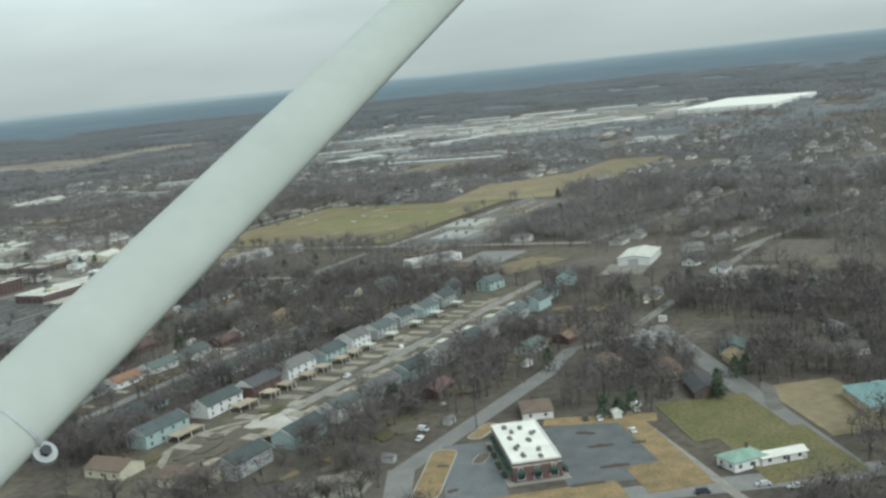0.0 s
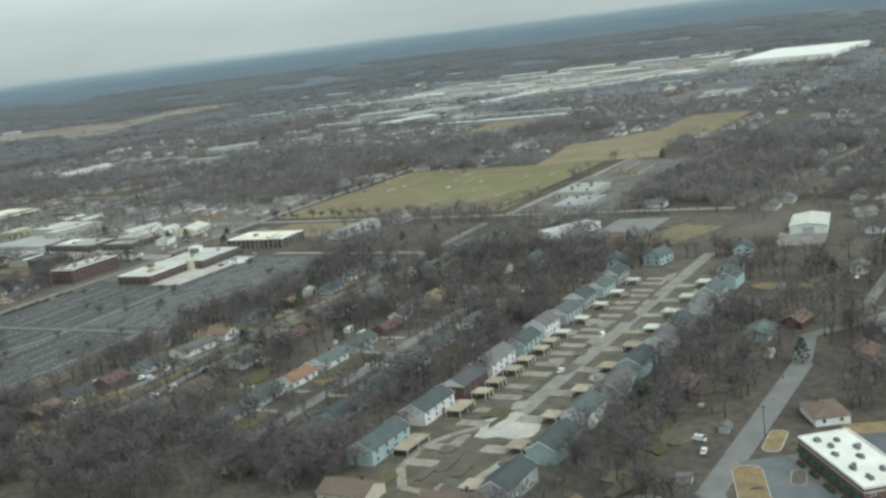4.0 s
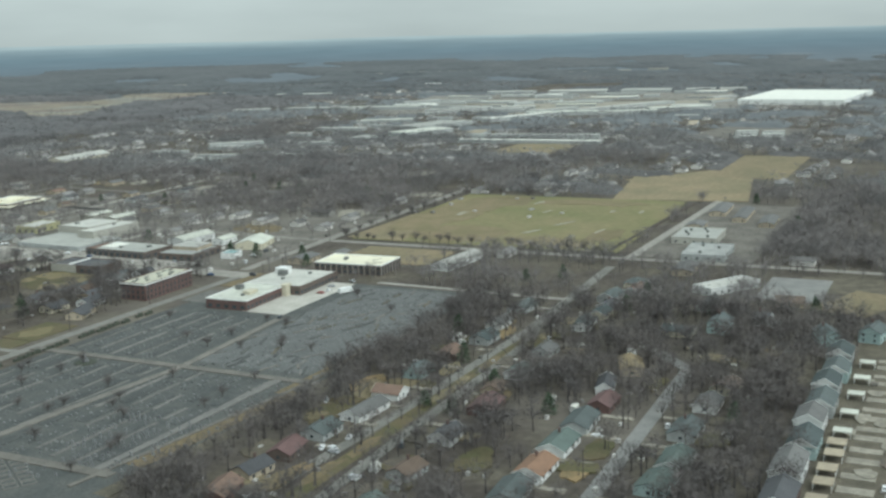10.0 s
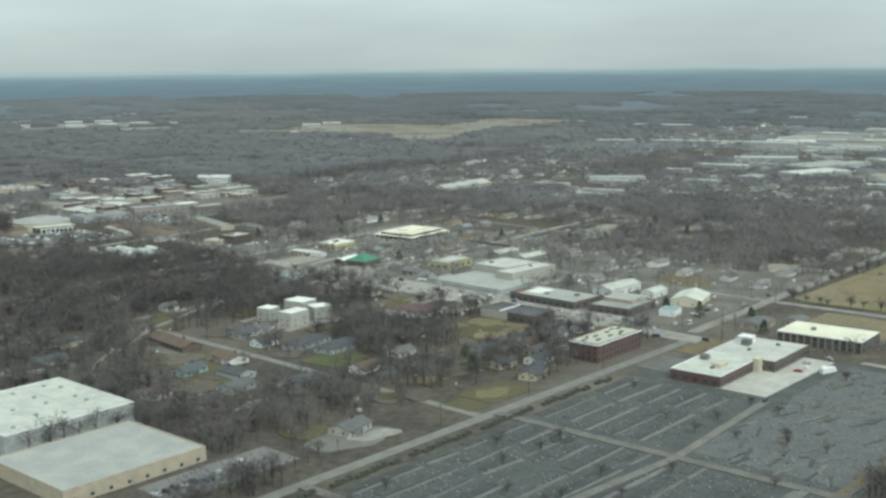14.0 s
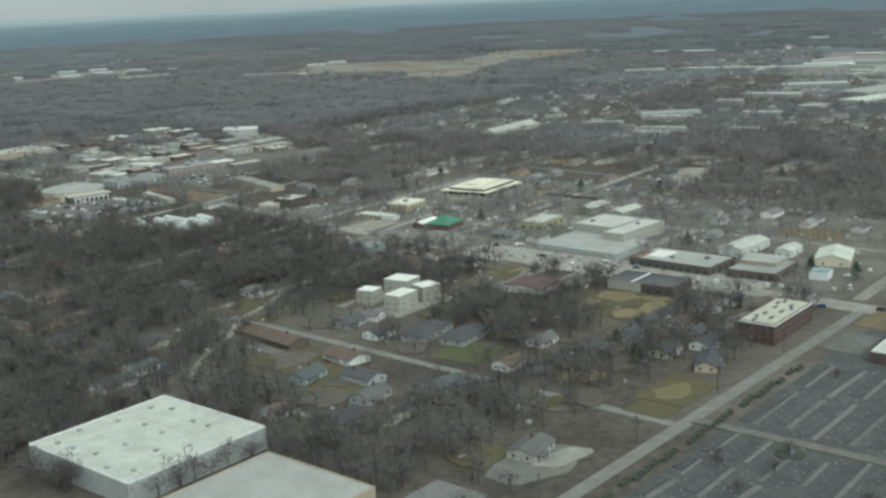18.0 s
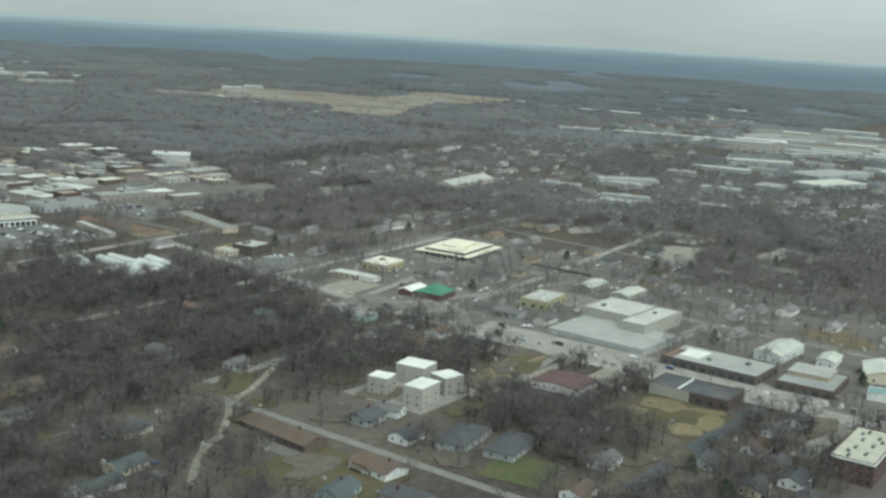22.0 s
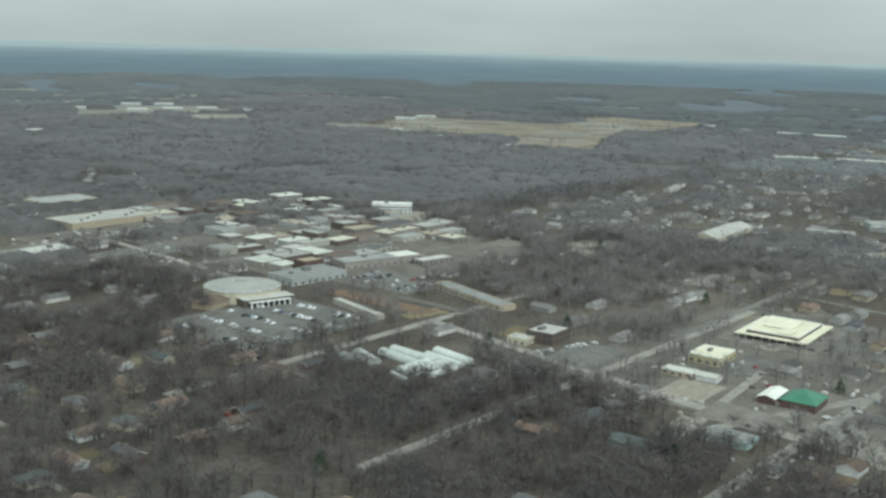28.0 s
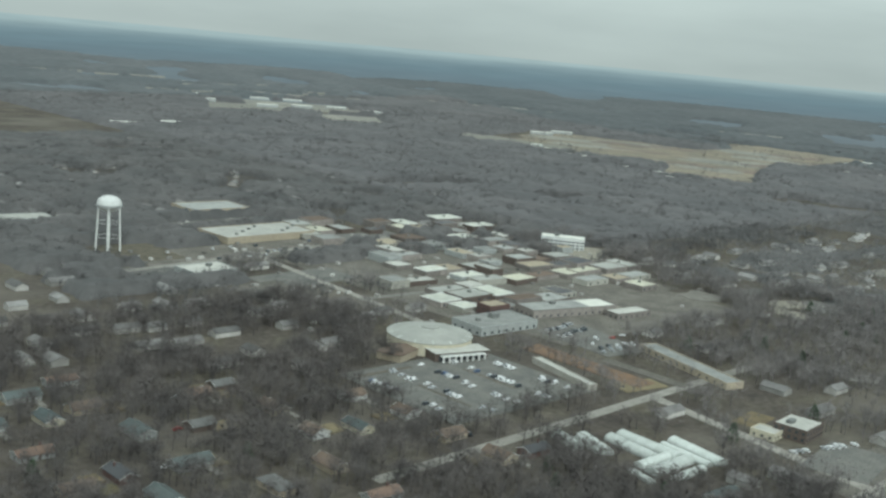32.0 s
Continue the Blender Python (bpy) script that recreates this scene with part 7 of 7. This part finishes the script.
for k in range(70):   # gardens of differing turf and trodden soil
    x, y = rnd.uniform(285, 600), rnd.choice((rnd.uniform(338, 400), rnd.uniform(426, 448), rnd.uniform(468, 496), rnd.uniform(214, 240)))
    blob("garden", "garden patch of winter turf and trodden soil", "garden", x, y, rnd.uniform(8, 19), rnd.uniform(7, 14), rnd.choice((LAWN, LAWN, YARD, GARDEN_SOIL, OCHRE, DRY_GRASS)), rnd.uniform(-6, 6), 0.02)
fence = thing("board_fence", "long dark board fence behind a yard", "fence", 790, 970, 87)
for k in range(24):
    part("board", Shape().box(0, 0, 0, 2.0, 0.08, 1.8).mesh("board", TAR_ROOF) if k == 0 else fence.children[0].data, fence, "", (-24 + 2.05 * k, 0, 0))
rng_np = np.random.RandomState(3)


def scatter(count, x0, x1, y0, y1, margin, lo=-1.0, size=55.0):
    xs, ys = rng_np.uniform(x0, x1, count), rng_np.uniform(y0, y1, count)
    keep = in_view(xs, ys) & ~blocked(xs, ys, margin)
    xs, ys = xs[keep], ys[keep]
    if lo > -1:
        dens = np.array([noise.noise((x / size, y / size, 0.5)) for x, y in zip(xs, ys)])
        keep = dens > lo + rng_np.uniform(-0.25, 0.25, len(xs))
        xs, ys = xs[keep], ys[keep]
    return xs, ys


def wood_of(name, label, templates, xs, ys, lo, hi, material):
    vs, fs, n = [], [], 0
    which = rng_np.randint(0, len(templates), len(xs))
    for k, (tv, tf) in enumerate(templates):
        sel = np.where(which == k)[0]
        a, s = rng_np.uniform(0, math.tau, len(sel)), rng_np.uniform(lo, hi, len(sel))
        c, sn = np.cos(a)[:, None], np.sin(a)[:, None]
        px = xs[sel][:, None] + (tv[None, :, 0] * c - tv[None, :, 1] * sn) * s[:, None]
        py = ys[sel][:, None] + (tv[None, :, 0] * sn + tv[None, :, 1] * c) * s[:, None]
        pz = tv[None, :, 2] * s[:, None] + 0 * px
        vs.append(np.stack([px, py, pz], -1).reshape(-1, 3))
        fs.append((tf[None] + (np.arange(len(sel)) * len(tv))[:, None, None] + n).reshape(-1, 3))
        n += len(sel) * len(tv)
    ob = new(name, fast_mesh(name, np.concatenate(vs), np.concatenate(fs), material))
    return tagged(ob, label, "trees", kind="stuff")


def flat_tris(shape):
    v, t = np.array([tuple(p) for p in shape.v]), []
    for q in shape.f:
        t += [(q[0], q[i], q[i + 1]) for i in range(1, len(q) - 1)]
    return v, np.array(t)


def joined(wood, v, f):
    wv, wf = flat_tris(wood)
    return np.concatenate([wv, v]), np.concatenate([wf, f + len(wv)])


keep_out(470, 682, 300, 14)
keep_out(440, 667, 330, 9)
keep_out(545, 680, 60, 24)
keep_out(372, 514.5, 130, 11, -4)
keep_out(453, 692, 54, 26)
keep_out(375, 191, 140, 26)
keep_out(258, 718, 60, 40)
keep_out(250, 770, 30, 90)
keep_out(330, 208, 60, 26)
# single trees nearest the flight
near_kinds = []
for k in range(7):
    wood, tv, tf = bare_tree(20 + k, 11 + k % 3 * 1.6, 9 + k % 4, 430, 10, 0.075)
    t = thing("bare_tree", "leafless grey-brown tree standing among houses", "tree", group="bare trees")
    part("trunk", wood.mesh("trunk", BARK), t)
    part("crown", fast_mesh("crown", tv, tf, TWIGS), t)
    near_kinds.append(t)
xs, ys = scatter(3000, 250, 560, 60, 1000, 1.0, -0.15)
order = np.argsort(xs)[:160]
for i, (x, y) in enumerate(zip(xs[order], ys[order])):
    m = pose(x, y, 0, 0, 0, rnd.uniform(0, 360))
    if i < 7:
        near_kinds[i].matrix_basis = m
    else:
        copy_thing(near_kinds[i % 7], m)
# the rest of the wooded suburb
near_wood = [joined(*bare_tree(40 + k, 11 + k % 4 * 1.3, 10 + k % 4, 122, 6, 0.115, True)) for k in range(6)]
xs, ys = scatter(17000, 250, 600, 0, 1500, -0.3, -0.3)
gaps = (xs > 290) & (xs < 540) & (((ys > 342) & (ys < 400)) | ((ys > 425) & (ys < 490))) & (rng_np.uniform(0, 1, len(xs)) < 0.3)
gaps |= (xs > 335) & (xs < 600) & (ys > 690) & (ys < 965) & (rng_np.uniform(0, 1, len(xs)) < 0.15)
xs, ys = xs[~gaps], ys[~gaps]
extra = [scatter(int(rx * ry * 0.05), cx - rx, cx + rx, cy - ry, cy + ry, 3.0) for cx, cy, rx, ry in WOODS if cx < 600]
xs, ys = np.concatenate([xs] + [e[0] for e in extra]), np.concatenate([ys] + [e[1] for e in extra])
wood_of("bare_trees", "many leafless grey-brown trees between houses", near_wood, xs, ys, 0.75, 1.25, TWIGS)
mid_wood = [joined(*bare_tree(50 + k, 11 + k % 4 * 1.3, 10 + k % 4, 68, 5, 0.16, True)) for k in range(6)]
xs, ys = scatter(19000, 590, 1020, 0, 1600, 1.0, -0.08, 65.0)
x2, y2 = scatter(3600, 690, 1080, -20, 385, 1.0, -0.1, 50.0)
xs, ys = np.concatenate([xs, x2]), np.concatenate([ys, y2])
thin = (xs > 640) & (xs < 930) & (ys > 700) & (ys < 1085) & (rng_np.uniform(0, 1, len(xs)) < 0.5)
xs, ys = xs[~thin], ys[~thin]
extra = [scatter(int(rx * ry * 0.055), cx - rx, cx + rx, cy - ry, cy + ry, 0.5) for cx, cy, rx, ry in WOODS if cx > 600]
xs, ys = np.concatenate([xs] + [e[0] for e in extra]), np.concatenate([ys] + [e[1] for e in extra])
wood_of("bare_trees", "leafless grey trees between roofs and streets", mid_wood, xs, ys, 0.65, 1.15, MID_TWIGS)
# evergreens
ever_kinds = []
for k in range(3):
    ev, ef = evergreen(60 + k, 7 + 1.5 * k, 7 + k, 420)
    t = thing("evergreen_tree", "dark green evergreen tree among bare trees", "tree", group="evergreen trees")
    part("trunk", Shape().tube((0, 0, -0.2), (0, 0, 3), 0.3, 0.2, 6).mesh("trunk", BARK), t)
    part("crown", fast_mesh("crown", ev, ef, EVERGREEN), t)
    ever_kinds.append(t)
xs, ys = scatter(420, 270, 1000, 90, 1300, 2.0)
SPOTS = ((370, 147), (366, 151), (374, 143), (395, 118), (427, 116), (420, 196), (468, 188), (423, 119), (399, 119), (374, 243), (366, 240), (362, 235), (420, 456), (451, 439), (480, 466))
xs, ys = np.concatenate([[p[0] for p in SPOTS], xs]), np.concatenate([[p[1] for p in SPOTS], ys])
for i, (x, y) in enumerate(zip(xs[:90], ys[:90])):
    m = pose(x, y, 0, 0, 0, rnd.uniform(0, 360))
    if i < 3:
        ever_kinds[i].matrix_basis = m
    else:
        copy_thing(ever_kinds[i % 3], m)
# woods farther off: lumpy canopy with single trees standing out of it
def canopy(name, label, x0, x1, y0, y1, cell, high, cut, size, material):
    nx, ny = int((x1 - x0) / cell), int((y1 - y0) / cell)
    gx, gy = np.meshgrid(x0 + cell * np.arange(nx + 1), y0 + cell * np.arange(ny + 1))
    px = gx.ravel() + rng_np.uniform(-0.3, 0.3, gx.size) * cell
    py = gy.ravel() + rng_np.uniform(-0.3, 0.3, gx.size) * cell
    pz = high * (0.72 + 0.4 * rng_np.uniform(0, 1, gx.size)) + np.array([noise.noise((x / 40, y / 40, 3.0)) for x, y in zip(px, py)]) * high * 0.35
    open_ground = np.array([noise.noise((x / size, y / size, 0.5)) for x, y in zip(px, py)]) < cut
    off = blocked(px, py, cell * 0.3) | ~in_view(px, py) | open_ground | (np.hypot(px - 60, py - 440) > 3720)
    rim = (gx == gx.min()) | (gx == gx.max()) | (gy == gy.min()) | (gy == gy.max())
    off |= rim.ravel()
    i, j = np.meshgrid(np.arange(nx), np.arange(ny))
    a = (j * (nx + 1) + i).ravel()
    quad = np.stack([a, a + 1, a + nx + 2, a + nx + 1], -1)
    quad = quad[off[quad].sum(1) < 4]
    pz[off] = -0.3
    rise = np.array([far_height(math.hypot(x - 60, y - 440), math.atan2(y - 440, x - 60)) if math.hypot(x - 60, y - 440) > 3000 else 0.0 for x, y in zip(px, py)])
    pz = pz * np.clip((3740 - np.hypot(px - 60, py - 440)) / 450, 0.05, 1.0) + rise
    tris = np.concatenate([quad[:, [0, 1, 2]], quad[:, [0, 2, 3]]])
    keep, inv = np.unique(tris, return_inverse=True)
    ob = new(name, fast_mesh(name, np.stack([px, py, pz], -1)[keep], inv.reshape(-1, 3), material))
    tagged(ob, label, "woods", kind="stuff")


canopy("wooded_quarter", "low grey canopy of bare trees between far houses", 990, 1575, 50, 1575, 9.0, 4.2, 0.05, 85, CANOPY)
canopy("distant_woods", "grey leafless woods behind the town", 470, 1015, 1545, 2400, 6.5, 7.5, -0.42, 80, CANOPY)
canopy("distant_woods", "grey leafless woods behind the town", 990, 2215, 1545, 3060, 11.0, 8.5, -0.55, 150, DARK_CANOPY)
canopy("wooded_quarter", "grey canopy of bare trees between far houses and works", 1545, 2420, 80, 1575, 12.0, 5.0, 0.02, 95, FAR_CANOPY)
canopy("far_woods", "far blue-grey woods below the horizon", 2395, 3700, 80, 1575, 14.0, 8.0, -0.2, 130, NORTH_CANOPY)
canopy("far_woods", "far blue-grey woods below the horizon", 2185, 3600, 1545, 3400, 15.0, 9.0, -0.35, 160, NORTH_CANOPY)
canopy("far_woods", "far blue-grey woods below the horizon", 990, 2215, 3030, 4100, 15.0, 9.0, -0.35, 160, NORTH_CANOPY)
far_tree = [joined(*bare_tree(80 + k, 11, 10, 30, 3, 0.3, True)) for k in range(5)]
xs, ys = scatter(17000, 960, 1620, 60, 1560, 2.0, -0.02, 85)
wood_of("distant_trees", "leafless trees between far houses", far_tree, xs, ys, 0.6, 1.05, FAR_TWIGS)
xs, ys = scatter(11000, 470, 1300, 1480, 2300, 1.0, -0.4, 90)
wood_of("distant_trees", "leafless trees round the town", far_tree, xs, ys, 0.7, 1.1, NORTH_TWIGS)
thin_tree = [joined(*bare_tree(88 + k, 13, 12, 16, 2, 0.45, True)) for k in range(5)]
xs, ys = scatter(30000, 1000, 3080, 200, 3050, 2.0, -0.3, 130)
near_edge = np.hypot(xs - 60, ys - 440) < 3060
xs, ys = xs[near_edge], ys[near_edge]
north = ys > 1545
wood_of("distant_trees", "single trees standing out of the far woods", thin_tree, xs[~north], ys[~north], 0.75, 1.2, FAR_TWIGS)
bx, by = rng_np.uniform(1640, 2360, 900), rng_np.uniform(1840, 2480, 900)   # broken tree belts across the far meadows
belt = np.array([abs(noise.noise((x / 90, y / 260, 7.5))) < 0.07 for x, y in zip(bx, by)])
wood_of("distant_trees", "far leafless woods and tree belts across meadows", thin_tree, np.concatenate([xs[north], bx[belt]]), np.concatenate([ys[north], by[belt]]), 0.75, 1.2, NORTH_TWIGS)

pale_wood, pv, pf = bare_tree(120, 8, 9, 300, 9, 0.16)
pale = thing("pale_tree", "pale silvery leafless tree beside a yard", "tree", 604, 940, group="pale trees")
part("trunk", pale_wood.mesh("trunk", PALE_TRACK), pale)
part("crown", fast_mesh("crown", pv, pf, mat("pale_twigs", (0.5, 0.48, 0.44), (0.4, 0.39, 0.36), 4, 0.9, rnd=0.2, island=True)), pale)
for px, py in ((612, 950), (618, 941), (609, 932), (622, 956), (600, 952), (626, 946), (614, 962)):
    copy_thing(pale, pose(px, py, 0, 0, 0, px * 7 % 360))

for k in range(34):   # a ragged row of small trees round the sports field
    fy = 482 + 6 * k + rnd.uniform(-2, 2)
    ob = copy_thing(near_kinds[k % 7], pose(736 + rnd.uniform(-2, 2), fy, 0, 0, 0, rnd.uniform(0, 360)) if k % 3 else pose(742 + 7 * k + rnd.uniform(-3, 3), 680 + rnd.uniform(-2, 2), 0, 0, 0, 40 * k))
    ob.scale = (rnd.uniform(0.5, 0.85),) * 3
    tagged(ob, "small leafless tree at a sports field's edge")

# utility poles along the streets
def utility_pole():
    ob = thing("utility_pole", "weathered wooden utility pole with a crossarm", "utility pole", group="utility poles")
    part("pole", Shape().tube((0, 0, -0.3), (0, 0, 11), 0.2, 0.14, 8).mesh("pole", BARK), ob)
    arm = part("crossarm", Shape().box(0, 0, 10.0, 2.6, 0.14, 0.16).mesh("crossarm", BARK), ob)
    for k in (-1.1, 0.4, 1.1):
        part("insulator", Shape().tube((k, 0, 10.16), (k, 0, 10.4), 0.07, 0.05, 6).mesh("insulator", METAL), arm)
    return ob


first_pole = utility_pole()
first_pole.matrix_basis = pose(330, 462, 0, 0, 0, 90)
for px, py, pt in [(x, 462.5, 90) for x in (376, 421, 470, 520, 566, 612)] + [(x, 374, 90) for x in (320, 372, 424, 478)] + [(x, 679.5, 90) for x in (340, 400, 462, 524, 650, 720, 790, 860)] + [(596, y, 0) for y in (652, 712, 780, 850, 920)] + [(346, 192, 90), (402, 199, 90), (722, 480, 0), (721, 540, 0), (720, 600, 0)]:
    copy_thing(first_pole, pose(px, py, 0, 0, 0, pt))

# young trees and hedge of the burial ground
grave_trees = []
for k in range(46):
    tx, ty = rnd.uniform(300, 590), rnd.choice((540, 558, 576, 594, 612, 630, 648)) + rnd.uniform(-2, 2)
    if tx > 515 and ty > 590:
        continue
    ob = copy_thing(near_kinds[k % 7], pose(tx, ty, 0, 0, 0, rnd.uniform(0, 360)))
    ob.scale = (0.55,) * 3
    tagged(ob, "small leafless tree between graves")
hv, hf = evergreen(71, 1.6, 2.2, 60)
for k in range(34):
    hx = 300 + 6.2 * k
    if k % 7 == 3:
        continue
    ob = new("hedge", None)
    ob.matrix_basis = pose(hx, 664 + 0.6 * (k % 3), 0)
    keep_out(hx, 664, 6, 5)
    tagged(ob, "clipped dark hedge beside the burial ground", "hedge", "hedge pieces")
    part("foliage", Shape().box(0, 0, 0, 5.4, 2.0, 1.3, 0, 0.85).box(1.2, 0.2, 0.6, 2.4, 1.9, 1.2, 8, 0.75).mesh("foliage", HEDGE), ob)

# ---- the aircraft's wing strut, placed to fit the camera's view where the flight begins ----
def wing_strut():
    first = pose(0, 0, EYE, TILT, LEAN, TURN) @ pose(0, 0, 0, 90 + ROWS[0][5], ROWS[0][6], ROWS[0][4])
    p, q = Vector((-0.681, -0.268, -1.76)), Vector((-0.039, 0.67, -3.08))
    way = (q - p).normalized()
    chord = way.cross(Vector((0, 0, 1))).normalized()
    depth = way.cross(chord).normalized()
    a, b = p - way * 1.2, q + way * 1.5
    grey = mat("strut_paint", (0.4, 0.425, 0.39), (0.355, 0.38, 0.35), 0.4, 0.35, rnd=0.02, fine=0.04)
    ob = new("wing_strut")
    ob.matrix_basis = first
    tagged(ob, "pale grey painted aircraft wing strut with clamp bands", "wing strut")
    n = 20

    def sleeve(p1, p2, k):
        v = [o + chord * (0.071 * k * math.cos(i * math.tau / n)) + depth * (0.03 * k * math.sin(i * math.tau / n)) for o in (p1, p2) for i in range(n)]
        return Shape().add(v, [(i, (i + 1) % n, (i + 1) % n + n, i + n) for i in range(n)])
    me = sleeve(a, b, 1.0).mesh("strut", grey)
    me.polygons.foreach_set("use_smooth", [True] * len(me.polygons))
    part("strut", me, ob)
    for d in (0.0, -0.38):
        o = p + way * d
        bandp = part("clamp_band", sleeve(o, o + way * 0.008, 1.04).mesh("clamp_band", METAL), ob)
        e = o + chord * 0.083
        ring = part("ring", Shape().tube(e - depth * 0.006, e + depth * 0.006, 0.019, 0.019, 16).mesh("ring", METAL), bandp)
        part("bolt", Shape().tube(e - depth * 0.014, e + depth * 0.014, 0.009, 0.009, 6).mesh("bolt", DARK_METAL), bandp)
    v = [o + chord * (0.073 * math.cos(math.pi / 2 + i * math.pi / n)) + depth * (0.032 * math.sin(math.pi / 2 + i * math.pi / n)) for o in (p - way * 0.46, p - way * 0.09) for i in range(n + 1)]
    pad = Shape().add(v, [(i, i + 1, i + n + 2, i + n + 1) for i in range(n)])
    part("pad", pad.mesh("pad", mat("dark_blue_wrap", (0.045, 0.06, 0.08), None, 0.2, 0.7)), ob, "dark blue-grey wrapped pad")


wing_strut()
